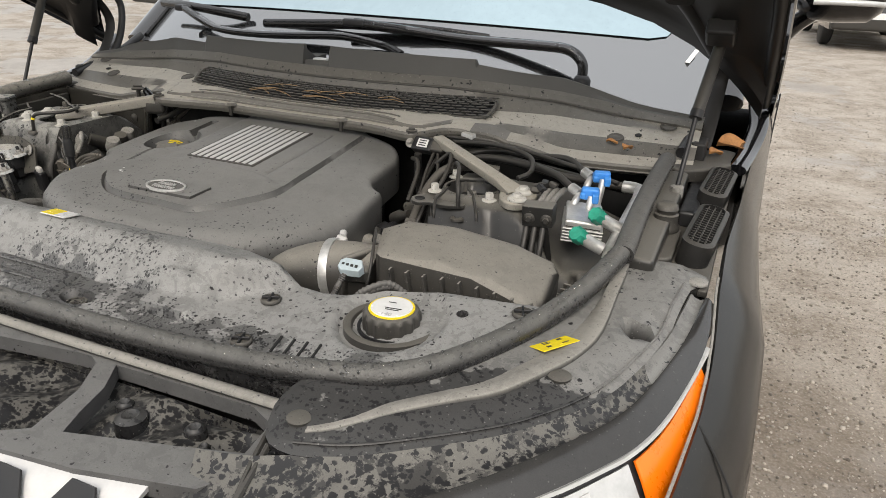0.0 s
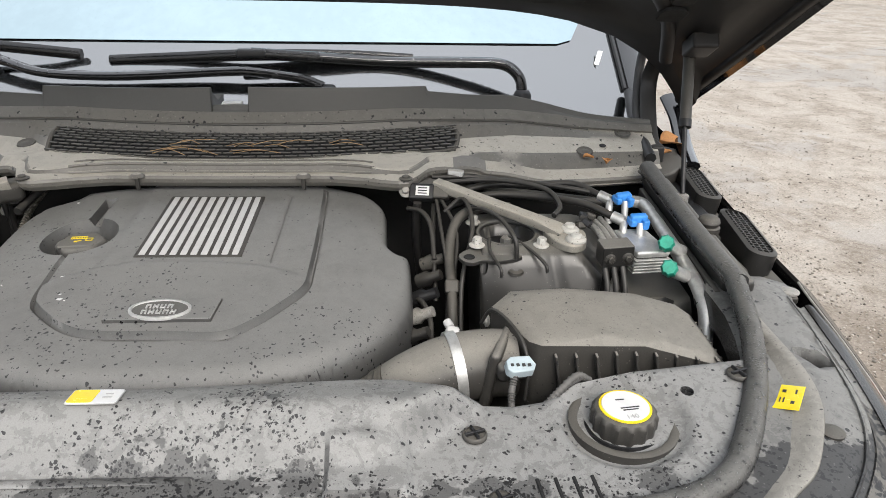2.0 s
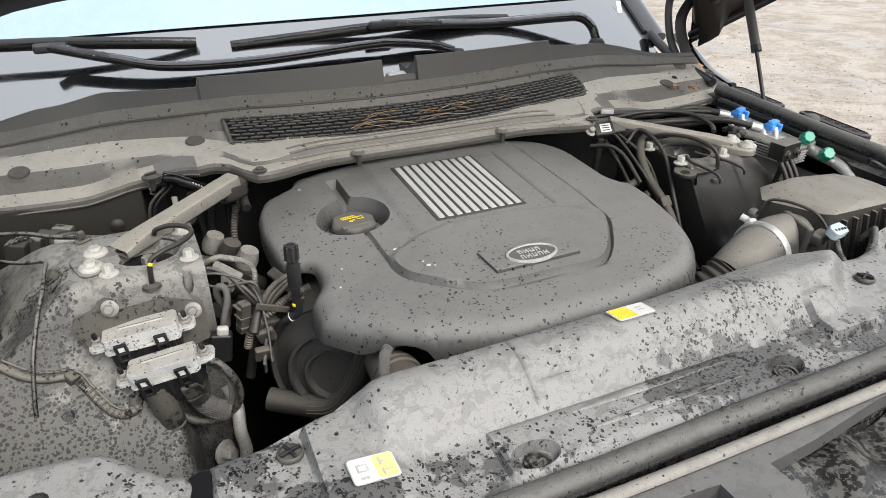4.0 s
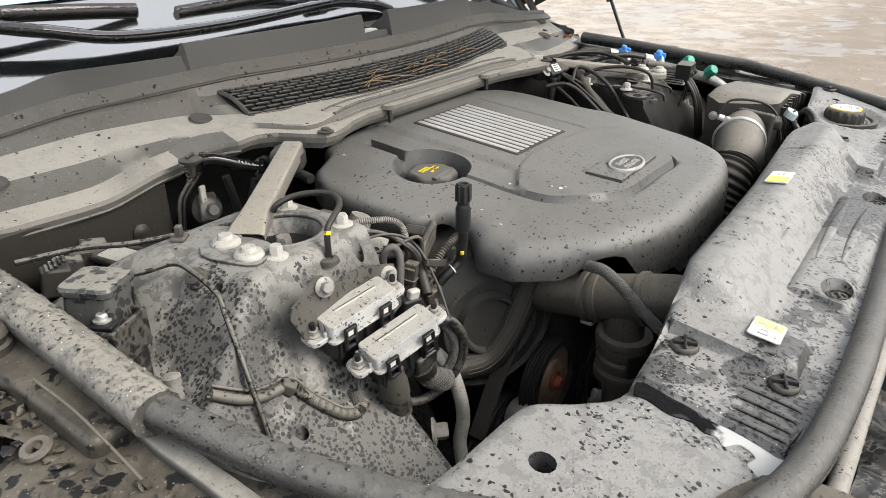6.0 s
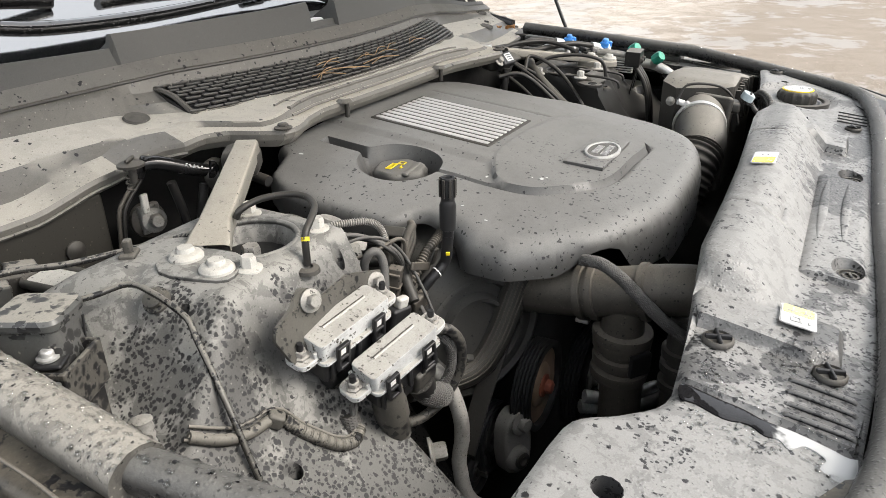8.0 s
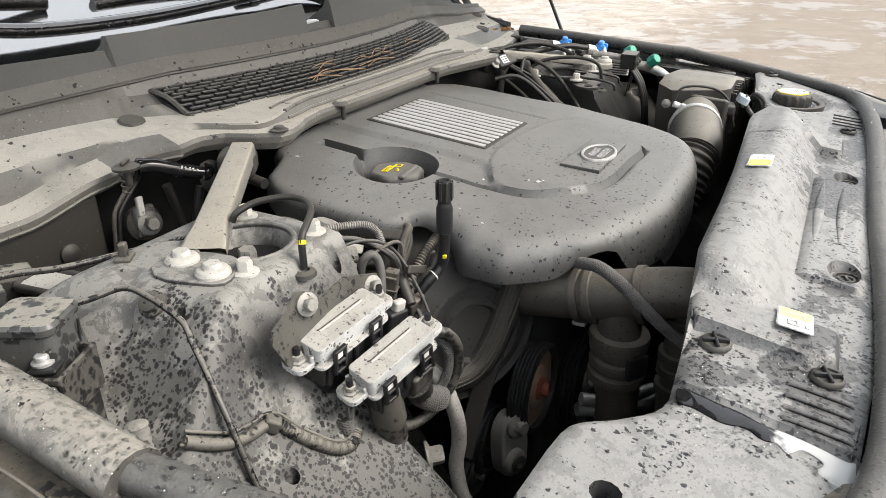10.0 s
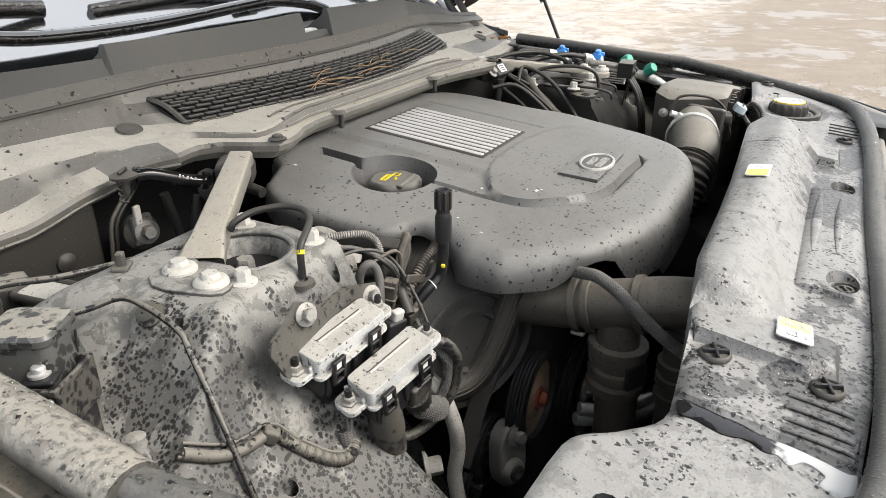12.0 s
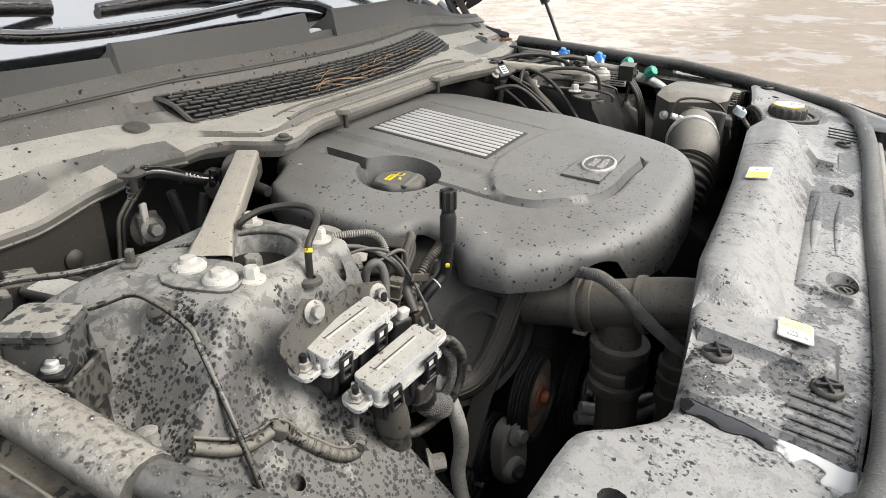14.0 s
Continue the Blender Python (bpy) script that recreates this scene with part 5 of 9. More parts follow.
def make_cowl():
    xs = sorted(set([round(v, 4) for v in np.linspace(-0.86, 0.86, 103)] + [-0.043, -0.041, 0.027, 0.029, -0.383, -0.388, -0.355, -0.365, -0.375, -0.395, -0.405, -0.425, -0.435, 0.371, 0.376]))
    rows = [cowl_row(x) for x in xs]
    cut = 15
    cowl = part("cowl", loft([r[:cut + 1] for r in rows], 0.003), COWL, car, "dusty plastic windscreen cowl", 13)
    # rear lip, with a notch for the washer
    lip_rows = []
    for x in xs:
        r = [Vector(q_) for q_ in cowl_row(x)[cut:]]
        if -0.042 < x < 0.028:
            for q_ in r[1:]:
                q_.z -= 0.034
        lip_rows.append(r)
    part("cowl_lip", loft(lip_rows, 0.004), COWL_LIP, car, "dark rubber lip along the cowl", 16)
    part("cowl_seam", tube([Vector(cowl_row(x)[13]) + Vector((0, -0.001, 0.001)) for x in np.linspace(-0.8, 0.72, 40)], 0.0020, 6, 2), COWL_LIP, car)
    # louvred air intake: staggered rows of short slats on a dark plate
    slat = box((0.0225, 0.0062, 0.0030), pose(0, 0, 0, -20), 0.0008, seg=1)
    me = bpy.data.meshes.new("slat")
    slat.to_mesh(me)
    slat.free()
    me.materials.append(LOUVRE)
    plate = [[intake_at(x, v) for v in np.linspace(-0.04, 1.04, 7)] for x in np.linspace(-0.352, 0.43, 40)]
    intake = part("air_intake", loft(plate, 0.003), BLACK, car, "louvred black air intake littered with straw")
    edge = [intake_at(-0.354, 1.0) + Vector((0, 0, 0.0)), intake_at(-0.354, 0.5) + Vector((0, 0, 0.004)), intake_at(-0.350, 0.0)] + [intake_at(x, -0.03) for x in np.linspace(-0.33, 0.41, 16)] + [intake_at(0.43, 0.1), intake_at(0.435, 0.6), intake_at(0.425, 1.0)]
    part("intake_border", tube(edge, 0.0045, 6, 4, flat=0.8), HOSE, intake)
    wedge = prism([(0.0, -0.012), (0.072, 0.026), (0.072, 0.034), (0.0, 0.004)], 0, 0.003, Matrix.Translation((-0.3555, 0.466, 1.218)) @ pose(0, 0, 0, 90, 0, 90))
    part("intake_end", wedge, BLACK, intake)
    rnd = random.Random(2)
    for j in range(9):
        for k in range(31):
            x = -0.345 + 0.0256 * k + (0.0128 if j % 2 else 0)
            if x < 0.425:
                ob = new("slat", me)
                ob.parent = intake
                ob.matrix_local = Matrix.Translation(intake_at(x, 0.04 + 0.115 * j) + Vector((0, 0, 0.0030))) @ pose(0, 0, 0, 16 + rnd.uniform(-3, 3), rnd.uniform(-2, 2), math.degrees(math.atan(0.76 * x)))
    # screws, holes and joints
    for s in (1, -1):
        for x, y in ((0.794, 0.60), (0.410, 0.512), (0.70, 0.535)):
            z = surface_z(cowl_row(s * x), y)
            part("cowl_screw", lathe([(0, 0.0025), (0.007, 0.0025), (0.009, 0.001), (0.013, 0.0015), (0.016, 0.003), (0.018, 0.0)], Matrix.Translation((s * x, y, z)) @ pose(0, 0, 0, 14), 16), HOSE, cowl)
        # flat near-black disc stands for the hole's dark inside
        part("cowl_hole", lathe([(0, 0), (0.007, 0), (0.007, 0.001), (0, 0.001)], Matrix.Translation((s * 0.742, 0.556, surface_z(cowl_row(s * 0.742), 0.556) + 0.0015)) @ pose(0, 0, 0, 14), 14), VOID, cowl)
        part("cowl_bolt", flange_bolt(0.008, 0.007, Matrix.Translation((s * 0.332, 0.330, cowl_row(0.332)[4][2]))), HOSE, cowl)
        # pale tube added to draw the bright highlight line below the front edge
        rim = [Vector(cowl_row(s * x)[1]) + Vector((0, -0.002, -0.001)) for x in np.linspace(0.42, 0.84, 26)]
        part("cowl_edge_glint", tube(rim, 0.0022, 6, 2), SEAL_FLAT, cowl, "thin pale tube standing for the highlight on the cowl's edge")
    for row, r_, mat in ((4, 0.0028, COWL), (6, 0.0032, COWL), (8, 0.002, COWL)):
        part("cowl_bead", tube([Vector(cowl_row(x)[row]) + Vector((0, 0.001, 0.0015)) for x in np.linspace(-0.27, 0.27, 24)], r_, 6, 2), mat, cowl)
    for x in (-0.150, 0.146):
        part("cowl_clip", lathe([(0, 0.006), (0.007, 0.006), (0.010, 0.004), (0.014, 0.0)], Matrix.Translation((x, 0.366, 1.208)), 16), COWL, cowl)
        part("clip_leg", box((0.008, 0.006, 0.022), Matrix.Translation((x, 0.362, 1.195)), 0.002), HOSE, cowl)


def surface_z(row, y):
    return lerp(y, [q[1] for q in row[3:14]], [q[2] for q in row[3:14]])


make_cowl()


# windscreen, pillars and wipers
def screen_at(x, s):
    """A point of the glass, s metres up from its lower edge."""
    y0, z0 = 0.600 + 0.30 * x * x, 1.300 - 0.045 * x * x
    return Vector((x * (1 - 0.06 * s), y0 + 0.80 * s - 0.03 * s * s, z0 + 0.60 * s - 0.10 * s * s * 0.3))


WIPER_LINES = []


def make_screen():
    rows = [[screen_at(x, s) for s in np.linspace(-0.10, 1.15, 18)] for x in np.linspace(-0.86, 0.86, 41)]
    glass = part("windscreen", loft(rows, 0.006), GLASS, car, "wet reflecting windscreen glass")
    pane = []
    for x in np.linspace(-0.775, 0.775, 41):
        low_ = 0.15 + 0.10 * step_in(abs(x) - 0.70, 0.09) ** 2
        pane.append([screen_at(x, s) + Vector((0, -0.0025, 0.0035)) for s in np.linspace(low_, 1.08, 14)])
    part("coated_pane", loft(pane, 0.001), COATED, glass, "pale blue reflecting inner field of the windscreen")
    q = screen_at(0.80, 0.10)
    part("glass_tag", box((0.012, 0.045, 0.0015), Matrix.Translation(q + Vector((0, -0.004, 0.007))) @ pose(0, 0, 0, 37, 0, -25), 0.0005), LABEL_WHITE, glass, "small white tag on the glass")
    for s in (1, -1):
        line = [screen_at(s * 0.87, t) + Vector((s * 0.02, 0.01, 0.0)) for t in np.linspace(-0.03, 1.2, 8)]
        part("screen_pillar", tube(line, 0.035, 12, 4, flat=0.8), GLOSS, car, "black windscreen pillar")
        part("screen_trim", tube([screen_at(s * 0.855, t) + Vector((0, 0, 0.006)) for t in np.linspace(0, 1.15, 8)], 0.006, 6, 4), BLACK, car)
    # wipers, parked one over the other
    def wiper(arm, blade, root, label):
        WIPER_LINES.append(arm[1:])
        ob = part("wiper_arm", tube(arm, 0.0118, 8, 6, flat=0.85), WET, car, label)
        part("wiper_arm_face", tube([(p[0], p[1] - 0.002, p[2] + 0.004) for p in arm[1:-1]], 0.0095, 8, 6, flat=0.7), GLOSS, ob)
        part("wiper_blade", tube(blade, 0.008, 8, 6, flat=1.5), WET, ob, "black rubber wiper blade")
        part("blade_clip", box((0.06, 0.02, 0.018), Matrix.Translation(Vector(arm[-1]) + Vector((0.0, 0, 0.0))) @ pose(0, 0, 0, 0, 0, 2), 0.005), BLACK, ob)
        part("wiper_pivot", lathe([(0, 0), (0.02, 0), (0.02, 0.02), (0.014, 0.03), (0, 0.032)], Matrix.Translation(root), 18), BLACK, ob)
    wiper([(0.585, 0.675, 1.29), (0.578, 0.690, 1.325), (0.545, 0.695, 1.350), (0.48, 0.695, 1.355), (0.30, 0.690, 1.356), (0.15, 0.665, 1.368), (0.012, 0.650, 1.378)],
          [(-0.296, 0.698, 1.352), (-0.15, 0.680, 1.362), (0.012, 0.665, 1.372), (0.20, 0.69, 1.368), (0.345, 0.709, 1.358)], (0.585, 0.675, 1.27), "long black wiper arm beaded with rain")
    wiper([(0.16, 0.615, 1.318), (0.11, 0.622, 1.334), (0.02, 0.618, 1.346), (-0.04, 0.619, 1.346), (-0.25, 0.632, 1.333), (-0.42, 0.664, 1.332), (-0.52, 0.70, 1.350), (-0.62, 0.75, 1.37)],
          [(-0.36, 0.712, 1.362), (-0.47, 0.725, 1.37), (-0.62, 0.765, 1.375), (-0.78, 0.83, 1.37)], (0.17, 0.615, 1.29), "second wiper arm beaded with rain")
    part("washer_nozzle", box((0.04, 0.02, 0.012), Matrix.Translation((-0.008, 0.53, 1.300)), 0.004), SILVER, car)


make_screen()


# raised bonnet
def bonnet_at(x, u):
    """A point of the skin; u runs from the rear edge (0) to the front lip (1)."""
    ax = min(1.0, abs(x) / 0.99)
    s0 = 0.36 * (1 - ax ** 5)
    s = s0 + u * (1.34 - s0 - 0.12 * ax ** 4)
    crown = 0.125 * (1 - ax ** 7) + 0.02 * (1 - ax ** 2)
    narrow = 1 - 0.06 * u ** 2
    return Vector((x * narrow, 0.785 - 0.88 * s + 0.475 * crown, 1.235 + 0.475 * s + 0.88 * crown))


def make_bonnet():
    xs = [-0.99, -0.985, -0.97, -0.94, -0.90, -0.84, -0.76] + list(np.linspace(-0.66, 0.66, 23)) + [0.76, 0.84, 0.90, 0.94, 0.97, 0.985, 0.99]
    us = np.linspace(0, 1, 20)
    bonnet = part("bonnet", loft([[bonnet_at(x, u) for u in us] for x in xs], 0.004), GLOSS, car, "raised glossy black bonnet")
    def under(x, u, d):
        return bonnet_at(x, u) - Vector((0, 0.475, 0.88)) * d
    # inner frame: a pan with ribs
    frame_x = [x * 0.975 for x in xs]
    dep = lambda x, u: 0.012 + 0.035 * max(step_in(abs(x) - 0.70, 0.05) * (1 - step_in(abs(x) - 0.88, 0.06)), 1 - step_in(u - 0.07, 0.05), step_in(u - 0.90, 0.04), 1 - step_in(abs(abs(x) - 0.28) - 0.03, 0.03))
    us2 = np.linspace(0.012, 0.985, 44)
    part("bonnet_frame", loft([[under(x, u, dep(x, u)) for u in us2] for x in frame_x], 0.002), BONNET_IN, bonnet, "dusty black inner frame of the bonnet")
    for s in (1, -1):
        edge = [under(s * 0.968, u, 0.006) for u in np.linspace(0.0, 0.98, 14)]
        part("bonnet_edge", tube(edge, 0.012, 8, 3), BONNET_IN, bonnet)
        rear = [under(x, 0.02, 0.02) for x in np.linspace(s * 0.93, s * 0.02, 14)]
        part("bonnet_edge", tube(rear, 0.016, 8, 3), BONNET_IN, bonnet)
        # near-black slabs paint the shade of pockets onto the frame
        for u, x, w, ln in ((0.12, 0.60, 0.10, 0.05), (0.30, 0.80, 0.04, 0.12), (0.42, 0.55, 0.14, 0.12), (0.20, 0.80, 0.05, 0.05)):
            q_ = under(s * x, u, 0.055)
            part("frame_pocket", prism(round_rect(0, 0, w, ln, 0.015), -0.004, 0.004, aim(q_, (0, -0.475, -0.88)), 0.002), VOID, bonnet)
        part("frame_rib", tube([under(s * x, u, 0.05) for x, u in ((0.86, 0.06), (0.80, 0.18), (0.70, 0.28), (0.60, 0.45), (0.50, 0.7))], 0.014, 8, 5, flat=0.6), BONNET_IN, bonnet)
        part("latch_bracket", box((0.05, 0.06, 0.03), aim(under(s * 0.875, 0.20, 0.06), (0, -0.475, -0.88)), 0.006), BONNET_IN, bonnet)
        # gas strut
        foot, knee, top = Vector((s * 0.850, 0.365, 1.175)), Vector((s * 0.857, 0.424, 1.291)), Vector((s * 0.885, 0.552, 1.50))
        strut = part("gas_strut", tube([knee, knee.lerp(top, 0.5), top], 0.011, 14, 2, straight=True), HOSE, car, "dark gas strut holding the bonnet")
        part("strut_rod", tube([foot, knee], 0.0045, 10, 1, straight=True), BLACK, strut, "thin strut rod")
        part("strut_cap", tube([knee - (top - knee) * 0.02, knee + (top - knee) * 0.04], 0.012, 14, 1, straight=True), BLACK, strut)
        part("strut_ball", lathe([(0, 0), (0.012, 0), (0.012, 0.02), (0, 0.024)], Matrix.Translation(foot - Vector((0, 0, 0.022))), 14), STEEL, strut)
        # hinge
        hinge = part("hinge", tube([(s * 0.865, 0.60, 1.19), (s * 0.868, 0.66, 1.24), (s * 0.872, 0.70, 1.33), (s * 0.88, 0.62, 1.43), (s * 0.88, 0.52, 1.49)], 0.018, 8, 6, flat=0.35), BONNET_IN, car, "black bonnet hinge arm")
        part("hinge_plate", box((0.03, 0.13, 0.05), Matrix.Translation((s * 0.862, 0.62, 1.185)), 0.006), BONNET_IN, hinge)
        part("hinge_bolt", flange_bolt(0.009, 0.01, aim((s * 0.846, 0.62, 1.20), (-s, 0, 0.3))), BONNET_IN, hinge)
        part("hinge_arm", tube([(s * 0.842, 0.60, 1.185), (s * 0.85, 0.70, 1.26), (s * 0.86, 0.74, 1.36), (s * 0.865, 0.70, 1.42)], 0.010, 8, 6), BONNET_IN, hinge)


make_bonnet()


# inside of the bay: firewall, inner wings, radiator, floor, as plain boxes with the shade in their colour
def make_bay():
    part("firewall", box((1.72, 0.03, 0.80), Matrix.Translation((0, 0.55, 0.78)), 0.004), VOID, car, "firewall, near black for the bay's deep shade")
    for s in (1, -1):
        part("inner_wing", box((0.03, 0.76, 0.62), Matrix.Translation((s * 0.845, 0.18, 0.75)), 0.004), VOID, car, "inner wing, near black for the bay's deep shade")
        part("wing_rail", box((0.05, 0.42, 0.05), Matrix.Translation((s * 0.835, 0.27, 1.135)) @ pose(0, 0, 0, 3), 0.008), TOWER_R if s > 0 else MUD_SHADE, car)
    part("radiator", box((1.2, 0.06, 0.6), Matrix.Translation((0, -0.30, 0.77)), 0.004), VOID, car, "radiator, near black for the bay's deep shade")
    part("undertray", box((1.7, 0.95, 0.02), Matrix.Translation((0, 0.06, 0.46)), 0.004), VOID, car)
    part("engine_block", box((0.44, 0.42, 0.52), Matrix.Translation((0.02, 0.20, 0.80)), 0.03), VOID, car, "engine block under its cover, near black for the shade there")


make_bay()


# strut towers and the sloping inner wings


def soft_min(a, b_, k):
    f = max(0.0, k - abs(a - b_)) / k
    return min(a, b_) - f * f * k * 0.25


def splashed_top(x, y):
    """The right-hand tower: a flat head between a sloping outer face and a steep front face that meet in a ridge."""
    ax, yy = -x, y + 0.022
    front = 0.010 + lerp(yy, [-0.22, -0.1, 0.0, 0.06, 0.10, 0.13, 0.155, 0.20], [0.77, 0.85, 0.935, 0.985, 1.022, 1.066, 1.118, 1.215]) + 0.10 * max(0.0, ax - 0.62)
    front -= 2.6 * max(0.0, 0.539 - ax) * step_in(0.15 - yy, 0.08) * step_in(0.539 - ax, 0.03)
    outer = 1.160 - 0.84 * (ax - 0.636) + 0.20 * max(0.0, y - 0.19)
    # shallow dish pressed into the outer face
    outer -= 0.008 * max(0.0, 1 - ((ax - 0.695) / 0.05) ** 2) * max(0.0, 1 - ((y - 0.165) / 0.045) ** 2)
    outer = max(outer, 1.078 + 0.25 * max(0.0, ax - 0.76))
    back = 1.160 - 0.9 * (y - 0.318)
    inner = 1.160 - 2.2 * (0.437 - ax)
    z = soft_min(soft_min(1.160, soft_min(outer, front, 0.010), 0.016), soft_min(back, inner, 0.02), 0.02)
    # shoulder with a fixing behind the plate
    z = max(z, 1.156 - 0.9 * max(0.0, math.hypot((ax - 0.612) * 0.8, y - 0.296) - 0.014)) if ax > 0.55 else z
    # gullies pressed down from the head
    for gx, gy, wx, wy, run in ((0.628, 0.268, 0.75, -0.66, 0.06), (0.592, 0.150, 0.45, -0.89, 0.05)):
        u = (ax - gx) * wx + (y - gy) * wy
        v = -(ax - gx) * wy + (y - gy) * wx
        z -= 0.006 * (1 - step_in(abs(v) - 0.003, 0.008)) * step_in(u + 0.012, 0.02) * (1 - step_in(u - run, 0.03))
    r = math.hypot(ax - 0.527, y - 0.216)
    z -= 0.028 * (1 - step_in(r - 0.042, 0.005))
    if 0.048 < r < 0.064:
        z += 0.004 * (1 - step_in(abs(r - 0.055), 0.007))
    return z - 0.03 * (1 - step_in(math.hypot(ax - 0.769, y - 0.108) - 0.014, 0.006))


def tower_top(x, y, gap=1.0):
    if x < 0:
        return splashed_top(x, y)
    return splashed_top(-(x + 0.024), y - 0.022) - 0.010


def make_tower(s):
    mat = TOWER if s < 0 else TOWER_R
    ox, oy, oz = (0.024, -0.022, 0.010) if s < 0 else (0.0, 0.0, 0.0)
    rim = [(s * x, y) for x, y in round_rect(0.625, 0.10, 0.35, 0.60, 0.03)]
    holes = [ring(s * (0.458 + ox), 0.160 + oy, 0.007, n=12)]
    if s < 0:
        holes += [ring(-0.650, 0.181, 0.0055, n=12), ring(-0.660, 0.062, 0.008, 0.006, 12)]
    tower = part("strut_tower", panel(rim, tower_top, 0.0085, 0.12, holes), mat, car, "mud-splashed inner wing and strut tower" if s < 0 else "dusty black strut tower", 60)
    rim_line = [(s * (0.503 + ox + 0.050 * math.cos(a)), 0.238 + oy + 0.050 * math.sin(a), 1.150 + oz) for a in np.linspace(0, 2 * math.pi, 28)[:-1]]
    part("ring_rim", tube(rim_line, 0.0035, 8, 1, True), mat, tower)
    # near-black disc paints the ring's inside as shaded
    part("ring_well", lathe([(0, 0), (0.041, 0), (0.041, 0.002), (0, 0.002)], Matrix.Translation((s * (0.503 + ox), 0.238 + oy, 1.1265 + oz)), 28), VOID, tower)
    # damper head in the ring
    m = Matrix.Translation((s * (0.503 + ox), 0.238 + oy, 1.123 + oz))
    part("damper_head", lathe([(0, 0.012), (0.008, 0.012), (0.008, 0.004), (0.022, 0.003), (0.030, -0.002), (0.034, 0.004), (0.038, 0.0)], m, 24), STEEL if s > 0 else HOSE, tower)
    part("damper_nut", lathe([(0, 0.02), (0.009, 0.02), (0.010, 0.017), (0.010, 0.004)], m, 6), STEEL, tower)
    # mounting nuts
    for x, y, z, r in ((0.450, 0.287, 1.147, 0.011), (0.449, 0.192, 1.144, 0.011), (0.555, 0.190, 1.150, 0.011)):
        part("tower_bolt", flange_bolt(r * 0.80, 0.015, Matrix.Translation((s * (x + ox), y + oy, tower_top(s * (x + ox), y + oy) - 0.001))), PALE, tower, "pale dusty tower bolt")
    # brace bar to the cowl
    a, b_ = (Vector((0.385, 0.342, 1.203)), Vector((0.598, 0.216, 1.163))) if s > 0 else (Vector((-0.372, 0.358, 1.196)), Vector((-0.565, 0.239, 1.158)))
    way = (b_ - a).normalized()
    side = way.cross(Vector((0, 0, 1))).normalized()
    rows = []
    for k in range(12):
        u = k / 11
        q = a.lerp(b_, u)
        w, h_ = (0.0125 if s > 0 else 0.0150) + 0.003 * u + 0.006 * step_in(u - 0.80, 0.20), (0.012 if s < 0 else 0.008) * (1 - 0.5 * step_in(u - 0.85, 0.15))
        up = side.cross(way).normalized()
        rows.append([q + side * w * cx * 1.0 + up * h_ * cz for cx, cz in ((-1, -0.7), (-0.8, -1), (0.8, -1), (1, -0.7), (1, 0.7), (0.8, 1), (-0.8, 1), (-1, 0.7))])
    brace = part("strut_brace", loft(rows, 0, True), BRACE, car, "pale dusty steel strut brace")
    if s < 0:
        # flat pointed plate under the bolts, with rounded corners
        foot = prism([(-0.562, 0.200), (-0.566, 0.226), (-0.575, 0.246), (-0.596, 0.258), (-0.618, 0.252), (-0.628, 0.236), (-0.629, 0.220), (-0.622, 0.192), (-0.616, 0.174), (-0.609, 0.166), (-0.600, 0.166), (-0.578, 0.176), (-0.567, 0.184)], 1.158, 1.1635, None, 0.0015)
    else:
        foot = prism(curve2([(s * 0.565, 0.235), (s * 0.60, 0.245), (s * 0.632, 0.225), (s * 0.625, 0.175), (s * 0.60, 0.160), (s * 0.575, 0.185)], 3), 1.150, 1.163, None, 0.004)
    part("brace_foot", foot, BRACE if s > 0 else TOWER, brace)
    for x, y in (((0.607, 0.222), (0.609, 0.180)) if s > 0 else ((0.594, 0.235), (0.600, 0.188))):
        part("brace_bolt", lathe([(0, 0), (0.0168, 0), (0.0168, 0.003), (0.0155, 0.004), (0.0150, 0.0055), (0.0125, 0.007), (0, 0.007)], Matrix.Translation((s * x, y, 1.163)), 28), PALE, brace, "broad pale flange bolt")
        part("brace_bolt", lathe([(0, 0.006), (0.0095, 0.006), (0.0095, 0.010), (0.008, 0.012), (0, 0.012)], Matrix.Translation((s * x, y, 1.163)), 6), PALE, brace)
    part("brace_bracket", box((0.050, 0.046, 0.036), Matrix.Translation((s * 0.380, 0.362, 1.182)) @ pose(0, 0, 0, 0, 0, s * -34), 0.010), HOSE, brace)
    # thin loop of pipe over the head
    loop = [(-0.512, 0.247, 1.172), (-0.508, 0.243, 1.181), (-0.488, 0.233, 1.188), (-0.468, 0.211, 1.191), (-0.463, 0.188, 1.190), (-0.480, 0.165, 1.189), (-0.507, 0.149, 1.187), (-0.5245, 0.1425, 1.178), (-0.528, 0.140, 1.148)] if s < 0 else [(0.44, 0.30, 1.165), (0.46, 0.265, 1.185), (0.485, 0.215, 1.190), (0.500, 0.175, 1.183), (0.508, 0.160, 1.168), (0.510, 0.155, 1.140)]
    part("breather_pipe", tube(loop, 0.0038, 10, 8), WIRE, car, "thin black breather pipe")
    if s < 0:
        part("pipe_mark", tube([(s * 0.5245, 0.1425, 1.177), (s * 0.526, 0.1415, 1.173)], 0.0043, 8, 1, straight=True), YELLOW, car)
    part("pipe_grommet", lathe([(0.005, 0), (0.013, 0), (0.012, 0.004), (0.006, 0.006)], Matrix.Translation((s * (0.510 + 0.8 * ox), 0.155 + 0.7 * oy, tower_top(s * (0.510 + 0.8 * ox), 0.155 + 0.7 * oy) - 0.001)), 16), HOSE, tower)
    return tower


tower_left = make_tower(1)
tower_right = make_tower(-1)


def wiring(parent, routes, r, mat=WIRE, name="wire", label="", wave=None, flat=1.0):
    for k, line in enumerate(routes):
        part(name, tube(line, r, 8, 6 if wave is None else 16, swell=wave, flat=flat), mat, parent, label if k == 0 else "")


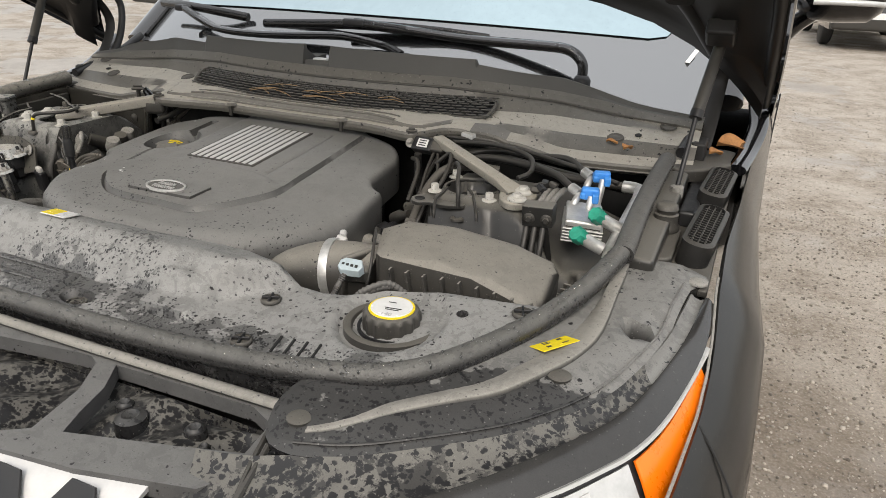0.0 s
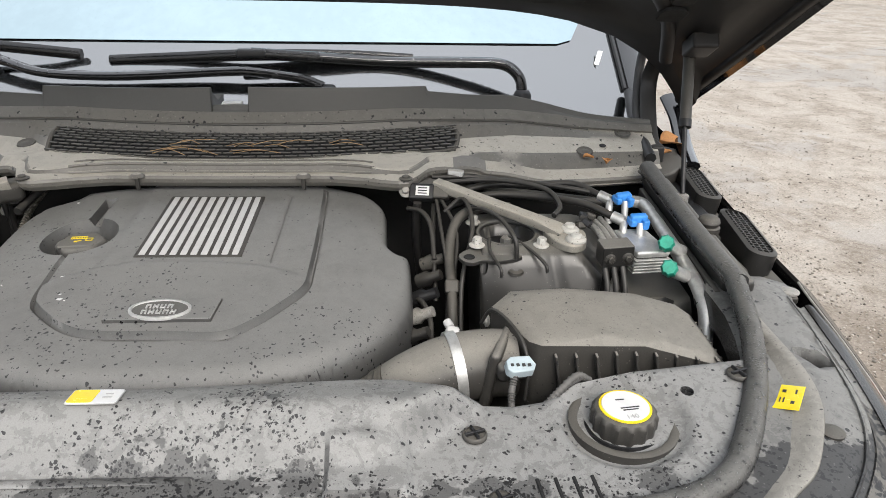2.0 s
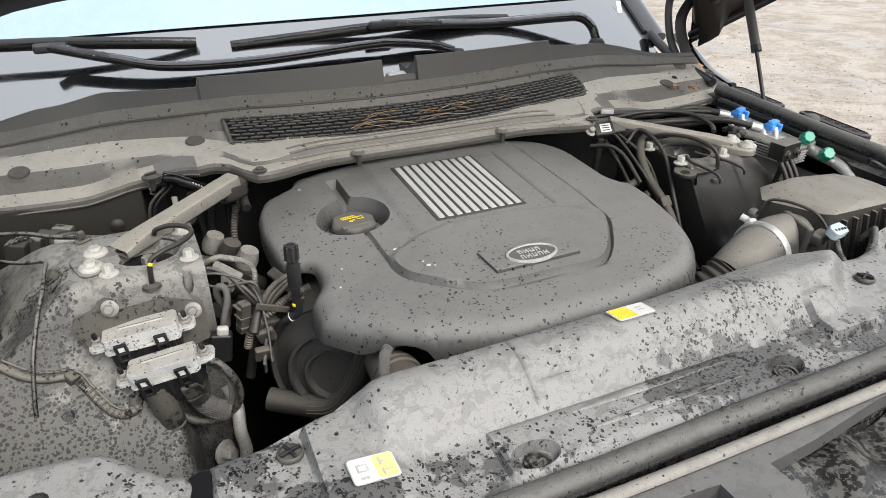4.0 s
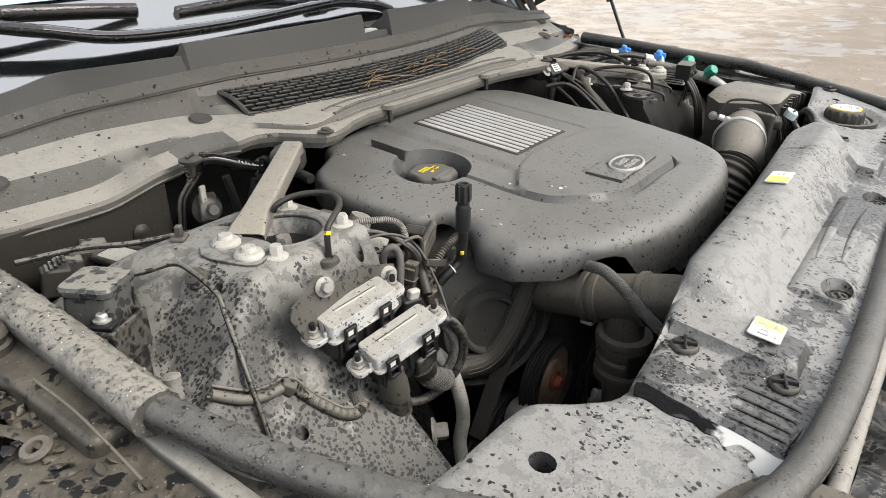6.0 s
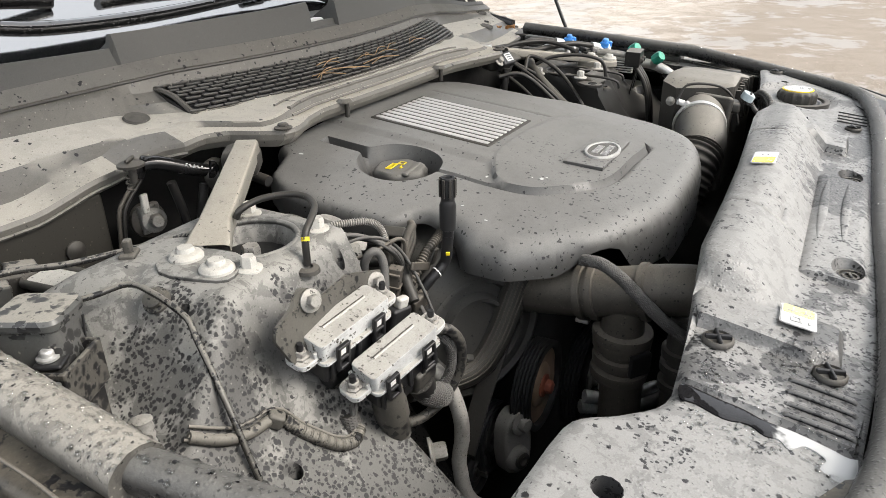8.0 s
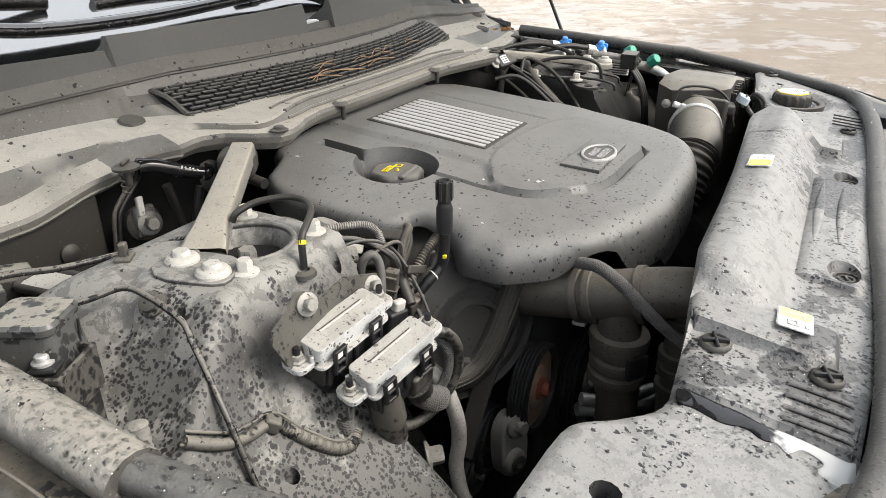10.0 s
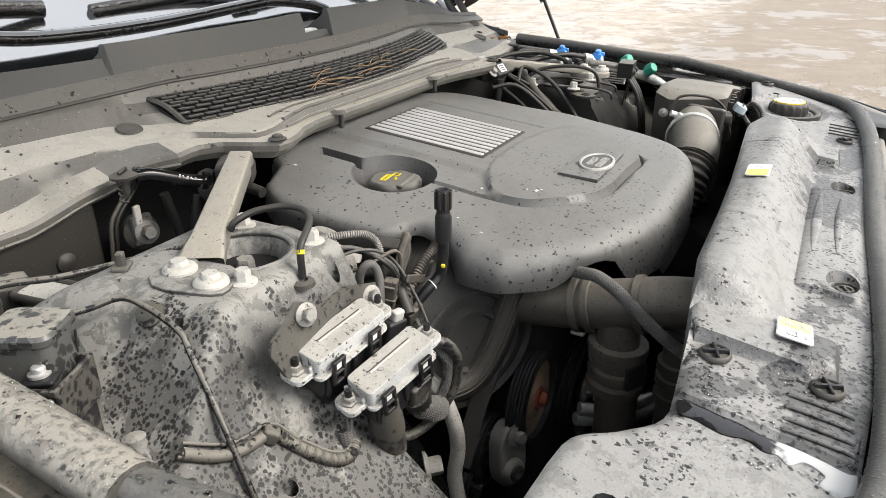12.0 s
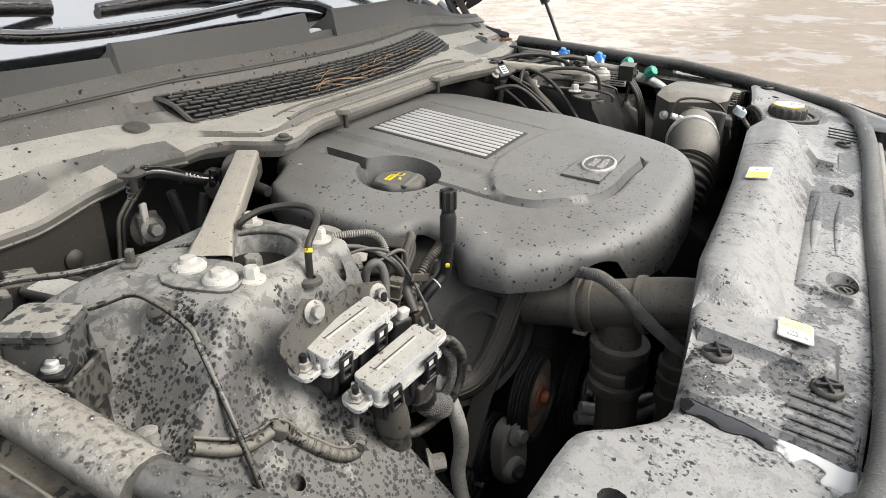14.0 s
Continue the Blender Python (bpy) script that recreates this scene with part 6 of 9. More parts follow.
# control units on the right-hand tower
def make_modules():
    outline = [(-0.519, 1.145), (-0.470, 1.128), (-0.468, 1.075), (-0.52, 1.06), (-0.602, 1.085), (-0.620, 1.103), (-0.632, 1.130), (-0.627, 1.140), (-0.602, 1.149), (-0.597, 1.157), (-0.588, 1.161), (-0.578, 1.157), (-0.573, 1.141)]
    bracket = part("module_bracket", prism([(x, z_ - 1.1) for x, z_ in outline], -0.002, 0.002, Matrix.Translation((0, 0.090, 1.1)) @ pose(0, 0, 0, 80), 0.0), PLATE_DARK, car, "dark spotted steel bracket behind the modules")
    for x, y, z in ((-0.583, 0.095, 1.147), (-0.484, 0.092, 1.120)):
        part("bracket_bolt", flange_bolt(0.0075, 0.010, aim((x, y - 0.002, z), (-0.25, -0.9, 0.25))), STEEL, bracket)
    for k, (x, y, z) in enumerate(((-0.553, 0.078, 1.114), (-0.535, 0.034, 1.084))):
        m = Matrix.Translation((x, y, z)) @ pose(0, 0, 0, 10, -7 - 6 * k, -8 - 6 * k)
        ln = 0.094 - 0.006 * k
        shell_ = bmesh.new()
        box((ln - 0.006, 0.034, 0.034), m @ pose(0, 0.002, -0.024), 0.003, shell_)
        for j in range(5):
            box((0.005, 0.004, 0.030), m @ pose(-0.036 + 0.018 * j, -0.0165, -0.026), 0.001, shell_)
        box((ln - 0.020, 0.030, 0.022), m @ pose(0.002, 0.003, -0.050), 0.003, shell_)
        body = part("control_module", shell_, BLACK, car, "control module with a white lid")
        lid = bmesh.new()
        prism(round_rect(0, 0.001, ln, 0.033, 0.005, 4), -0.012, 0.008, m, 0.002, lid)
        prism(round_rect(0, 0, ln + 0.003, 0.040, 0.007, 4), -0.014, -0.0105, m, 0.001, lid)
        part("module_lid", lid, WHITE, body, "dirty white plastic lid", 40)
        part("lid_rib", box((ln * 0.62, 0.0022, 0.0016), m @ pose(0.002, 0.003, 0.0085), 0.0006), PALE, body)
        part("lid_groove", box((ln * 0.62, 0.0012, 0.0008), m @ pose(0.002, 0.0052, 0.0082), 0), HOSE, body)
        for side_ in (-1, 1):
            ex = side_ * (ln / 2 + 0.0095)
            ear = bmesh.new()
            prism(round_rect(ex - side_ * 0.002, 0.003, 0.026, 0.027, 0.008, 4), -0.012, -0.006, m, 0.0015, ear)
            box((0.004, 0.003, 0.007), m @ pose(ex - side_ * 0.007, 0.0145, -0.003), 0.001, ear)
            box((0.004, 0.003, 0.007), m @ pose(ex - side_ * 0.007, -0.0085, -0.003), 0.001, ear)
            part("lid_ear", ear, WHITE, body, "white fixing ear")
            part("lid_bolt", lathe([(0, 0.0), (0.0085, 0.0), (0.0085, 0.002), (0.006, 0.003), (0.006, 0.0075), (0.005, 0.0085), (0, 0.0085)], m @ pose(ex, 0.003, -0.006), 6), STEEL, body)
            part("lid_stud", lathe([(0, 0.008), (0.0034, 0.008), (0.0034, 0.0150), (0.0026, 0.0165), (0, 0.0165)], m @ pose(ex, 0.003, -0.006), 10), BLACK, body)
        for cx in (-0.026, 0.024):
            clip = bmesh.new()
            for dx in (-0.0062, 0.0062):
                box((0.0036, 0.0045, 0.028), m @ pose(cx + dx, -0.0212, -0.013), 0.001, clip)
            for dz in (0.0, -0.014, -0.026):
                box((0.016, 0.0045, 0.0036), m @ pose(cx, -0.0212, dz), 0.001, clip)
            part("module_clip", clip, BLACK, body, "black clip")
            part("clip_window", box((0.0080, 0.003, 0.0085), m @ pose(cx, -0.0200, -0.0070), 0.0008), LABEL_WHITE, body)
    # multi-way plugs hanging under the lower module
    m = Matrix.Translation((-0.535, 0.034, 1.084)) @ pose(0, 0, 0, 10, -13, -14)
    drum = part("module_plug", lathe([(0, -0.098), (0.012, -0.098), (0.0155, -0.094), (0.0160, -0.070), (0.0175, -0.069), (0.0175, -0.050), (0.016, -0.048), (0.016, -0.030), (0, -0.030)], m @ pose(-0.024, -0.004, 0, -6), 22), SPOTTED, car, "spotted black round plug under the module")
    part("plug_latch", box((0.012, 0.004, 0.026), m @ pose(-0.026, -0.0215, -0.062, -6), 0.0015), SPOTTED, drum)
    part("plug_collar", lathe([(0.0135, -0.101), (0.0150, -0.099), (0.0150, -0.096), (0.0135, -0.094)], m @ pose(-0.024, -0.004, 0, -6), 22), BRAID, drum, "grey collar of the plug")
    part("module_plug", box((0.030, 0.024, 0.034), m @ pose(0.022, -0.006, -0.052, 8), 0.004), SPOTTED, car, "spotted black square plug")
    fan = [m @ Vector(q) for q in ((0.020, -0.008, -0.062), (0.024, -0.012, -0.078), (0.034, -0.016, -0.092), (0.046, -0.014, -0.104))]
    loom = part("loom", tube(fan, 0.0150, 14, 8, swell=lambda u: 1.05 - 0.45 * u), WIRE, car, "broad braided wiring loom")
    part("loom_braid", braid(fan, 0.0132, 10, 16, 0.05, 0.0010), BRAID, loom)["kind"] = "stuff"
    # looms that swing round below
    looms = [([(0.050, -0.004, -0.012), (0.066, -0.010, -0.020), (0.076, -0.016, -0.045), (0.074, -0.018, -0.075), (0.060, -0.018, -0.098), (0.040, -0.016, -0.112), (0.016, -0.012, -0.116), (-0.004, -0.008, -0.108), (-0.014, -0.004, -0.096)], 0.0056, SPOTTED),
             ([(0.048, 0.002, -0.016), (0.062, -0.004, -0.030), (0.068, -0.010, -0.056), (0.062, -0.012, -0.082), (0.046, -0.010, -0.100)], 0.0045, WIRE),
             ([(-0.060, 0.010, -0.050), (-0.066, 0.000, -0.066), (-0.068, -0.004, -0.084), (-0.078, -0.002, -0.098), (-0.092, 0.004, -0.098)], 0.0085, WIRE)]
    for line, r_, mat_ in looms:
        pts = [m @ Vector(q) for q in line]
        ob = part("loom", tube(pts, r_, 10, 8), mat_, car, "black wiring loom swinging below the modules")
        if mat_ is WIRE:
            part("loom_braid", braid(pts, r_ + 0.0002, 8, 8, 0.022, 0.0009), BRAID, ob)["kind"] = "stuff"
    rnd = random.Random(8)
    thin = []
    for k in range(12):
        j = lambda r=0.004: rnd.uniform(-r, r)
        thin.append([m @ Vector((x + j(), y + j(), z + j(0.006))) for x, y, z in ((-0.052, 0.012, -0.044), (-0.066, 0.000, -0.060), (-0.070, -0.006, -0.080), (-0.082, -0.002, -0.096), (-0.100, 0.006, -0.098))])
    wiring(car, thin, 0.0016, BRAID, "wire", "dusty frayed wires below the modules")
    part("white_plug", box((0.016, 0.010, 0.016), Matrix.Translation((-0.452, 0.080, 1.082)) @ pose(0, 0, 0, 10, 8, -10), 0.003), PALE, car, "white plug beside the modules")
    part("plug_body", box((0.030, 0.016, 0.05), Matrix.Translation((-0.457, 0.086, 1.055)) @ pose(0, 0, 0, 10, 8, -10), 0.004), BLACK, car)
    way = [(-0.725, 0.108), (-0.708, 0.099), (-0.690, 0.094), (-0.672, 0.092), (-0.655, 0.092), (-0.640, 0.088), (-0.630, 0.078), (-0.620, 0.066), (-0.608, 0.054), (-0.592, 0.048), (-0.576, 0.052)]
    rnd = random.Random(6)
    strands = []
    for k in range(8):
        dx, dy = rnd.uniform(-0.004, 0.004), rnd.uniform(-0.005, 0.005)
        strands.append([(x + dx + rnd.uniform(-0.002, 0.002), y + dy, tower_top(x + dx, y + dy) + 0.003 + 0.0007 * k) for x, y in way])
    wiring(car, strands, 0.0016, LOOM_DUST, "wire", "dusty wire along the inner wing")
    core = [(x, y, tower_top(x, y) + 0.0055) for x, y in way]
    wiring(car, [core[:5]], 0.0052, LOOM_DUST, "loom", "dust-caked wiring loom on the inner wing")
    wiring(car, [core[5:]], 0.0060, LOOM_DUST, "loom", "", ripple(34, 0.10))
    part("loom_clip", box((0.014, 0.016, 0.014), Matrix.Translation((-0.648, 0.090, tower_top(-0.648, 0.090) + 0.007)) @ pose(0, 0, 0, 30, 0, 40), 0.003), PLATE_DARK, car)
    # white drain pipe and its elbow
    part("coolant_pipe", tube([(-0.462, 0.040, 1.020), (-0.455, 0.022, 0.998), (-0.457, 0.006, 0.965), (-0.454, 0.004, 0.93), (-0.460, 0.004, 0.89), (-0.465, -0.02, 0.85), (-0.44, -0.09, 0.855), (-0.40, -0.13, 0.86)], 0.0088, 14, 8), STEEL, car, "pale dusty metal coolant pipe")
    part("pipe_bolt", flange_bolt(0.012, 0.02, aim((-0.482, 0.031, 0.916), (0.6, -0.75, 0.1))), STEEL, car)
    # stud and bent rods
    stud = [(0.0075 + 0.0012 * (i % 2), 0.0035 * i) for i in range(12)]
    part("stud", lathe([(0, 0)] + stud + [(0, 0.043)], Matrix.Translation((-0.757, 0.115, 1.085)) @ pose(0, 0, 0, -6, 4), 16), STEEL, tower_right, "threaded steel stud")
    q = Vector((-0.612, 0.296, 1.157))
    part("shoulder_clip", box((0.022, 0.016, 0.006), Matrix.Translation(q + Vector((0, 0, 0.004))) @ pose(0, 0, 0, 0, 0, 35), 0.002), PLATE_DARK, tower_right, "dusty clip on the tower's shoulder")
    part("shoulder_clip", box((0.010, 0.008, 0.016), Matrix.Translation(q + Vector((0, 0, 0.012))) @ pose(0, 0, 0, 0, 0, 35), 0.002), PLATE_DARK, tower_right)
    eye = (-0.652, 0.212)
    part("rod_holder", lathe([(0, 0), (0.013, 0), (0.013, 0.003), (0.010, 0.004), (0.010, 0.009), (0.006, 0.010), (0, 0.009)], aim((*eye, splashed_top(*eye) - 0.001), (-0.6, -0.1, 0.8)), 16), PLATE_DARK, tower_right, "dusty round holder of the rod")
    rod = [(-0.735, 0.285, 1.160), (-0.690, 0.256, 1.160), (-0.660, 0.238, 1.164), (-0.660, 0.205, 1.163), (-0.662, 0.178, 1.157), (-0.664, 0.160, 1.150), (-0.670, 0.146, 1.138), (-0.678, 0.124, 1.116), (-0.686, 0.101, 1.089), (-0.692, 0.080, 1.054), (-0.695, 0.066, 1.028)]
    part("bent_rod", tube(rod, 0.0030, 8, 6), ROD, tower_right, "thin bent black rod over the inner wing")
    part("long_rod", tube([(-0.76, 0.375, 1.166), (-0.695, 0.360, 1.163), (-0.653, 0.340, 1.157), (-0.599, 0.320, 1.154), (-0.559, 0.290, 1.158), (-0.545, 0.272, 1.165), (-0.525, 0.268, 1.166)], 0.0036, 8, 6), ROD, car, "long thin black pipe")


make_modules()


# battery and fuse box beside the right-hand tower
def make_boxes():
    m = Matrix.Translation((-0.748, 0.230, 1.188)) @ pose(0, 0, 0, 0, 0, 28)
    # deep lid with slanted walls and a rolled upper edge
    rows = []
    for h_, g in ((-0.050, 0.0050), (-0.047, 0.0052), (-0.012, 0.0), (-0.0095, 0.0030), (-0.004, 0.0036), (-0.0008, 0.0012), (0.0, -0.004)):
        rows.append([m @ Vector((x, y, h_)) for x, y in round_rect(0, 0, 0.044 + 2 * g, 0.050 + 2 * g, 0.007 + max(0, g), 4)])
    lid = loft(rows, 0, True)
    lid.verts.ensure_lookup_table()
    lid.faces.new([lid.verts[len(lid.verts) - len(rows[0]) + k] for k in range(len(rows[0]))])
    body = part("fuse_box_lid", lid, FUSE, car, "dark grey plastic box lid spotted with rain", 40)
    part("lid_slot", box((0.0026, 0.0016, 0.030), m @ pose(0.010, -0.0285, -0.028, 6), 0.0006), BLACK, body)
    part("slot_tip", box((0.005, 0.0016, 0.007), m @ pose(0.011, -0.0305, -0.043, 6), 0.001), PALE, body, "pale end of the lid's slot")
    m2 = Matrix.Translation((-0.763, 0.215, 1.156)) @ pose(0, 0, 0, 0, 0, 25)
    tray = bmesh.new()
    box((0.046, 0.066, 0.080), m2 @ pose(0, 0, -0.058), 0.003, tray)
    for sx, sy, w, d in ((0, -0.034, 0.054, 0.004), (0, 0.034, 0.054, 0.004), (-0.025, 0, 0.004, 0.07), (0.025, 0, 0.004, 0.07)):
        box((w, d, 0.040), m2 @ pose(sx, sy, -0.019), 0.0015, tray)
    holder = part("battery_tray", tray, SPOTTED, car, "open dark grey plastic tray")
    part("tray_pad", box((0.022, 0.022, 0.005), m2 @ pose(-0.004, -0.012, -0.003, 0, 0, 10), 0.002), BLACK, holder)
    part("tray_bolt", lathe([(0, 0.008), (0.004, 0.008), (0.0055, 0.0065), (0.0055, 0.003), (0.0085, 0.002), (0.0085, 0.0)], m2 @ pose(-0.004, -0.010, 0.0), 20), ALU, holder, "bright domed nut")
    part("tray_lug", lathe([(0, 0), (0.005, 0), (0.004, 0.004), (0, 0.005)], m2 @ aim((0.027, -0.010, -0.010), (1, 0, 0)), 12), PALE, holder)
    # dusty mounting plate with a raised dark rim
    m3 = Matrix.Translation((-0.638, 0.358, 1.121)) @ pose(0, 0, 0, 0, 0, 8)
    pad = part("mount_plate", prism(round_rect(0, 0, 0.040, 0.110, 0.014, 5), 0, 0.006, m3, 0.001), PALE, car, "dusty pale mounting plate with a dark rim")
    part("plate_rim", tube([m3 @ Vector((x, y, 0.005)) for x, y in round_rect(0, 0, 0.041, 0.111, 0.014, 5)], 0.0035, 8, 2, True, flat=1.6), HOSE, pad, "raised dark rim")
    part("mount_bolt", lathe([(0, 0), (0.0165, 0), (0.0165, 0.003), (0.012, 0.006), (0.008, 0.0065)], m3 @ pose(0, -0.036, 0.006), 24), PALE, pad)
    part("mount_bolt", lathe([(0, 0.006), (0.0085, 0.006), (0.0085, 0.010), (0.007, 0.012), (0, 0.012)], m3 @ pose(0, -0.036, 0.006), 6), PALE, pad)
    for k in range(4):
        part("relay", box((0.032, 0.022, 0.034), Matrix.Translation((-0.715 + 0.022 * k, 0.398 + 0.012 * k, 1.118)) @ pose(0, 0, 0, 0, 8, -20), 0.003), FUSE if k % 2 else HOSE, car, "" if k else "dusty black relay")
    for k in range(5):
        part("relay_rib", box((0.004, 0.024, 0.003), Matrix.Translation((-0.722 + 0.0065 * k, 0.398 + 0.003 * k, 1.137)) @ pose(0, 0, 0, 0, 8, -20), 0.0008), FUSE, car)
    # plate and pipes under the cowl
    part("side_plate", box((0.30, 0.012, 0.16), Matrix.Translation((-0.665, 0.47, 1.085)), 0.004), PLATE_SPOT, car, "black speckled sound-deadening plate")
    part("plate_stud", lathe([(0, 0), (0.012, 0), (0.012, 0.003), (0.006, 0.006), (0, 0.006)], aim((-0.566, 0.463, 1.109), (0, -1, 0)), 16), HOSE, car)
    part("cowl_knob", lathe([(0, -0.02), (0.005, -0.02), (0.005, 0.0), (0.016, 0.0), (0.016, 0.003), (0.010, 0.006), (0, 0.0065)], Matrix.Translation((-0.497, 0.424, 1.199)), 16), HOSE, car, "black cowl fixing knob")
    part("cowl_knob_bar", box((0.022, 0.005, 0.005), Matrix.Translation((-0.497, 0.424, 1.2075)) @ pose(0, 0, 0, 0, 0, 30), 0.002), HOSE, car)
    hose = part("vacuum_hose", tube([(-0.476, 0.430, 1.194), (-0.462, 0.424, 1.193), (-0.445, 0.417, 1.186), (-0.4276, 0.410, 1.178), (-0.412, 0.402, 1.172), (-0.398, 0.394, 1.168)], 0.0088, 14, 6), WET_HOSE, car, "short glossy black rubber hose")
    for k in range(5):
        part("hose_mark", box((0.0022, 0.0012, 0.0045), Matrix.Translation((-0.434 + 0.0042 * k, 0.4035 - 0.0018 * k, 1.1855 - 0.0020 * k)) @ pose(0, 0, 0, 25, 20 * (-1) ** k, -23), 0.0004), LABEL_WHITE, hose)
    part("hose_mark", box((0.006, 0.002, 0.005), Matrix.Translation((-0.4035, 0.3875, 1.1735)) @ pose(0, 0, 0, 30, 0, -20), 0.001), YELLOW, hose)
    part("hose_cuff", lathe([(0.008, -0.006), (0.0125, -0.005), (0.0135, 0.0), (0.0125, 0.005), (0.008, 0.006)], aim((-0.402, 0.396, 1.169), (0.75, -0.4, -0.3)), 20), WET_HOSE, hose)
    part("hose_clip", box((0.012, 0.010, 0.030), Matrix.Translation((-0.476, 0.432, 1.190)) @ pose(0, 0, 0, 20, 18), 0.003), WET_HOSE, hose, "black clip on the cowl's edge")
    part("hose_valve", lathe([(0, 0), (0.020, 0), (0.022, 0.008), (0.017, 0.020), (0, 0.022)], aim((-0.395, 0.405, 1.160), (0.3, -0.8, 0.2)), 18), HOSE, car)
    spring = [(-0.499 + 0.0045 * math.cos(k * 1.05), 0.428 + 0.0045 * math.sin(k * 1.05), 1.196 - 0.0012 * k) for k in range(24)]
    part("knob_spring", tube(spring, 0.0014, 6, 2), HOSE, car)
    wiring(car, [[(-0.440, 0.430, 1.16), (-0.43, 0.428, 1.11), (-0.425, 0.425, 1.03)], [(-0.405, 0.41, 1.15), (-0.415, 0.415, 1.10), (-0.41, 0.42, 1.03)], [(-0.37, 0.40, 1.17), (-0.382, 0.41, 1.13), (-0.38, 0.42, 1.05)]], 0.006, WIRE)
    edge_ = [(-0.474, 0.449, 1.175), (-0.4783, 0.449, 1.1694), (-0.4968, 0.449, 1.1535), (-0.5087, 0.449, 1.1371), (-0.5146, 0.449, 1.102), (-0.523, 0.449, 1.055)]
    part("plate_edge", tube(edge_, 0.0026, 8, 6), PIPE, car, "pale rubber edging on the bulkhead plate")
    part("plate_edge", tube([(x + 0.008, y + 0.002, z - 0.004) for x, y, z in edge_], 0.0026, 8, 6), WIRE, car)
    part("bulkhead_clip", box((0.010, 0.006, 0.026), Matrix.Translation((-0.466, 0.455, 1.135)), 0.002), PALE, car)
    part("bulkhead_boss", lathe([(0, 0), (0.024, 0), (0.024, 0.008), (0.018, 0.012), (0, 0.012)], aim((-0.446, 0.485, 1.100), (-0.2, -1, 0.2)), 20), PIPE, car)
    part("bulkhead_lug", box((0.03, 0.012, 0.04), Matrix.Translation((-0.448, 0.475, 1.105)), 0.004), STEEL, car)
    part("bulkhead_nut", flange_bolt(0.011, 0.016, aim((-0.448, 0.467, 1.103), (-0.3, -1, 0.2))), STEEL, car)


make_boxes()


# pulleys, belt and hoses at the engine's front
def make_drive():
    # casing with its raised arcs
    m = aim((-0.25, 0.145, 0.965), (-0.55, -0.83, 0.1))
    case = part("timing_case", lathe([(0, 0.102), (0.036, 0.101), (0.040, 0.110), (0.044, 0.110), (0.049, 0.097), (0.062, 0.095), (0.066, 0.107), (0.071, 0.106), (0.077, 0.090), (0.100, 0.080), (0.104, 0.088), (0.109, 0.085), (0.113, 0.068), (0.124, 0.04), (0.128, 0.0), (0.128, -0.14), (0, -0.14)], m, 56), CASE, car, "rounded black plastic timing cover")
    part("case_lug", box((0.024, 0.014, 0.016), m @ pose(0.020, -0.066, 0.096, 0, 0, 10), 0.003), CASE, case)
    def pulley(at, r, wide, grooves, face, hub, name, label):
        mm = aim(at, (0, -1, 0.02))
        prof = [(0, -wide / 2), (r * 0.95, -wide / 2)]
        for g in range(grooves * 2 + 1):
            prof.append((r * (1.0 if g % 2 == 0 else 0.955), -wide / 2 + wide * (g + 0.5) / (grooves * 2 + 1)))
        prof += [(r * 0.95, wide / 2), (r * 0.86, wide / 2)]
        ob = part(name, lathe(prof + [(r * 0.84, wide * 0.2)], mm, 48), TYRE, car, label, 30)
        part("pulley_face", lathe([(r * 0.84, wide * 0.22), (r * 0.5, wide * 0.16), (r * 0.45, wide * 0.3), (r * 0.25, wide * 0.34), (0, wide * 0.34)], mm, 36), face, ob)
        part("pulley_hub", flange_bolt(r * 0.17, 0.014, mm @ pose(0, 0, wide * 0.33)), hub, ob)
    pulley((-0.232, 0.000, 0.862), 0.066, 0.028, 5, TAN, RED, "belt_pulley", "grooved black pulley with a rusty face")
    pulley((-0.285, 0.052, 0.790), 0.052, 0.034, 5, HOSE, HOSE, "idler_pulley", "grooved black idler pulley")
    pulley((-0.325, 0.055, 0.755), 0.032, 0.03, 3, HOSE, HOSE, "small_pulley", "small black pulley")
    pulley((-0.08, -0.02, 0.79), 0.085, 0.04, 6, HOSE, STEEL, "crank_pulley", "dark crank pulley")
    arm = prism(curve2([(-0.022, -0.055), (0.018, -0.062), (0.030, -0.02), (0.026, 0.03), (0.004, 0.052), (-0.022, 0.036), (-0.03, -0.01)], 4), -0.012, 0.012, aim((-0.290, 0.010, 0.806), (-0.35, -0.93, 0.1)) @ Matrix.Diagonal((0.85, 0.85, 1, 1)), 0.005)
    tens = part("belt_tensioner", arm, CAST, car, "cast aluminium belt tensioner")
    part("tensioner_bolt", flange_bolt(0.012, 0.014, aim((-0.294, -0.002, 0.838), (-0.35, -0.93, 0.1))), CAST, tens)
    part("tensioner_cap", lathe([(0, 0.010), (0.014, 0.010), (0.018, 0.007), (0.019, 0.0)], aim((-0.300, 0.0, 0.782), (-0.35, -0.93, 0.1)), 24), CAST, tens)
    part("tensioner_eye", lathe([(0, 0), (0.012, 0), (0.012, 0.003), (0.007, 0.004), (0, -0.002)], aim((-0.304, -0.010, 0.783), (-0.35, -0.93, 0.1)), 20), HOSE, tens)
    belt = [(-0.345, 0.055, 0.80), (-0.31, 0.05, 0.87), (-0.28, 0.04, 0.94), (-0.26, 0.035, 1.00)]
    part("drive_belt", loft([[Vector(q) + Vector((0.0, d, 0)) for d in (-0.013, 0.013)] for q in smooth_line(belt, 5)], 0.004), HOSE, car, "black ribbed drive belt")
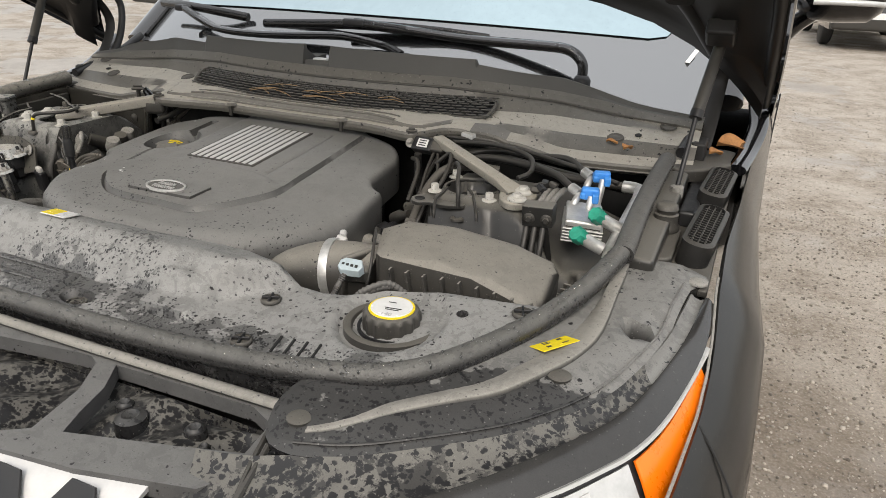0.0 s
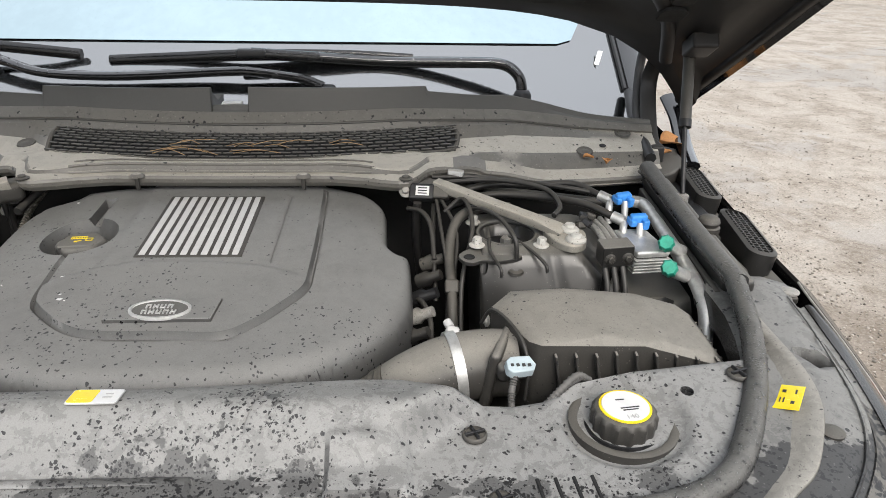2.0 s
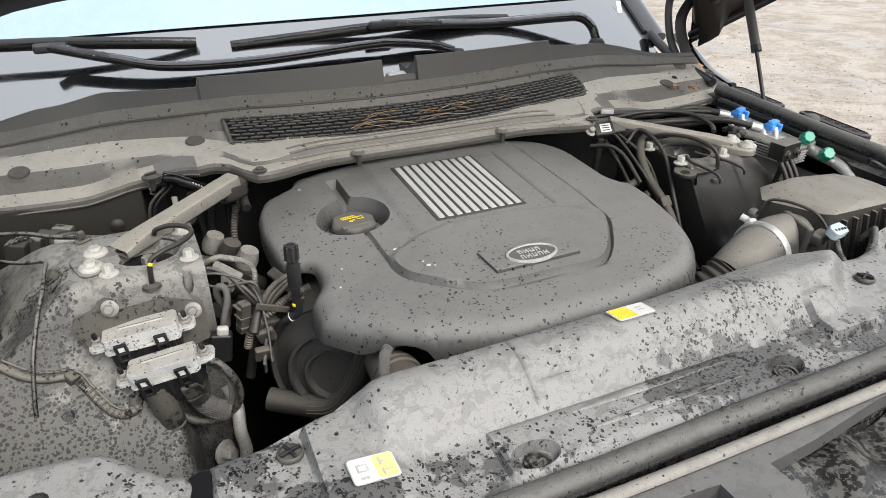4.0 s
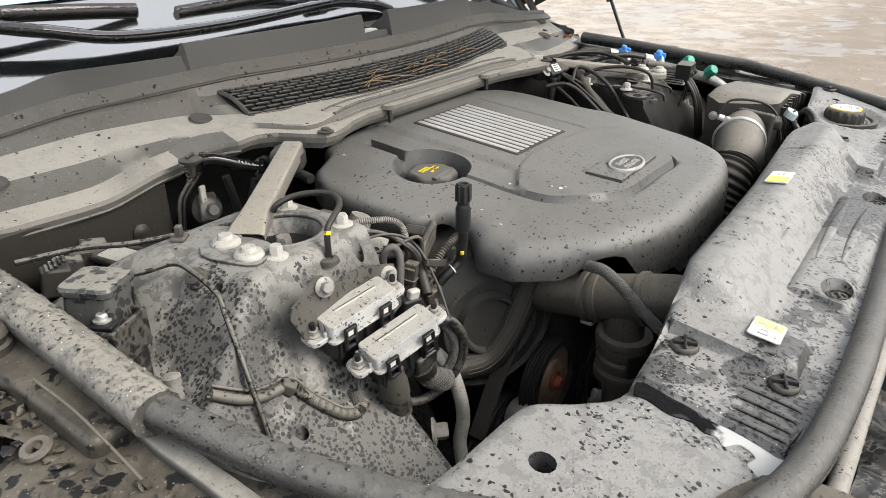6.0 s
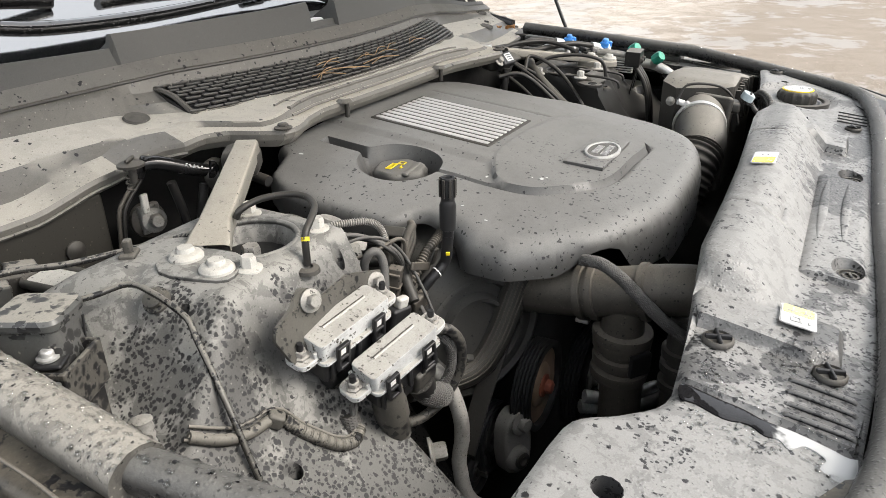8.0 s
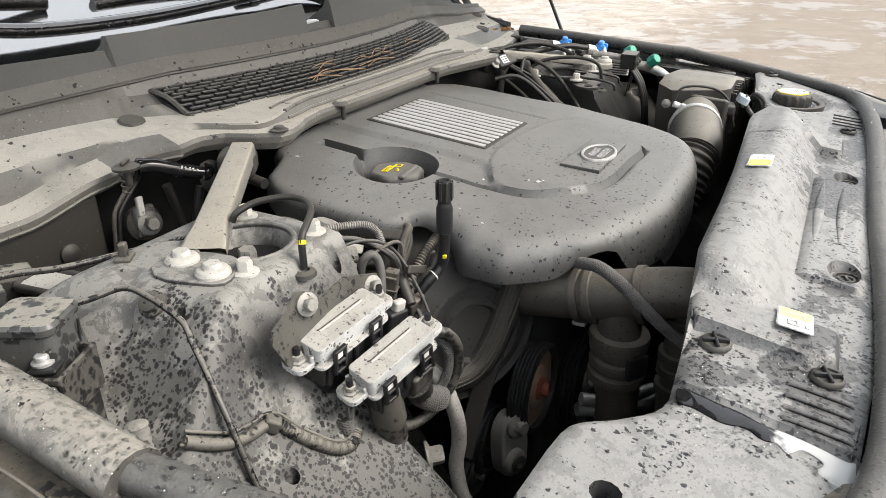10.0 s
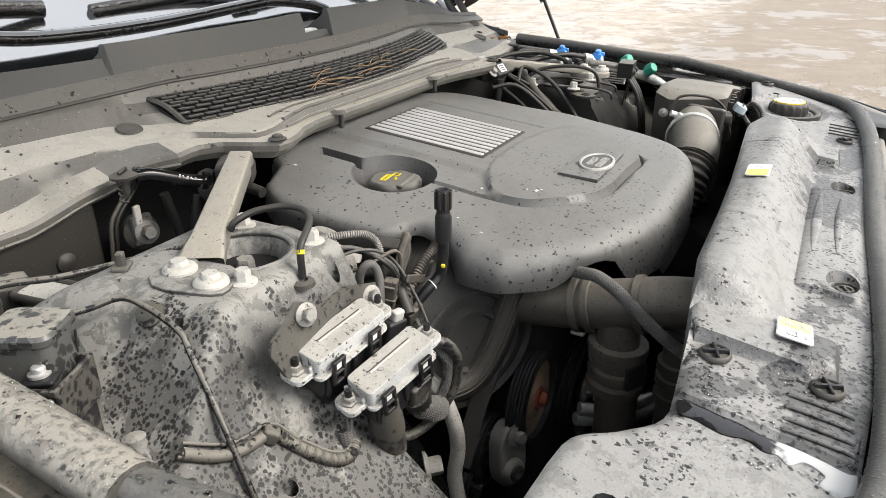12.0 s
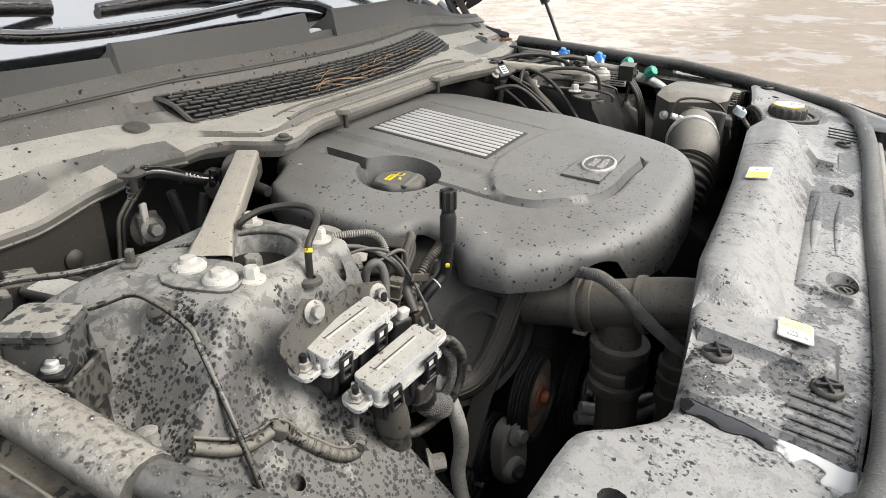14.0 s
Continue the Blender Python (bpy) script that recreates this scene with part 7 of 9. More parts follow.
    # ribbed hose climbing past the casing
    hose = [(-0.40, 0.11, 0.925), (-0.345, 0.078, 0.916), (-0.310, 0.055, 0.922), (-0.286, 0.040, 0.956), (-0.268, 0.030, 1.0), (-0.255, 0.022, 1.04)]
    part("ribbed_hose", tube(hose, 0.0185, 14, 8), HOSE, car, "black rubber hose past the casing")
    line = smooth_line(hose, 8)
    for a in (-0.55, -0.25, 0.05, 0.35, 0.65):
        ridge = []
        for q, w in zip(line[8:], line[9:]):
            way = (w - q).normalized()
            out = (Vector((-0.77, -0.34, 0.54)) - way * Vector((-0.77, -0.34, 0.54)).dot(way)).normalized()
            ridge.append(q + (out * math.cos(a) + way.cross(out) * math.sin(a)) * 0.0186)
        part("hose_rib", tube(ridge, 0.0009, 6, 1, straight=True), PIPE, car)
    # charge pipe to the radiator and its branch
    part("charge_pipe", tube([(-0.235, 0.03, 1.010), (-0.245, -0.01, 1.022), (-0.25, -0.06, 1.034), (-0.252, -0.11, 1.048), (-0.245, -0.17, 1.062), (-0.24, -0.24, 1.07)], 0.031, 20, 6), PIPE, car, "dusty black charge air pipe")
    for u in ((-0.2505, -0.062, 1.035), (-0.2515, -0.078, 1.039), (-0.25, -0.138, 1.054)):
        part("pipe_clamp", lathe([(0.032, -0.005), (0.0355, -0.004), (0.0355, 0.004), (0.032, 0.005)], aim(u, (0, -1, 0.25)), 28), PIPE, car, "worn metal hose clamp")
    part("clamp_tail", box((0.018, 0.018, 0.006), Matrix.Translation((-0.256, -0.066, 1.000)), 0.002), STEEL, car)
    part("branch_pipe", tube([(-0.25, -0.112, 1.035), (-0.25, -0.114, 1.0), (-0.25, -0.117, 0.95), (-0.245, -0.12, 0.88), (-0.24, -0.12, 0.74)], 0.027, 18, 4), PIPE, car, "black branch pipe")
    for z, r in ((0.990, 0.037), (0.978, 0.0355), (0.955, 0.034), (0.935, 0.0355)):
        part("branch_collar", lathe([(0.026, -0.007), (r, -0.006), (r + 0.001, 0), (r, 0.006), (0.026, 0.007)], Matrix.Translation((-0.25, -0.115, z)) @ pose(0, 0, 0, 2), 28), PIPE, car, "ridged black hose collar")
    part("collar_latch", box((0.03, 0.008, 0.03), Matrix.Translation((-0.272, -0.145, 0.965)) @ pose(0, 0, 0, 0, 0, -35), 0.002), BLACK, car)
    part("second_branch", tube([(-0.245, -0.19, 1.03), (-0.25, -0.19, 0.98), (-0.25, -0.19, 0.90), (-0.25, -0.19, 0.78)], 0.021, 16, 3), HOSE, car)
    for z in (0.985, 0.965, 0.94):
        part("branch_collar", lathe([(0.02, -0.006), (0.026, -0.005), (0.026, 0.005), (0.02, 0.006)], Matrix.Translation((-0.25, -0.19, z)), 24), HOSE, car)
    bh = [(-0.215, -0.005, 1.050), (-0.245, -0.040, 1.075), (-0.262, -0.062, 1.084), (-0.275, -0.088, 1.090), (-0.285, -0.115, 1.082), (-0.285, -0.14, 1.062), (-0.28, -0.17, 1.035), (-0.27, -0.21, 1.005)]
    bhose = part("braided_hose", tube(bh, 0.0066, 14, 8), HOSE, car, "grey braided hose")
    part("hose_braid", braid(bh, 0.0068, 8, 11, 0.024, 0.0009), BRAID, bhose)["kind"] = "stuff"
    wiring(car, [[(-0.20, -0.08, 0.87), (-0.19, -0.11, 0.865), (-0.2, -0.13, 0.88), (-0.19, -0.10, 0.905)], [(-0.20, -0.06, 0.84), (-0.17, -0.10, 0.83), (-0.1, -0.14, 0.82)], [(-0.2, -0.055, 0.82), (-0.15, -0.12, 0.81), (-0.1, -0.16, 0.815)]], 0.010, ALU, "metal_pipe", "dull metal pipe")
    part("cooling_fan", box((0.5, 0.02, 0.42), Matrix.Translation((0.0, -0.225, 0.80)), 0.01), BLACK, car, "black fan shroud")


make_drive()


# small things on the engine's right flank
def make_flank():
    part("dipstick", lathe([(0, 0.0), (0.006, 0.0), (0.0075, 0.02), (0.0108, 0.022), (0.0108, 0.055), (0.009, 0.060), (0.0086, 0.064), (0.0096, 0.067), (0.0096, 0.088), (0.0085, 0.0915), (0.006, 0.0915), (0.0055, 0.090), (0, 0.090)], Matrix.Translation((-0.345, 0.080, 1.109)) @ pose(0, 0, 0, 0, 0) @ Matrix.Diagonal((0.92, 0.92, 0.92, 1)), 18), BLACK, car, "black two-part dipstick handle")
    for k in range(8):
        a = 2 * math.pi * k / 8
        part("grip_rib", box((0.002, 0.003, 0.022), Matrix.Translation((-0.345 + 0.0096 * math.cos(a), 0.080 + 0.0096 * math.sin(a), 1.181)) @ pose(0, 0, 0, 0, 0, math.degrees(a)), 0.0005), HOSE, car)
    part("dipstick_tube", tube([(-0.345, 0.080, 1.12), (-0.345, 0.082, 1.098), (-0.345, 0.086, 1.082), (-0.362, 0.095, 1.066), (-0.38, 0.11, 1.04)], 0.0068, 12, 8), BLACK, car)
    part("dipstick_mark", box((0.005, 0.003, 0.005), Matrix.Translation((-0.3505, 0.0775, 1.099)) @ pose(0, 0, 0, 10, 0, -60), 0.001), YELLOW, car, "small yellow mark on the dipstick tube")
    bend = [(-0.440, 0.138, 1.055), (-0.439, 0.135, 1.075), (-0.4472, 0.130, 1.112), (-0.4456, 0.125, 1.1266), (-0.4395, 0.120, 1.130), (-0.4353, 0.115, 1.123), (-0.4373, 0.110, 1.109), (-0.4456, 0.105, 1.086), (-0.448, 0.104, 1.07)]
    part("bent_hose", tube(bend, 0.0050, 12, 8), BRAID, car, "grey hose bent over in a hook")
    corr = [([(-0.462, 0.222, 1.118), (-0.4455, 0.20, 1.1343), (-0.4327, 0.185, 1.1443), (-0.4155, 0.17, 1.1455), (-0.3978, 0.155, 1.1428), (-0.390, 0.145, 1.133), (-0.3923, 0.135, 1.116)], 0.0042, 52, STEEL),
            ([(-0.318, 0.105, 1.108), (-0.3276, 0.105, 1.1046), (-0.3556, 0.105, 1.096), (-0.3789, 0.105, 1.080), (-0.4094, 0.105, 1.057), (-0.42, 0.105, 1.03)], 0.0058, 36, PIPE),
            ([(-0.37, 0.31, 1.02), (-0.385, 0.36, 1.08), (-0.37, 0.40, 1.13), (-0.34, 0.43, 1.17)], 0.0062, 40, PIPE)]
    for line, r_, n, mat_ in corr:
        part("corrugated_sleeve", tube(line, r_, 10, 70, swell=ripple(n, 0.14)), mat_, car, "corrugated wire sleeve")
    part("sleeve_tail", tube([(-0.3923, 0.135, 1.117), (-0.396, 0.131, 1.104), (-0.400, 0.128, 1.085), (-0.402, 0.126, 1.06)], 0.0052, 10, 6), PIPE, car, "grey cuff below the sleeve")
    # grey pipes strapped together behind the dipstick
    for k in range(3):
        line = [(-0.335 + 0.004 * k, 0.135 + 0.004 * k, 1.118), (-0.352, 0.130 - 0.002 * k, 1.117 - 0.006 * k), (-0.372, 0.124, 1.108 - 0.010 * k), (-0.386, 0.120, 1.092 - 0.012 * k), (-0.400, 0.118, 1.06)]
        part("fuel_pipe", tube(line, 0.0050, 10, 6), PIPE, car, "thin grey fuel pipe" if k == 0 else "")
    part("pipe_strap", box((0.052, 0.004, 0.010), Matrix.Translation((-0.377, 0.100, 1.089)) @ pose(0, 0, 0, 0, 24, 6), 0.0015), PIPE, car, "dusty strap across the pipes")
    part("wire_tie", lathe([(0.0066, -0.0009), (0.0076, -0.0007), (0.0076, 0.0007), (0.0066, 0.0009)], aim((-0.3535, 0.091, 1.073), (-0.8, 0.4, -0.5)), 16), LABEL_WHITE, car, "white tie on the dipstick tube")
    part("plug_block", box((0.016, 0.016, 0.050), Matrix.Translation((-0.418, 0.112, 1.078)) @ pose(0, 0, 0, 8, 6, 20), 0.002), PIPE, car, "dusty ribbed plug block")
    for k in range(3):
        part("plug_rib", box((0.020, 0.019, 0.0025), Matrix.Translation((-0.418, 0.112, 1.064 + 0.016 * k)) @ pose(0, 0, 0, 8, 6, 20), 0.0005), PIPE, car)
    wiring(car, [[(-0.41, 0.09, 1.06), (-0.39, 0.12, 1.09), (-0.36, 0.15, 1.09), (-0.34, 0.2, 1.07)], [(-0.42, 0.13, 0.96), (-0.40, 0.14, 1.02), (-0.36, 0.16, 1.07)], [(-0.40, 0.25, 1.02), (-0.42, 0.21, 1.06), (-0.41, 0.17, 1.09), (-0.37, 0.14, 1.085)],
                 [(-0.43, 0.33, 1.1), (-0.40, 0.31, 1.06), (-0.38, 0.26, 1.04), (-0.37, 0.2, 1.03)], [(-0.36, 0.34, 1.15), (-0.355, 0.40, 1.16), (-0.33, 0.44, 1.18)]], 0.0075, WIRE, "wire", "black engine wire")
    rnd = random.Random(21)
    for k in range(4):
        j = lambda r=0.010: rnd.uniform(-r, r)
        line = [(-0.470 + j(), 0.165 + j(), 1.125 + j()), (-0.440 + j(), 0.140 + j(), 1.135 + j(0.015)), (-0.405 + j(), 0.118 + j(), 1.120 + j(0.018)), (-0.385 + j(), 0.100 + j(), 1.075 + j(0.02)), (-0.395 + j(), 0.075 + j(), 1.01 + j(0.02))]
        part("wire", tube(line, rnd.uniform(0.0016, 0.0028), 7, 6), (BRAID, WIRE, PIPE)[k % 3], car, "dusty thin engine wire")
    for x, y, z, a in ((-0.392, 0.095, 1.050, -15), (-0.402, 0.080, 1.03, 5)):
        part("wire_clip", box((0.026, 0.012, 0.022), Matrix.Translation((x, y, z)) @ pose(0, 0, 0, 15, a, a), 0.003), PIPE, car, "dusty plastic wire clip")
    # pressed bracket under the sleeve, black holder behind the strapped pipes
    tab = bmesh.new()
    prism(round_rect(0, 0, 0.046, 0.016, 0.004, 3), -0.001, 0.001, Matrix.Translation((-0.425, 0.166, 1.128)) @ pose(0, 0, 0, 62, 24, -38), 0.0004, tab)
    prism(round_rect(0, 0, 0.020, 0.026, 0.005, 3), -0.001, 0.001, Matrix.Translation((-0.428, 0.158, 1.113)) @ pose(0, 0, 0, 70, 0, -30), 0.0004, tab)
    bracket = part("sleeve_bracket", tab, STEEL, car, "dull pressed steel bracket under the sleeve")
    # small near-black disc drawn for the shaded eye
    part("bracket_eye", lathe([(0, 0.0016), (0.0042, 0.0016), (0.0042, 0.0), (0, 0.0)], aim((-0.4305, 0.1555, 1.113), (-0.45, -0.8, 0.35)), 14), VOID, bracket)
    part("pipe_holder", box((0.016, 0.030, 0.036), Matrix.Translation((-0.352, 0.150, 1.104)) @ pose(0, 0, 0, 0, -32, 15), 0.003), HOSE, car, "grey plastic pipe holder")
    part("sensor_plug", box((0.018, 0.014, 0.022), Matrix.Translation((-0.340, 0.108, 1.086)) @ pose(0, 0, 0, 12, 20, 10), 0.003), HOSE, car, "dark sensor plug")
    part("wire_clip", box((0.04, 0.02, 0.012), Matrix.Translation((-0.385, 0.112, 1.06)) @ pose(0, 0, 0, 10, 20, 30), 0.003), HOSE, car)
    for k in range(3):
        part("hose_end", lathe([(0, 0), (0.016, 0), (0.018, 0.012), (0.014, 0.03), (0, 0.032)], aim((-0.43 + 0.02 * k, 0.31 - 0.04 * k, 1.10), (0.3, -0.2, 0.9)), 16), HOSE if k % 2 else STEEL, car)
    wiring(car, [[(-0.36, 0.30, 1.02), (-0.42, 0.29, 1.07), (-0.45, 0.26, 1.10), (-0.46, 0.22, 1.12)], [(-0.35, 0.25, 0.98), (-0.41, 0.24, 1.03), (-0.44, 0.18, 1.06)]], 0.016, HOSE, "coolant_hose", "black coolant hose")


make_flank()


# air box, intake and sensor
def make_air():
    top = [(0.452, -0.008), (0.482, 0.026), (0.56, 0.030), (0.662, 0.026), (0.722, 0.020), (0.738, -0.005), (0.748, -0.112), (0.735, -0.122), (0.64, -0.105), (0.505, -0.112), (0.49, -0.10)]
    def zt(x, y, g):
        z = lerp(x, [0.45, 0.50, 0.60, 0.66, 0.70, 0.735, 0.75], [1.150, 1.160, 1.158, 1.149, 1.143, 1.133, 1.124]) - 0.06 * max(0.0, -0.02 - y) * lerp(x, [0.5, 0.75], [1.2, 1.0])
        if g < 0.008:
            z -= 0.004 * (1 - g / 0.008)
        z += 0.003 * step_in(x - 0.652, 0.004) * step_in(0.012 - abs(x - 0.66), 0.006)
        return z
    body = part("air_filter_box", panel(top, zt, 0.012, 0.22), AIRBOX, car, "dusty black air filter box", 45)
    for k in range(9):
        x = 0.53 + 0.026 * k
        part("box_rib", box((0.0035, 0.010, 0.090), Matrix.Translation((x, -0.117 + (0.004 if 0.6 < x < 0.7 else 0), 1.094 - 0.06 * max(0.0, x - 0.62))) @ pose(0, 0, 0, 0, -10), 0.001), AIRBOX, body)
    for k in range(7):
        part("box_rib", box((0.012, 0.004, 0.07), Matrix.Translation((0.749, -0.10 + 0.018 * k, 1.075)), 0.001), AIRBOX, body)
    part("intake_flange", box((0.014, 0.125, 0.11), Matrix.Translation((0.458, -0.058, 1.085)) @ pose(0, 0, 0, 0, 10, -20), 0.012), AIRBOX, body)
    for y, z in ((0.0, 1.12), (-0.108, 1.125)):
        part("flange_screw", flange_bolt(0.006, 0.006, aim((0.448, y, z), (-1, -0.3, 0.2))), STEEL, body)
    path = [(0.478, -0.062, 1.092), (0.43, -0.066, 1.092), (0.385, -0.075, 1.086), (0.345, -0.085, 1.072), (0.325, -0.086, 1.060)]
    intake = part("intake_pipe", tube(path, 0.045, 28, 6, swell=lambda u: 1.0 + 0.05 * math.sin(u * 3)), AIRBOX, car, "dusty black intake pipe")
    bell = [(0.330, -0.086, 1.062), (0.305, -0.082, 1.040), (0.287, -0.074, 1.008), (0.272, -0.064, 0.97), (0.26, -0.05, 0.92)]
    part("bellows", tube(bell, 0.045, 28, 24, swell=ripple(13, 0.055)), HOSE, intake, "ribbed rubber bellows")
    m = aim((0.398, -0.070, 1.089), (-1, -0.2, -0.1))
    part("hose_clamp", lathe([(0.046, -0.007), (0.0495, -0.007), (0.0505, 0), (0.0495, 0.007), (0.046, 0.007)], m, 40), ALU, intake, "bright steel hose clamp")
    part("clamp_screw", box((0.018, 0.012, 0.014), Matrix.Translation((0.396, -0.042, 1.128)) @ pose(0, 0, 0, 30, 10, 0), 0.003), SILVER, intake)
    part("clamp_screw", lathe([(0, 0), (0.006, 0), (0.006, 0.012), (0, 0.012)], aim((0.394, -0.036, 1.131), (-0.4, 0.9, 0.3)), 10), SILVER, intake)
    part("sensor_housing", box((0.040, 0.022, 0.022), Matrix.Translation((0.468, -0.118, 1.118)) @ pose(0, 0, 0, 0, 0, 15), 0.006), AIRBOX, car, "black air flow sensor")
    part("sensor_plug", prism([(-0.018, -0.006), (-0.012, -0.012), (0.014, -0.012), (0.019, -0.004), (0.014, 0.009), (-0.010, 0.011), (-0.017, 0.006)], -0.007, 0.007, Matrix.Translation((0.473, -0.140, 1.139)) @ pose(0, 0, 0, 25, 0, 12), 0.002), PLUG_BLUE, car, "pale blue sensor plug")
    for k in range(4):
        part("plug_way", box((0.004, 0.004, 0.002), Matrix.Translation((0.463 + 0.007 * k, -0.146, 1.1445)) @ pose(0, 0, 0, 25, 0, 12), 0.0005), LABEL_INK, car)
    wiring(car, [[(0.468, -0.145, 1.134), (0.462, -0.160, 1.115), (0.462, -0.178, 1.10), (0.475, -0.188, 1.098), (0.50, -0.182, 1.112), (0.53, -0.165, 1.13), (0.55, -0.148, 1.128), (0.548, -0.135, 1.105)]], 0.0044, BRAID, "sensor_loom", "corrugated sensor loom", ripple(60, 0.16))
    wiring(car, [[(0.50, -0.183, 1.112), (0.515, -0.178, 1.128), (0.54, -0.158, 1.136), (0.56, -0.145, 1.12)]], 0.0045, BRAID, "sensor_loom", "", ripple(34, 0.16))
    wiring(car, [[(0.437, -0.015, 1.125), (0.452, -0.03, 1.155), (0.478, -0.085, 1.152), (0.488, -0.115, 1.125), (0.485, -0.13, 1.08)]], 0.0026, WIRE, "pipe")


make_air()


# refrigerant pipes, valves and wires by the other tower
def make_refrigerant():
    m = Matrix.Translation((0.722, 0.196, 1.145)) @ pose(0, 0, 0, 4, 4, 14)
    block = part("cooler_block", box((0.062, 0.085, 0.012), m @ pose(0, 0, 0.006), 0.004), ALU, car, "finned aluminium cooler block")
    for k in range(5):
        part("fin", box((0.066, 0.09, 0.0028), m @ pose(0, 0, -0.003 - 0.0055 * k), 0.001), ALU, block)
    part("block_core", box((0.056, 0.08, 0.03), m @ pose(0, 0, -0.012), 0.001), HOSE, block)
    caps = ((0.722, 0.318, 1.180, BLUE), (0.723, 0.226, 1.176, BLUE), (0.752, 0.160, 1.166, GREEN), (0.738, 0.098, 1.152, GREEN))
    for k, (x, y, z, mat) in enumerate(caps):
        name = "blue_cap" if mat is BLUE else "green_cap"
        if mat is BLUE:
            bm = box((0.030, 0.014, 0.022), Matrix.Translation((x, y, z + 0.004)) @ pose(0, 0, 0, 10, 0, 20 - 10 * k), 0.004)
            box((0.012, 0.024, 0.018), Matrix.Translation((x + 0.010, y - 0.002, z)) @ pose(0, 0, 0, 10, 0, 20 - 10 * k), 0.003, bm)
            box((0.010, 0.022, 0.012), Matrix.Translation((x - 0.011, y - 0.002, z + 0.002)) @ pose(0, 0, 0, 10, 0, 20 - 10 * k), 0.003, bm)
            part(name, bm, BLUE, car, "bright blue plastic pipe clip")
            part("block_pipe", tube([(x + 0.004, y - 0.004, z), (x + 0.003, y - 0.012, z - 0.02), (x + 0.001, y - 0.02, z - 0.045)], 0.0065, 10, 4), ALU, car, "bright aluminium pipe")
            part("block_pipe", tube([(x - 0.02, y + 0.01, z - 0.004), (x - 0.024, y - 0.004, z - 0.015), (x - 0.025, y - 0.012, z - 0.04)], 0.0065, 10, 4), ALU, car)
            part("pipe_ferrule", tube([(x - 0.038, y + 0.022, z + 0.002), (x - 0.02, y + 0.010, z - 0.003)], 0.0095, 12, 1, straight=True), ALU, car)
            part("rubber_hose", tube([(x - 0.038, y + 0.022, z + 0.002), (x - 0.08, y + 0.06, z + 0.01), (x - 0.15, y + 0.07 + 0.04 * (k == 1), z + 0.004), (x - 0.24, y + 0.08 + 0.05 * (k == 1), z), (x - 0.31, y + 0.07 + 0.05 * (k == 1), z - 0.02)], 0.0068, 10, 6), WIRE, car, "black rubber refrigerant hose")
        else:
            mm = aim((x, y, z), (-0.35, -0.75, 0.55))
            bm = bmesh.new()
            seg = 24
            rows = [[bm.verts.new(((r + 0.001 * (1 if i % 3 == 0 else -0.5)) * math.cos(2 * math.pi * i / seg), (r + 0.001 * (1 if i % 3 == 0 else -0.5)) * math.sin(2 * math.pi * i / seg), z_)) for i in range(seg)] for r, z_ in ((0.010, -0.012), (0.0128, -0.010), (0.0128, 0.008), (0.010, 0.012))]
            for a, b_ in zip(rows, rows[1:]):
                for i in range(seg):
                    bm.faces.new((a[i], a[(i + 1) % seg], b_[(i + 1) % seg], b_[i]))
            bm.faces.new(rows[-1])
            bmesh.ops.transform(bm, matrix=mm, verts=bm.verts)
            part(name, bm, GREEN, car, "green ribbed plastic valve cap")
            part("valve_stem", tube([(x, y, z), (x + 0.02, y + 0.012, z - 0.014), (x + 0.036, y + 0.016, z - 0.022)], 0.0105, 12, 3), ALU, car, "silver valve stem")
    part("refrigerant_pipe", tube([(0.75, 0.395, 1.148), (0.775, 0.392, 1.148), (0.786, 0.37, 1.146), (0.787, 0.25, 1.138), (0.786, 0.15, 1.130), (0.788, 0.10, 1.120), (0.79, 0.06, 1.095), (0.785, 0.03, 1.05)], 0.0115, 14, 6), ALU, car, "bright aluminium refrigerant pipe")
    part("pipe_sleeve", tube([(0.792, 0.088, 1.112), (0.791, 0.072, 1.102)], 0.0135, 14, 1, straight=True), BLACK, car)
    part("pipe_sleeve", tube([(0.79, 0.34, 1.141), (0.79, 0.30, 1.137)], 0.014, 14, 1, straight=True), HOSE, car)
    m = Matrix.Translation((0.662, 0.136, 1.162)) @ pose(0, 0, 0, 2, -2, 5)
    block = part("valve_block", box((0.050, 0.034, 0.034), m, 0.0015), VALVE, car, "black valve block with a dusty top")
    for x in (-0.013, 0.015):
        part("block_bolt", flange_bolt(0.0062, 0.007, m @ aim((x, -0.0165, -0.003), (0, -1, 0))), HOSE, block)
    part("block_bracket", prism([(-0.020, 0.0), (0.018, 0.0), (0.026, -0.075), (0.020, -0.075), (0.006, -0.020), (-0.004, -0.020), (-0.016, -0.075), (-0.022, -0.075)], 0.0, 0.003, m @ Matrix.Translation((0, -0.010, -0.017)) @ pose(0, 0, 0, 98), 0.0), WIRE, block, "black forked bracket")
    wiring(car, [[(0.645 + 0.014 * k, 0.128, 1.145), (0.648 + 0.014 * k, 0.105, 1.11), (0.645 + 0.015 * k, 0.09, 1.06), (0.64 + 0.015 * k, 0.08, 0.98)] for k in range(3)], 0.0050, WIRE, "wire", "black wire below the valve block")
    wiring(car, [[(0.645 + 0.012 * k, 0.245 + 0.010 * k, 1.166), (0.650 + 0.010 * k, 0.20, 1.170), (0.652 + 0.010 * k, 0.155, 1.166)] for k in range(3)], 0.0052, STEEL, "valve_pipe", "dull pipe into the valve block")
    rnd = random.Random(44)
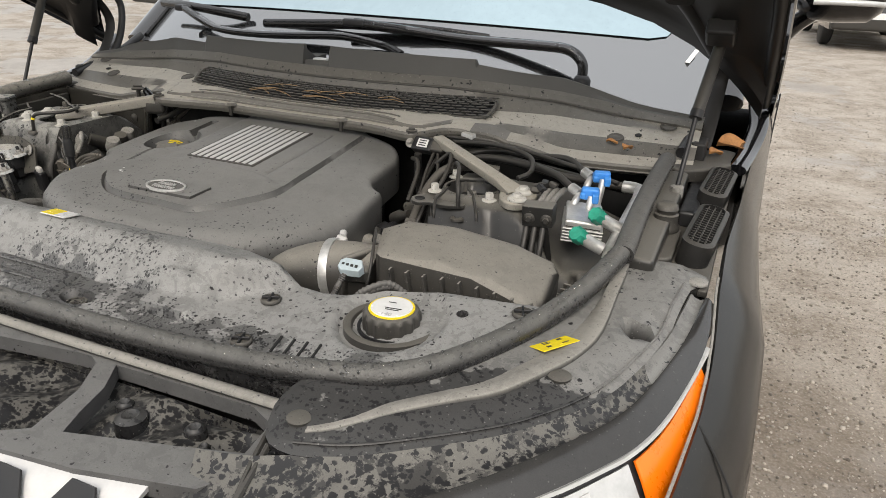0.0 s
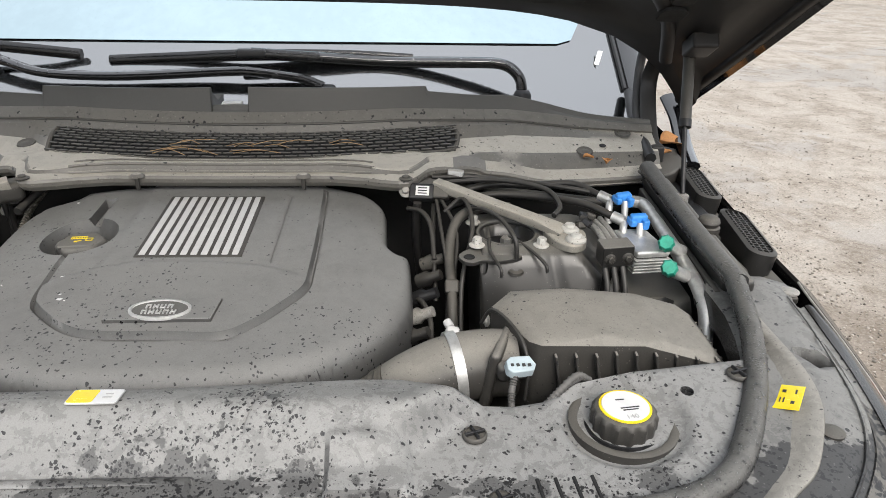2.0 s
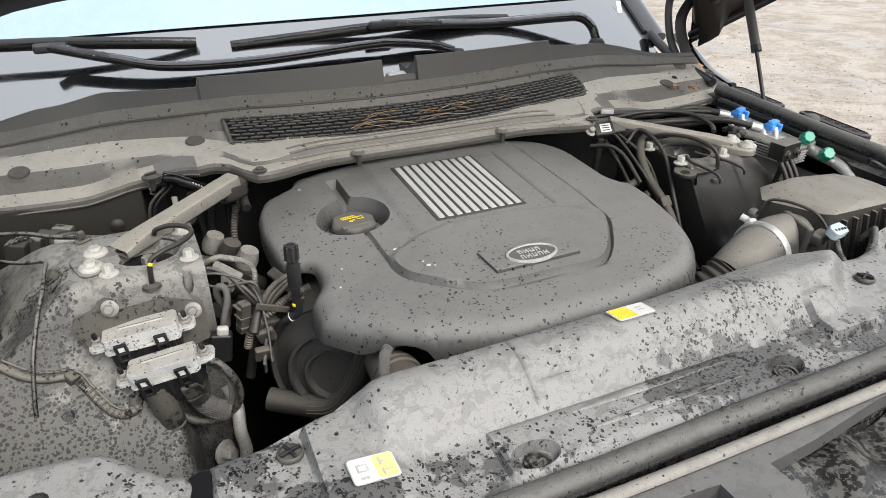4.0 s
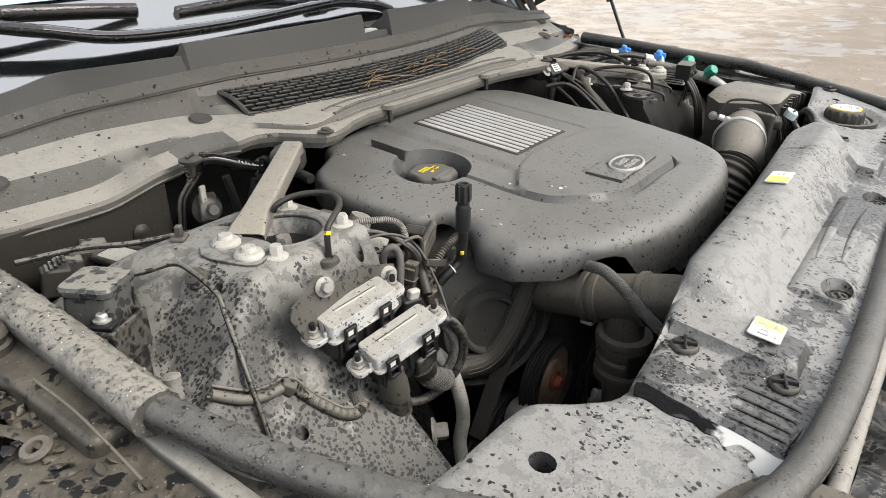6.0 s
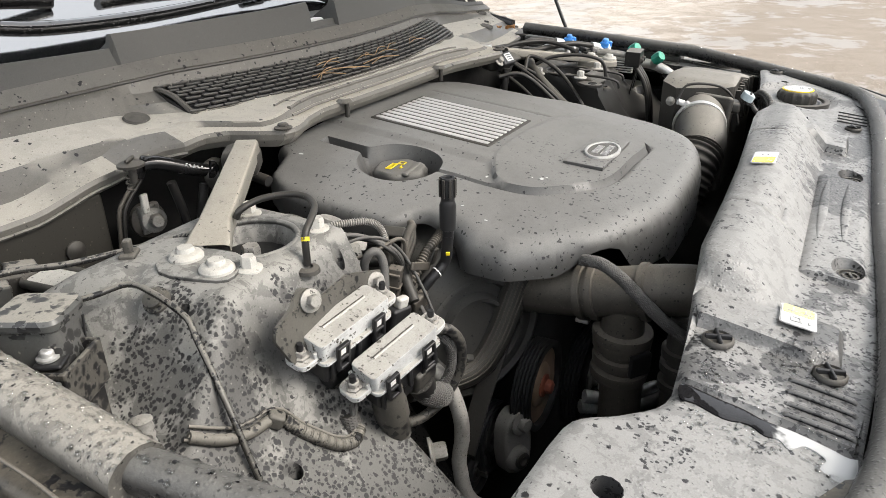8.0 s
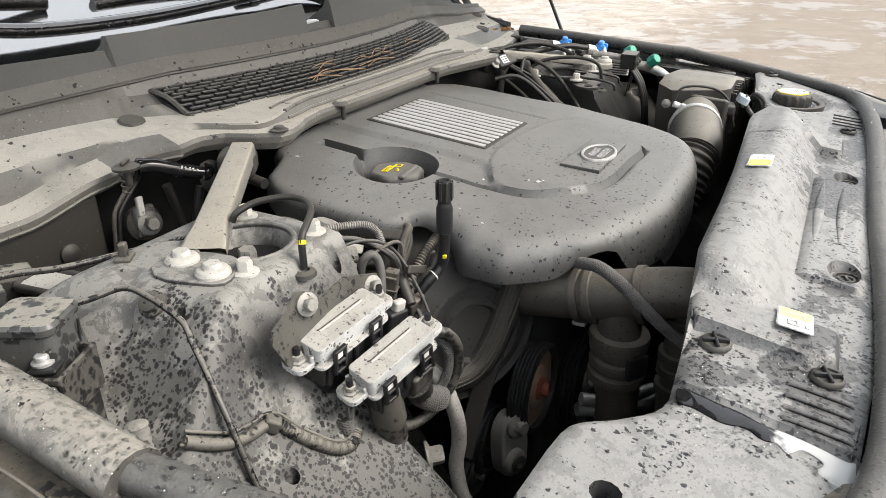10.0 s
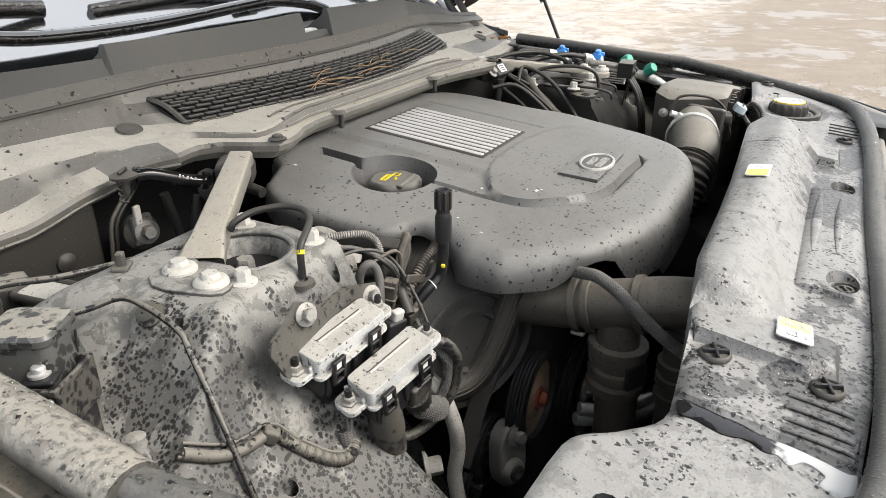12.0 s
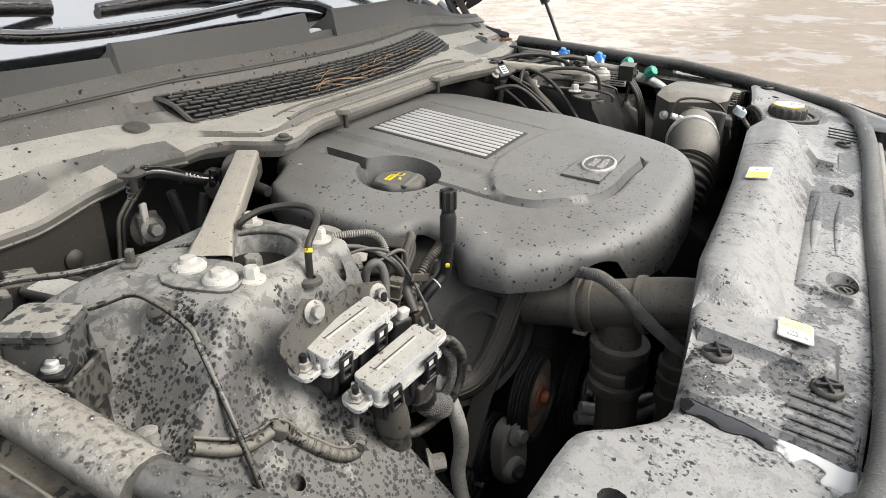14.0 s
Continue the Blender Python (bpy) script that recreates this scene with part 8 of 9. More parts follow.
    for k in range(8):
        at = Vector((0.622 + 0.034 * rnd.random(), 0.225 + 0.05 * rnd.random(), 1.168 + 0.010 * rnd.random()))
        part("plug", box((0.012, 0.016, 0.010), Matrix.Translation(at) @ pose(0, 0, 0, 30 * rnd.random(), 30 * rnd.random(), 180 * rnd.random()), 0.002), (BLACK, HOSE, WIRE)[k % 3], car, "" if k else "small black plug by the tower")
    part("tower_hose", tube([(0.52, 0.335, 1.160), (0.470, 0.318, 1.166), (0.430, 0.290, 1.162), (0.412, 0.262, 1.142), (0.406, 0.225, 1.112), (0.408, 0.180, 1.080), (0.408, 0.142, 1.040), (0.41, 0.12, 0.95)], 0.0090, 14, 8), HOSE, car, "dusty black hose beside the tower")
    part("hose_clip", box((0.024, 0.020, 0.024), Matrix.Translation((0.408, 0.178, 1.079)) @ pose(0, 0, 0, -40, 0, 0), 0.004), HOSE, car)
    lug = bmesh.new()
    prism(curve2([(0.418, 0.172), (0.424, 0.146), (0.440, 0.140), (0.456, 0.150), (0.480, 0.146), (0.520, 0.162), (0.500, 0.190), (0.450, 0.200)], 3), 1.137, 1.143, None, 0.0015, lug)
    part("tower_flange", lug, TOWER_R, tower_left, "pressed flange round the tower's head")
    # eye of the flange: its dark inside is a near-black colour
    part("flange_eye", lathe([(0, 0.0008), (0.0060, 0.0008), (0.0068, 0.0016), (0.0085, 0.0016), (0.0095, 0.0)], Matrix.Translation((0.434, 0.160, 1.1430)), 18), VOID, tower_left)
    wiring(car, [[(0.470, 0.200, 1.158), (0.468, 0.183, 1.152), (0.470, 0.150, 1.150), (0.480, 0.122, 1.142), (0.482, 0.116, 1.128)], [(0.505, 0.215, 1.156), (0.520, 0.198, 1.152), (0.537, 0.165, 1.150), (0.553, 0.134, 1.142), (0.556, 0.128, 1.130)]], 0.0028, WIRE, "rod", "thin bent black rod over the tower")
    # sensor with its label at the end of the brace
    m = Matrix.Translation((0.360, 0.330, 1.190)) @ pose(0, 0, 0, 50, 0, -6)
    sens = part("pressure_sensor", box((0.045, 0.030, 0.022), m, 0.004), BLACK, car, "black sensor with a white label")
    part("sensor_label", box((0.024, 0.018, 0.001), m @ pose(0.002, 0, 0.0115), 0.0003), LABEL_WHITE, sens, "white label")
    for k in range(3):
        part("label_bar", box((0.016, 0.002, 0.0006), m @ pose(0.002, -0.005 + 0.005 * k, 0.0123), 0), LABEL_INK, sens)
    part("sensor_plug", box((0.03, 0.024, 0.02), m @ pose(0.034, 0, 0), 0.004), HOSE, sens)
    part("sensor_bolt", flange_bolt(0.008, 0.010, m @ pose(-0.028, 0.0, 0.004)), STEEL, sens)
    part("sensor_pipe", tube([(0.352, 0.32, 1.175), (0.350, 0.325, 1.13), (0.352, 0.335, 1.08), (0.36, 0.34, 1.0)], 0.0075, 12, 4), WIRE, car, "dusty sensor pipe")
    # hoses and wires between engine and tower
    routes = []
    for k in range(2):
        routes.append([(0.385 + 0.006 * k, 0.33, 1.185), (0.392 + 0.009 * ((k * 3) % 5), 0.27 - 0.009 * k, 1.15 - 0.006 * k), (0.402 + 0.006 * ((k * 2) % 5), 0.20, 1.09), (0.40 + 0.008 * k, 0.14, 1.00), (0.415, 0.10, 0.90)])
    wiring(car, routes, 0.0034, WIRE, "wire", "black wire down the tower")
    wiring(car, [[(0.40, 0.30, 1.165), (0.432, 0.30, 1.19), (0.445, 0.24, 1.16), (0.424, 0.17, 1.09), (0.422, 0.11, 0.98)], [(0.382, 0.36, 1.17), (0.38, 0.28, 1.12), (0.383, 0.2, 1.04)]], 0.0042, WIRE, "hose", "black hose down the tower")
    wiring(car, [[(0.38, 0.40, 1.195), (0.46, 0.40, 1.195), (0.55, 0.39, 1.19), (0.63, 0.36, 1.188), (0.70, 0.345, 1.18)], [(0.40, 0.42, 1.18), (0.5, 0.43, 1.175), (0.62, 0.42, 1.17), (0.74, 0.40, 1.15)], [(0.40, 0.385, 1.19), (0.50, 0.37, 1.20), (0.58, 0.33, 1.198), (0.60, 0.28, 1.185), (0.585, 0.25, 1.178)]], 0.0048, WIRE, "cable", "black cable under the cowl")
    wiring(car, [[(0.39, 0.44, 1.165), (0.55, 0.44, 1.15), (0.75, 0.43, 1.13)], [(0.55, 0.40, 1.16), (0.65, 0.39, 1.15), (0.78, 0.42, 1.14)]], 0.008, HOSE, "hose")
    part("white_plug", box((0.03, 0.014, 0.012), Matrix.Translation((0.425, 0.405, 1.202)) @ pose(0, 0, 0, 0, 0, -15), 0.003), WHITE, car, "small white plug")
    for k in range(5):
        x = 0.36 - 0.008 * k
        part("engine_fitting", lathe([(0, 0), (0.012, 0), (0.014, 0.02), (0.009, 0.026), (0.009, 0.045), (0, 0.046)], aim((x, 0.26 - 0.045 * k, 1.08 - 0.01 * k), (0.8, -0.2, 0.4)), 14), (PLATE_DARK, WIRE, BLACK, STEEL, WIRE)[k], car)
    wiring(car, [[(0.335, 0.33, 1.16), (0.36, 0.30, 1.165), (0.375, 0.27, 1.15), (0.38, 0.22, 1.11)], [(0.34, 0.18, 1.06), (0.36, 0.14, 1.07), (0.372, 0.10, 1.05), (0.365, 0.05, 1.02)], [(0.35, 0.12, 1.02), (0.372, 0.08, 1.04), (0.37, 0.03, 1.01)]], 0.0045, WIRE, "hose")


make_refrigerant()


# vents, stops and trim along the wings
def make_wing_trim():
    for s in (1, -1):
        for y0, y1, z in ((0.135, 0.315, 1.162), (0.365, 0.53, 1.172)):
            cy, ln = (y0 + y1) / 2, y1 - y0
            rim = round_rect(0, 0, 0.050, ln, 0.022, 6)
            inner = round_rect(0, 0, 0.036, ln - 0.016, 0.016, 6)
            m = Matrix.Translation((s * 0.916, cy, z)) @ pose(0, 0, 0, 3, s * 8, s * -4)
            bm = panel(rim, lambda x, y, g: 0.0 - 0.003 * (1 - min(1, g / 0.004)), 0.02, 0.05, [inner], rims=())
            bmesh.ops.transform(bm, matrix=m, verts=bm.verts)
            vent = part("wing_vent", bm, WIRE, car, "oval black mesh vent in the wing")
            # bottom of the vent in near-black, shade put into its colour
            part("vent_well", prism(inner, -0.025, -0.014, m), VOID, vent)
            for k in range(int((ln - 0.03) / 0.0095)):
                part("vent_bar", box((0.034, 0.0022, 0.003), m @ pose(0, -ln / 2 + 0.02 + 0.0095 * k, -0.003), 0), WIRE, vent)
            for x in (-0.010, 0.0, 0.010):
                part("vent_bar", box((0.0022, ln - 0.022, 0.003), m @ pose(x, 0, -0.0035), 0), WIRE, vent)
        prof = [(0, 0.046), (0.012, 0.046), (0.017, 0.042), (0.019, 0.036), (0.0165, 0.033), (0.0165, 0.029), (0.020, 0.027), (0.020, 0.012), (0.024, 0.008), (0.024, 0.0)]
        part("bump_stop", lathe(prof, Matrix.Translation((s * 0.850, 0.235, 1.137)), 24), HOSE, car, "round black rubber bump stop")
        part("stop_pad", prism(round_rect(s * 0.853, 0.185, 0.05, 0.15, 0.018), 1.118, 1.135, None, 0.004), HOSE if s > 0 else MUD_SHADE, car)
        part("wing_gutter", box((0.10, 0.58, 0.012), Matrix.Translation((s * 0.888, 0.36, 1.118)) @ pose(0, 0, 0, 2), 0.003), HOSE if s > 0 else MUD_SHADE, car, "dusty black gutter along the wing")
        part("gutter_step", box((0.03, 0.30, 0.03), Matrix.Translation((s * 0.878, 0.45, 1.135)), 0.006), BLACK, car)
        part("hinge_cover", prism(curve2([(s * 0.80, 0.50), (s * 0.86, 0.48), (s * 0.93, 0.56), (s * 0.95, 0.64), (s * 0.90, 0.68), (s * 0.82, 0.62)], 3), 1.150, 1.175, None, 0.006), HOSE, car, "black plastic hinge cover")
        part("corner_trim", tube([(s * 0.94, 0.56, 1.165), (s * 0.955, 0.66, 1.185), (s * 0.965, 0.74, 1.22), (s * 0.955, 0.80, 1.26)], 0.02, 10, 6, flat=0.6), GLOSS, car, "glossy black corner trim")
        part("drain_strip", tube([(s * 0.835, 0.52, 1.195), (s * 0.84, 0.60, 1.21), (s * 0.845, 0.70, 1.235), (s * 0.86, 0.80, 1.27)], 0.012, 8, 6), BLACK, car)
        part("rail_channel", box((0.010, 0.40, 0.03), Matrix.Translation((s * 0.803, 0.26, 1.128)) @ pose(0, 0, 0, 3), 0.003), HOSE, car)


make_wing_trim()


def make_wing_mud():
    """Fittings and caked mud beside the right-hand seal."""
    part("seal_wire", tube([(-0.851, 0.150, 1.163), (-0.851, 0.12, 1.162), (-0.852, 0.081, 1.160), (-0.856, 0.03, 1.156), (-0.860, -0.01, 1.153)], 0.0013, 8, 6), PIPE, car, "thin bare edge under the seal")
    part("eyelet", lathe([(0.0055, 0.0), (0.011, 0.0), (0.0125, 0.003), (0.011, 0.006), (0.0065, 0.006), (0.0055, 0.003), (0.0055, 0.0)], Matrix.Translation((-0.880, 0.100, 1.136)) @ pose(0, 0, 0, 0, -14), 20), PIPE, car, "mud-caked eyelet beside the seal")
    part("wing_plug", lathe([(0, 0.013), (0.010, 0.013), (0.015, 0.010), (0.0165, 0.004), (0.0165, 0.0)], Matrix.Translation((-0.872, 0.214, 1.136)) @ pose(0, 0, 0, 8, -16), 22), PALE, car, "pale plastic plug in the wing")
    part("mud_strap", tube([(-0.893, 0.165, 1.137), (-0.886, 0.140, 1.141), (-0.878, 0.118, 1.139), (-0.872, 0.090, 1.137)], 0.0055, 8, 6, flat=0.45), MUD_SHADE, car, "strap caked with mud")
    rnd = random.Random(31)
    clods = bmesh.new()
    for k in range(70):
        y = rnd.uniform(-0.02, 0.26)
        x = -0.895 + rnd.uniform(0, 0.05)
        tmp = bmesh.new()
        bmesh.ops.create_icosphere(tmp, subdivisions=1, radius=rnd.uniform(0.002, 0.0065))
        for v in tmp.verts:
            v.co *= rnd.uniform(0.7, 1.25)
        merge(clods, tmp, Matrix.Translation((x, y, (1.136 if y > 0.11 else wing_top(-x, y)) + 0.001)) @ pose(0, 0, 0, rnd.uniform(0, 90), 0, rnd.uniform(0, 180)) @ Matrix.Diagonal((1.3, 1, 0.5, 1)))
    part("mud_crust", clods, MUD_SHADE, car, "crumbs of mud caked on the wing")["kind"] = "stuff"


make_wing_mud()


# water standing on the radiator cover
def make_water():
    m, nt, b = shader("standing_water")
    b.inputs["Base Color"].default_value = (0.012, 0.012, 0.013, 1)
    b.inputs["Roughness"].default_value = 0.02
    b.inputs["IOR"].default_value = 1.36
    # the sky's white reflection at the front end is painted as pale base colour
    where = node(nt, "ShaderNodeTexCoord").outputs[3]
    along = node(nt, "ShaderNodeSeparateXYZ", i0=where).outputs[1]
    painted_sheen = ramp(nt, maths(nt, "ADD", along, maths(nt, "MULTIPLY", noisy(nt, where, 55, 3, 0.6), 0.05)), -0.272, -0.284)
    nt.links.new(mixed(nt, painted_sheen, (0.012, 0.012, 0.013), (0.42, 0.425, 0.42)), b.inputs["Base Color"])
    rim = [(-0.509, -0.226), (-0.511, -0.255), (-0.512, -0.274), (-0.516, -0.290), (-0.516, -0.312), (-0.519, -0.334), (-0.522, -0.350), (-0.516, -0.362), (-0.535, -0.365), (-0.548, -0.358), (-0.556, -0.343), (-0.547, -0.331), (-0.534, -0.334), (-0.528, -0.320), (-0.539, -0.310), (-0.532, -0.302), (-0.534, -0.292), (-0.528, -0.280), (-0.533, -0.262), (-0.528, -0.241), (-0.528, -0.228)]
    level = lambda x, y, g: slam_top(-0.535, y) + 0.0022 - 0.0012 * (1 - min(1, g / 0.003))
    ob = finish("puddle", panel(curve2(rim, 4), level, 0.008, 0.002, rims=(0.002,)), m)
    tagged(ob, "rain water standing on the radiator cover", "puddle")


make_water()


# rain standing in beads on the rubber and the plastic
def make_beads():
    m, nt, b = shader("rain_bead_water")
    b.inputs["Base Color"].default_value = (0.96, 0.97, 0.98, 1)
    b.inputs["Roughness"].default_value, b.inputs["IOR"].default_value = 0.02, 1.33
    b.inputs["Transmission Weight"].default_value = 1.0
    rnd = random.Random(31)

    def scatter(spots, label):
        verts, faces = [], []
        for at, up, r in spots:
            at, up = Vector(at), Vector(up).normalized()
            side = up.cross(Vector((0.3, 0.2, 0.93))).normalized()
            other = up.cross(side)
            n, base = 8, len(verts)
            stretch = rnd.uniform(0.8, 1.35)
            for wide, tall in ((1.0, -0.1), (0.86, 0.32), (0.48, 0.58)):
                for k in range(n):
                    a = 2 * math.pi * k / n
                    verts.append(at + (side * math.cos(a) * stretch + other * math.sin(a)) * r * wide + up * r * tall)
            verts.append(at + up * r * 0.66)
            for ring_ in range(2):
                for k in range(n):
                    p, q = base + ring_ * n + k, base + ring_ * n + (k + 1) % n
                    faces.append((p, q, q + n, p + n))
            for k in range(n):
                faces.append((base + 2 * n + k, base + 2 * n + (k + 1) % n, base + 3 * n))
        me = bpy.data.meshes.new("rain_beads")
        me.from_pydata(verts, [], faces)
        for p in me.polygons:
            p.use_smooth = True
        me.materials.append(m)
        tagged(new("rain_beads", me), label, "rain drops", kind="stuff")

    def along(pts, rad, flat, count, lo=25, hi=155):
        line = smooth_line(pts, 30)
        out = []
        for _ in range(count):
            i = rnd.randrange(len(line) - 1)
            q = line[i].lerp(line[i + 1], rnd.random())
            way = (line[i + 1] - line[i]).normalized()
            side = way.cross(Vector((0, 0, 1))).normalized()
            up = side.cross(way)
            a = radians(rnd.uniform(lo, hi))
            d = side * math.cos(a) + up * math.sin(a) * flat
            out.append((q + d * rad, side * math.cos(a) + up * math.sin(a), rnd.choice((0.0007, 0.0009, 0.0011, 0.0015, 0.0022))))
        return out
    scatter(along(flip(SEAL_BACK), 0.0208, 0.9, 900) + along(flip(SEAL_R[4:]), 0.0143, 1.05, 260) + along(SEAL_R, 0.0143, 1.05, 500), "clear rain beads standing on the bonnet seal")
    scatter([w for line in WIPER_LINES for w in along(line, 0.0125, 0.8, 260, 10, 170)], "clear rain beads standing on the wiper arms")
    spots = []
    while len(spots) < 800:
        x, y = rnd.uniform(-0.56, -0.40), rnd.uniform(-0.355, -0.235)
        if noise.noise((x * 14, y * 14, 0)) > -0.05 and inside(SLAM_RIM, x, y):
            spots.append(((x, y, slam_top(x, y)), (0, 0, 1), rnd.choice((0.0006, 0.0008, 0.001, 0.0014, 0.0020))))
    scatter(spots, "clear rain beads standing on the radiator cover")


make_beads()


# dead leaves and straw
def make_litter():
    rnd = random.Random(4)
    for k in range(16):
        x = rnd.choice((rnd.uniform(-0.15, 0.02), rnd.uniform(0.0, 0.08), rnd.uniform(0.08, 0.22)))
        q = intake_at(x, rnd.uniform(0.05, 0.45)) + Vector((0, 0, 0.008))
        a, ln = rnd.uniform(-0.5, 0.5), rnd.uniform(0.02, 0.05)
        d = Vector((math.cos(a), math.sin(a), 0)) * ln
        straw = finish("straw", tube([q - d, q + Vector((0, 0.004, 0.004)), q + d], 0.0007, 5, 4), STRAW)
        tagged(straw, "dry tan straw lying on the air intake", "straw", "straws on the cowl")
    def leaf(at, size, spin, tilt, label):
        rows = []
        for i in range(9):
            u = i / 8
            w = 0.5 * math.sin(math.pi * u) ** 0.7 * (1 - 0.3 * u)
            rows.append([Vector(((u - 0.5) * 1.3, w * v, 0.25 * v * v + 0.12 * math.sin(u * 5))) * size for v in (-1, -0.5, 0, 0.5, 1)])
        bm = loft(rows, 0.0008)
        bmesh.ops.transform(bm, matrix=Matrix.Translation(at) @ pose(0, 0, 0, tilt, 0, spin), verts=bm.verts)
        tagged(finish("leaf", bm, LEAF), label, "leaf", "dead leaves")
    leaf((0.925, 0.655, 1.187), 0.055, 20, 20, "curled brown dead leaf by the bonnet hinge")
    leaf((0.735, 0.485, 1.198), 0.026, 70, 0, "small dead leaf on the cowl")
    leaf((0.70, 0.50, 1.203), 0.018, 10, 5, "small dead leaf on the cowl")
    leaf((0.895, 0.60, 1.182), 0.03, 50, 8, "small dead leaf by the bonnet hinge")


make_litter()


# the rest of the car's body
def make_shell():
    for s in (1, -1):
        rows = []
        for y in np.linspace(1.33, 4.0, 20):
            taper = 0.06 * max(0.0, (y - 3.2) / 0.8) ** 2
            rows.append([(s * (x - taper), y, z) for x, z in ((0.90, 1.22), (0.985, 1.18), (1.008, 1.10), (1.012, 0.95), (1.005, 0.7), (0.99, 0.5), (0.95, 0.36))])
        part("body_side", loft(rows, 0.003), GLOSS_DUSTY, car, "black body side with doors")
        for y in (1.38, 2.35, 3.30):
            part("door_gap", box((0.004, 0.006, 0.72), Matrix.Translation((s * 1.0115, y, 0.83)), 0), VOID, car)
        for y in (2.2, 3.1):
            part("door_handle", box((0.025, 0.18, 0.03), Matrix.Translation((s * 1.022, y, 1.03)), 0.008), GLOSS, car)
        rows = []
        for y in np.linspace(1.25, 3.9, 16):
            top = lerp(y, [1.25, 1.6, 1.9, 3.6, 3.9], [1.32, 1.62, 1.74, 1.74, 1.62])
            rows.append([(s * 0.93, y, 1.21), (s * 0.90, y, 1.21 + (top - 1.21) * 0.5), (s * 0.80, y, top)])
        part("side_window", loft(rows, 0.004), GLASS, car, "dark side glass")
        # mirror
        shellm = lathe([(0, -0.10), (0.05, -0.095), (0.075, -0.06), (0.08, 0.0), (0.075, 0.08), (0.05, 0.11), (0, 0.12)], Matrix.Translation((s * 1.10, 1.36, 1.475)) @ pose(0, 0, 0, 0, 90, 0), 24)
        mirror = part("wing_mirror", shellm, GLOSS, car, "black wing mirror with a bright strip")
        part("mirror_strip", tube([(s * 1.04, 1.278, 1.450), (s * 1.10, 1.276, 1.452), (s * 1.17, 1.285, 1.452), (s * 1.21, 1.32, 1.45)], 0.008, 8, 5), LAMP, mirror, "clear indicator strip")
        part("mirror_arm", tube([(s * 0.96, 1.42, 1.30), (s * 1.0, 1.40, 1.37), (s * 1.05, 1.38, 1.42)], 0.025, 10, 4), GLOSS, mirror)
        for y in (0.38, 3.28):
            tyre = lathe([(0.25, -0.12), (0.36, -0.12), (0.385, -0.10), (0.39, 0.0), (0.385, 0.10), (0.36, 0.12), (0.25, 0.12)], Matrix.Translation((s * 0.84, y, 0.39)) @ pose(0, 0, 0, 0, 90), 40)
            wheel = part("wheel", tyre, TYRE, car, "black rubber tyre")
            part("rim", lathe([(0.255, 0.10), (0.24, 0.11), (0.2, 0.07), (0.06, 0.09), (0, 0.09)], Matrix.Translation((s * 0.84, y, 0.39)) @ pose(0, 0, 0, 0, s * 90), 30), ALU, wheel, "silver alloy rim")
    rows = []
    for x in np.linspace(-0.80, 0.80, 15):
        rows.append([(x, 1.50, 1.84 - 0.10 * x * x), (x, 1.9, 1.89 - 0.12 * x * x), (x, 2.8, 1.90 - 0.12 * x * x), (x, 3.7, 1.84 - 0.12 * x * x), (x, 3.95, 1.62), (x, 4.05, 1.2), (x, 4.1, 0.8), (x, 4.05, 0.4)])
    part("roof", loft(rows, 0.004), GLOSS, car, "black roof and tail")
    part("floor_pan", box((1.8, 4.3, 0.04), Matrix.Translation((0, 1.9, 0.42)), 0.01), VOID, car)
    part("dashboard", box((1.6, 0.5, 0.14), Matrix.Translation((0, 1.25, 1.14)), 0.05), BLACK, car, "black dashboard")
    part("cabin_floor", box((1.7, 2.6, 0.1), Matrix.Translation((0, 2.5, 0.6)), 0.02), VOID, car)


make_shell()


# neighbours far behind
def parked_car(at, spin, paint, label):
    body = new("parked_car")
    tagged(body, label, "car", "parked cars far off")
    body.matrix_world = Matrix.Translation(at) @ pose(0, 0, 0, 0, 0, spin)
    rows = []
    for y, zt, w in ((-2.25, 0.62, 0.80), (-2.2, 0.92, 0.88), (-1.0, 1.05, 0.92), (-0.5, 1.60, 0.80), (0.4, 1.72, 0.78), (1.7, 1.66, 0.78), (2.2, 1.0, 0.88), (2.25, 0.6, 0.84)):
        rows.append([(-w, y, 0.35), (-w * 1.03, y, min(zt, 0.8)), (-w * 0.9, y, zt - 0.05), (-w * 0.5, y, zt), (w * 0.5, y, zt), (w * 0.9, y, zt - 0.05), (w * 1.03, y, min(zt, 0.8)), (w, y, 0.35)])
    part("body", loft(rows, 0.01), paint, body)
    part("bumper", box((1.75, 0.25, 0.28), Matrix.Translation((0, -2.25, 0.5)), 0.05), HOSE, body)
    part("number_board", box((0.5, 0.02, 0.11), Matrix.Translation((0, -2.385, 0.62)), 0.004), LABEL_WHITE, body)
    for s in (1, -1):
        part("rear_lamp", box((0.22, 0.06, 0.18), Matrix.Translation((s * 0.72, -2.22, 0.85)), 0.02), RED, body)
        part("side_window", box((0.02, 2.2, 0.36), Matrix.Translation((s * 0.875, 0.5, 1.30)) @ pose(0, 0, 0, 0, s * -12), 0.005), GLASS, body)
        for y in (-1.35, 1.4):
            part("wheel", lathe([(0, -0.1), (0.30, -0.1), (0.34, -0.06), (0.34, 0.06), (0.30, 0.1), (0, 0.1)], Matrix.Translation((s * 0.80, y, 0.34)) @ pose(0, 0, 0, 0, 90), 24), TYRE, body)


GREY_PAINT = simple("grey_car_paint", (0.16, 0.165, 0.17), 0.25, coat=0.6)
parked_car((-5.6, 13.0, 0), 12, GREY_PAINT, "grey car parked at the yard's far edge")
parked_car((-9.5, 12.2, 0), -6, GLOSS, "black car parked at the yard's far edge")
parked_car((2.6, 16.5, 0), 5, GLOSS, "black car parked behind on the yard")


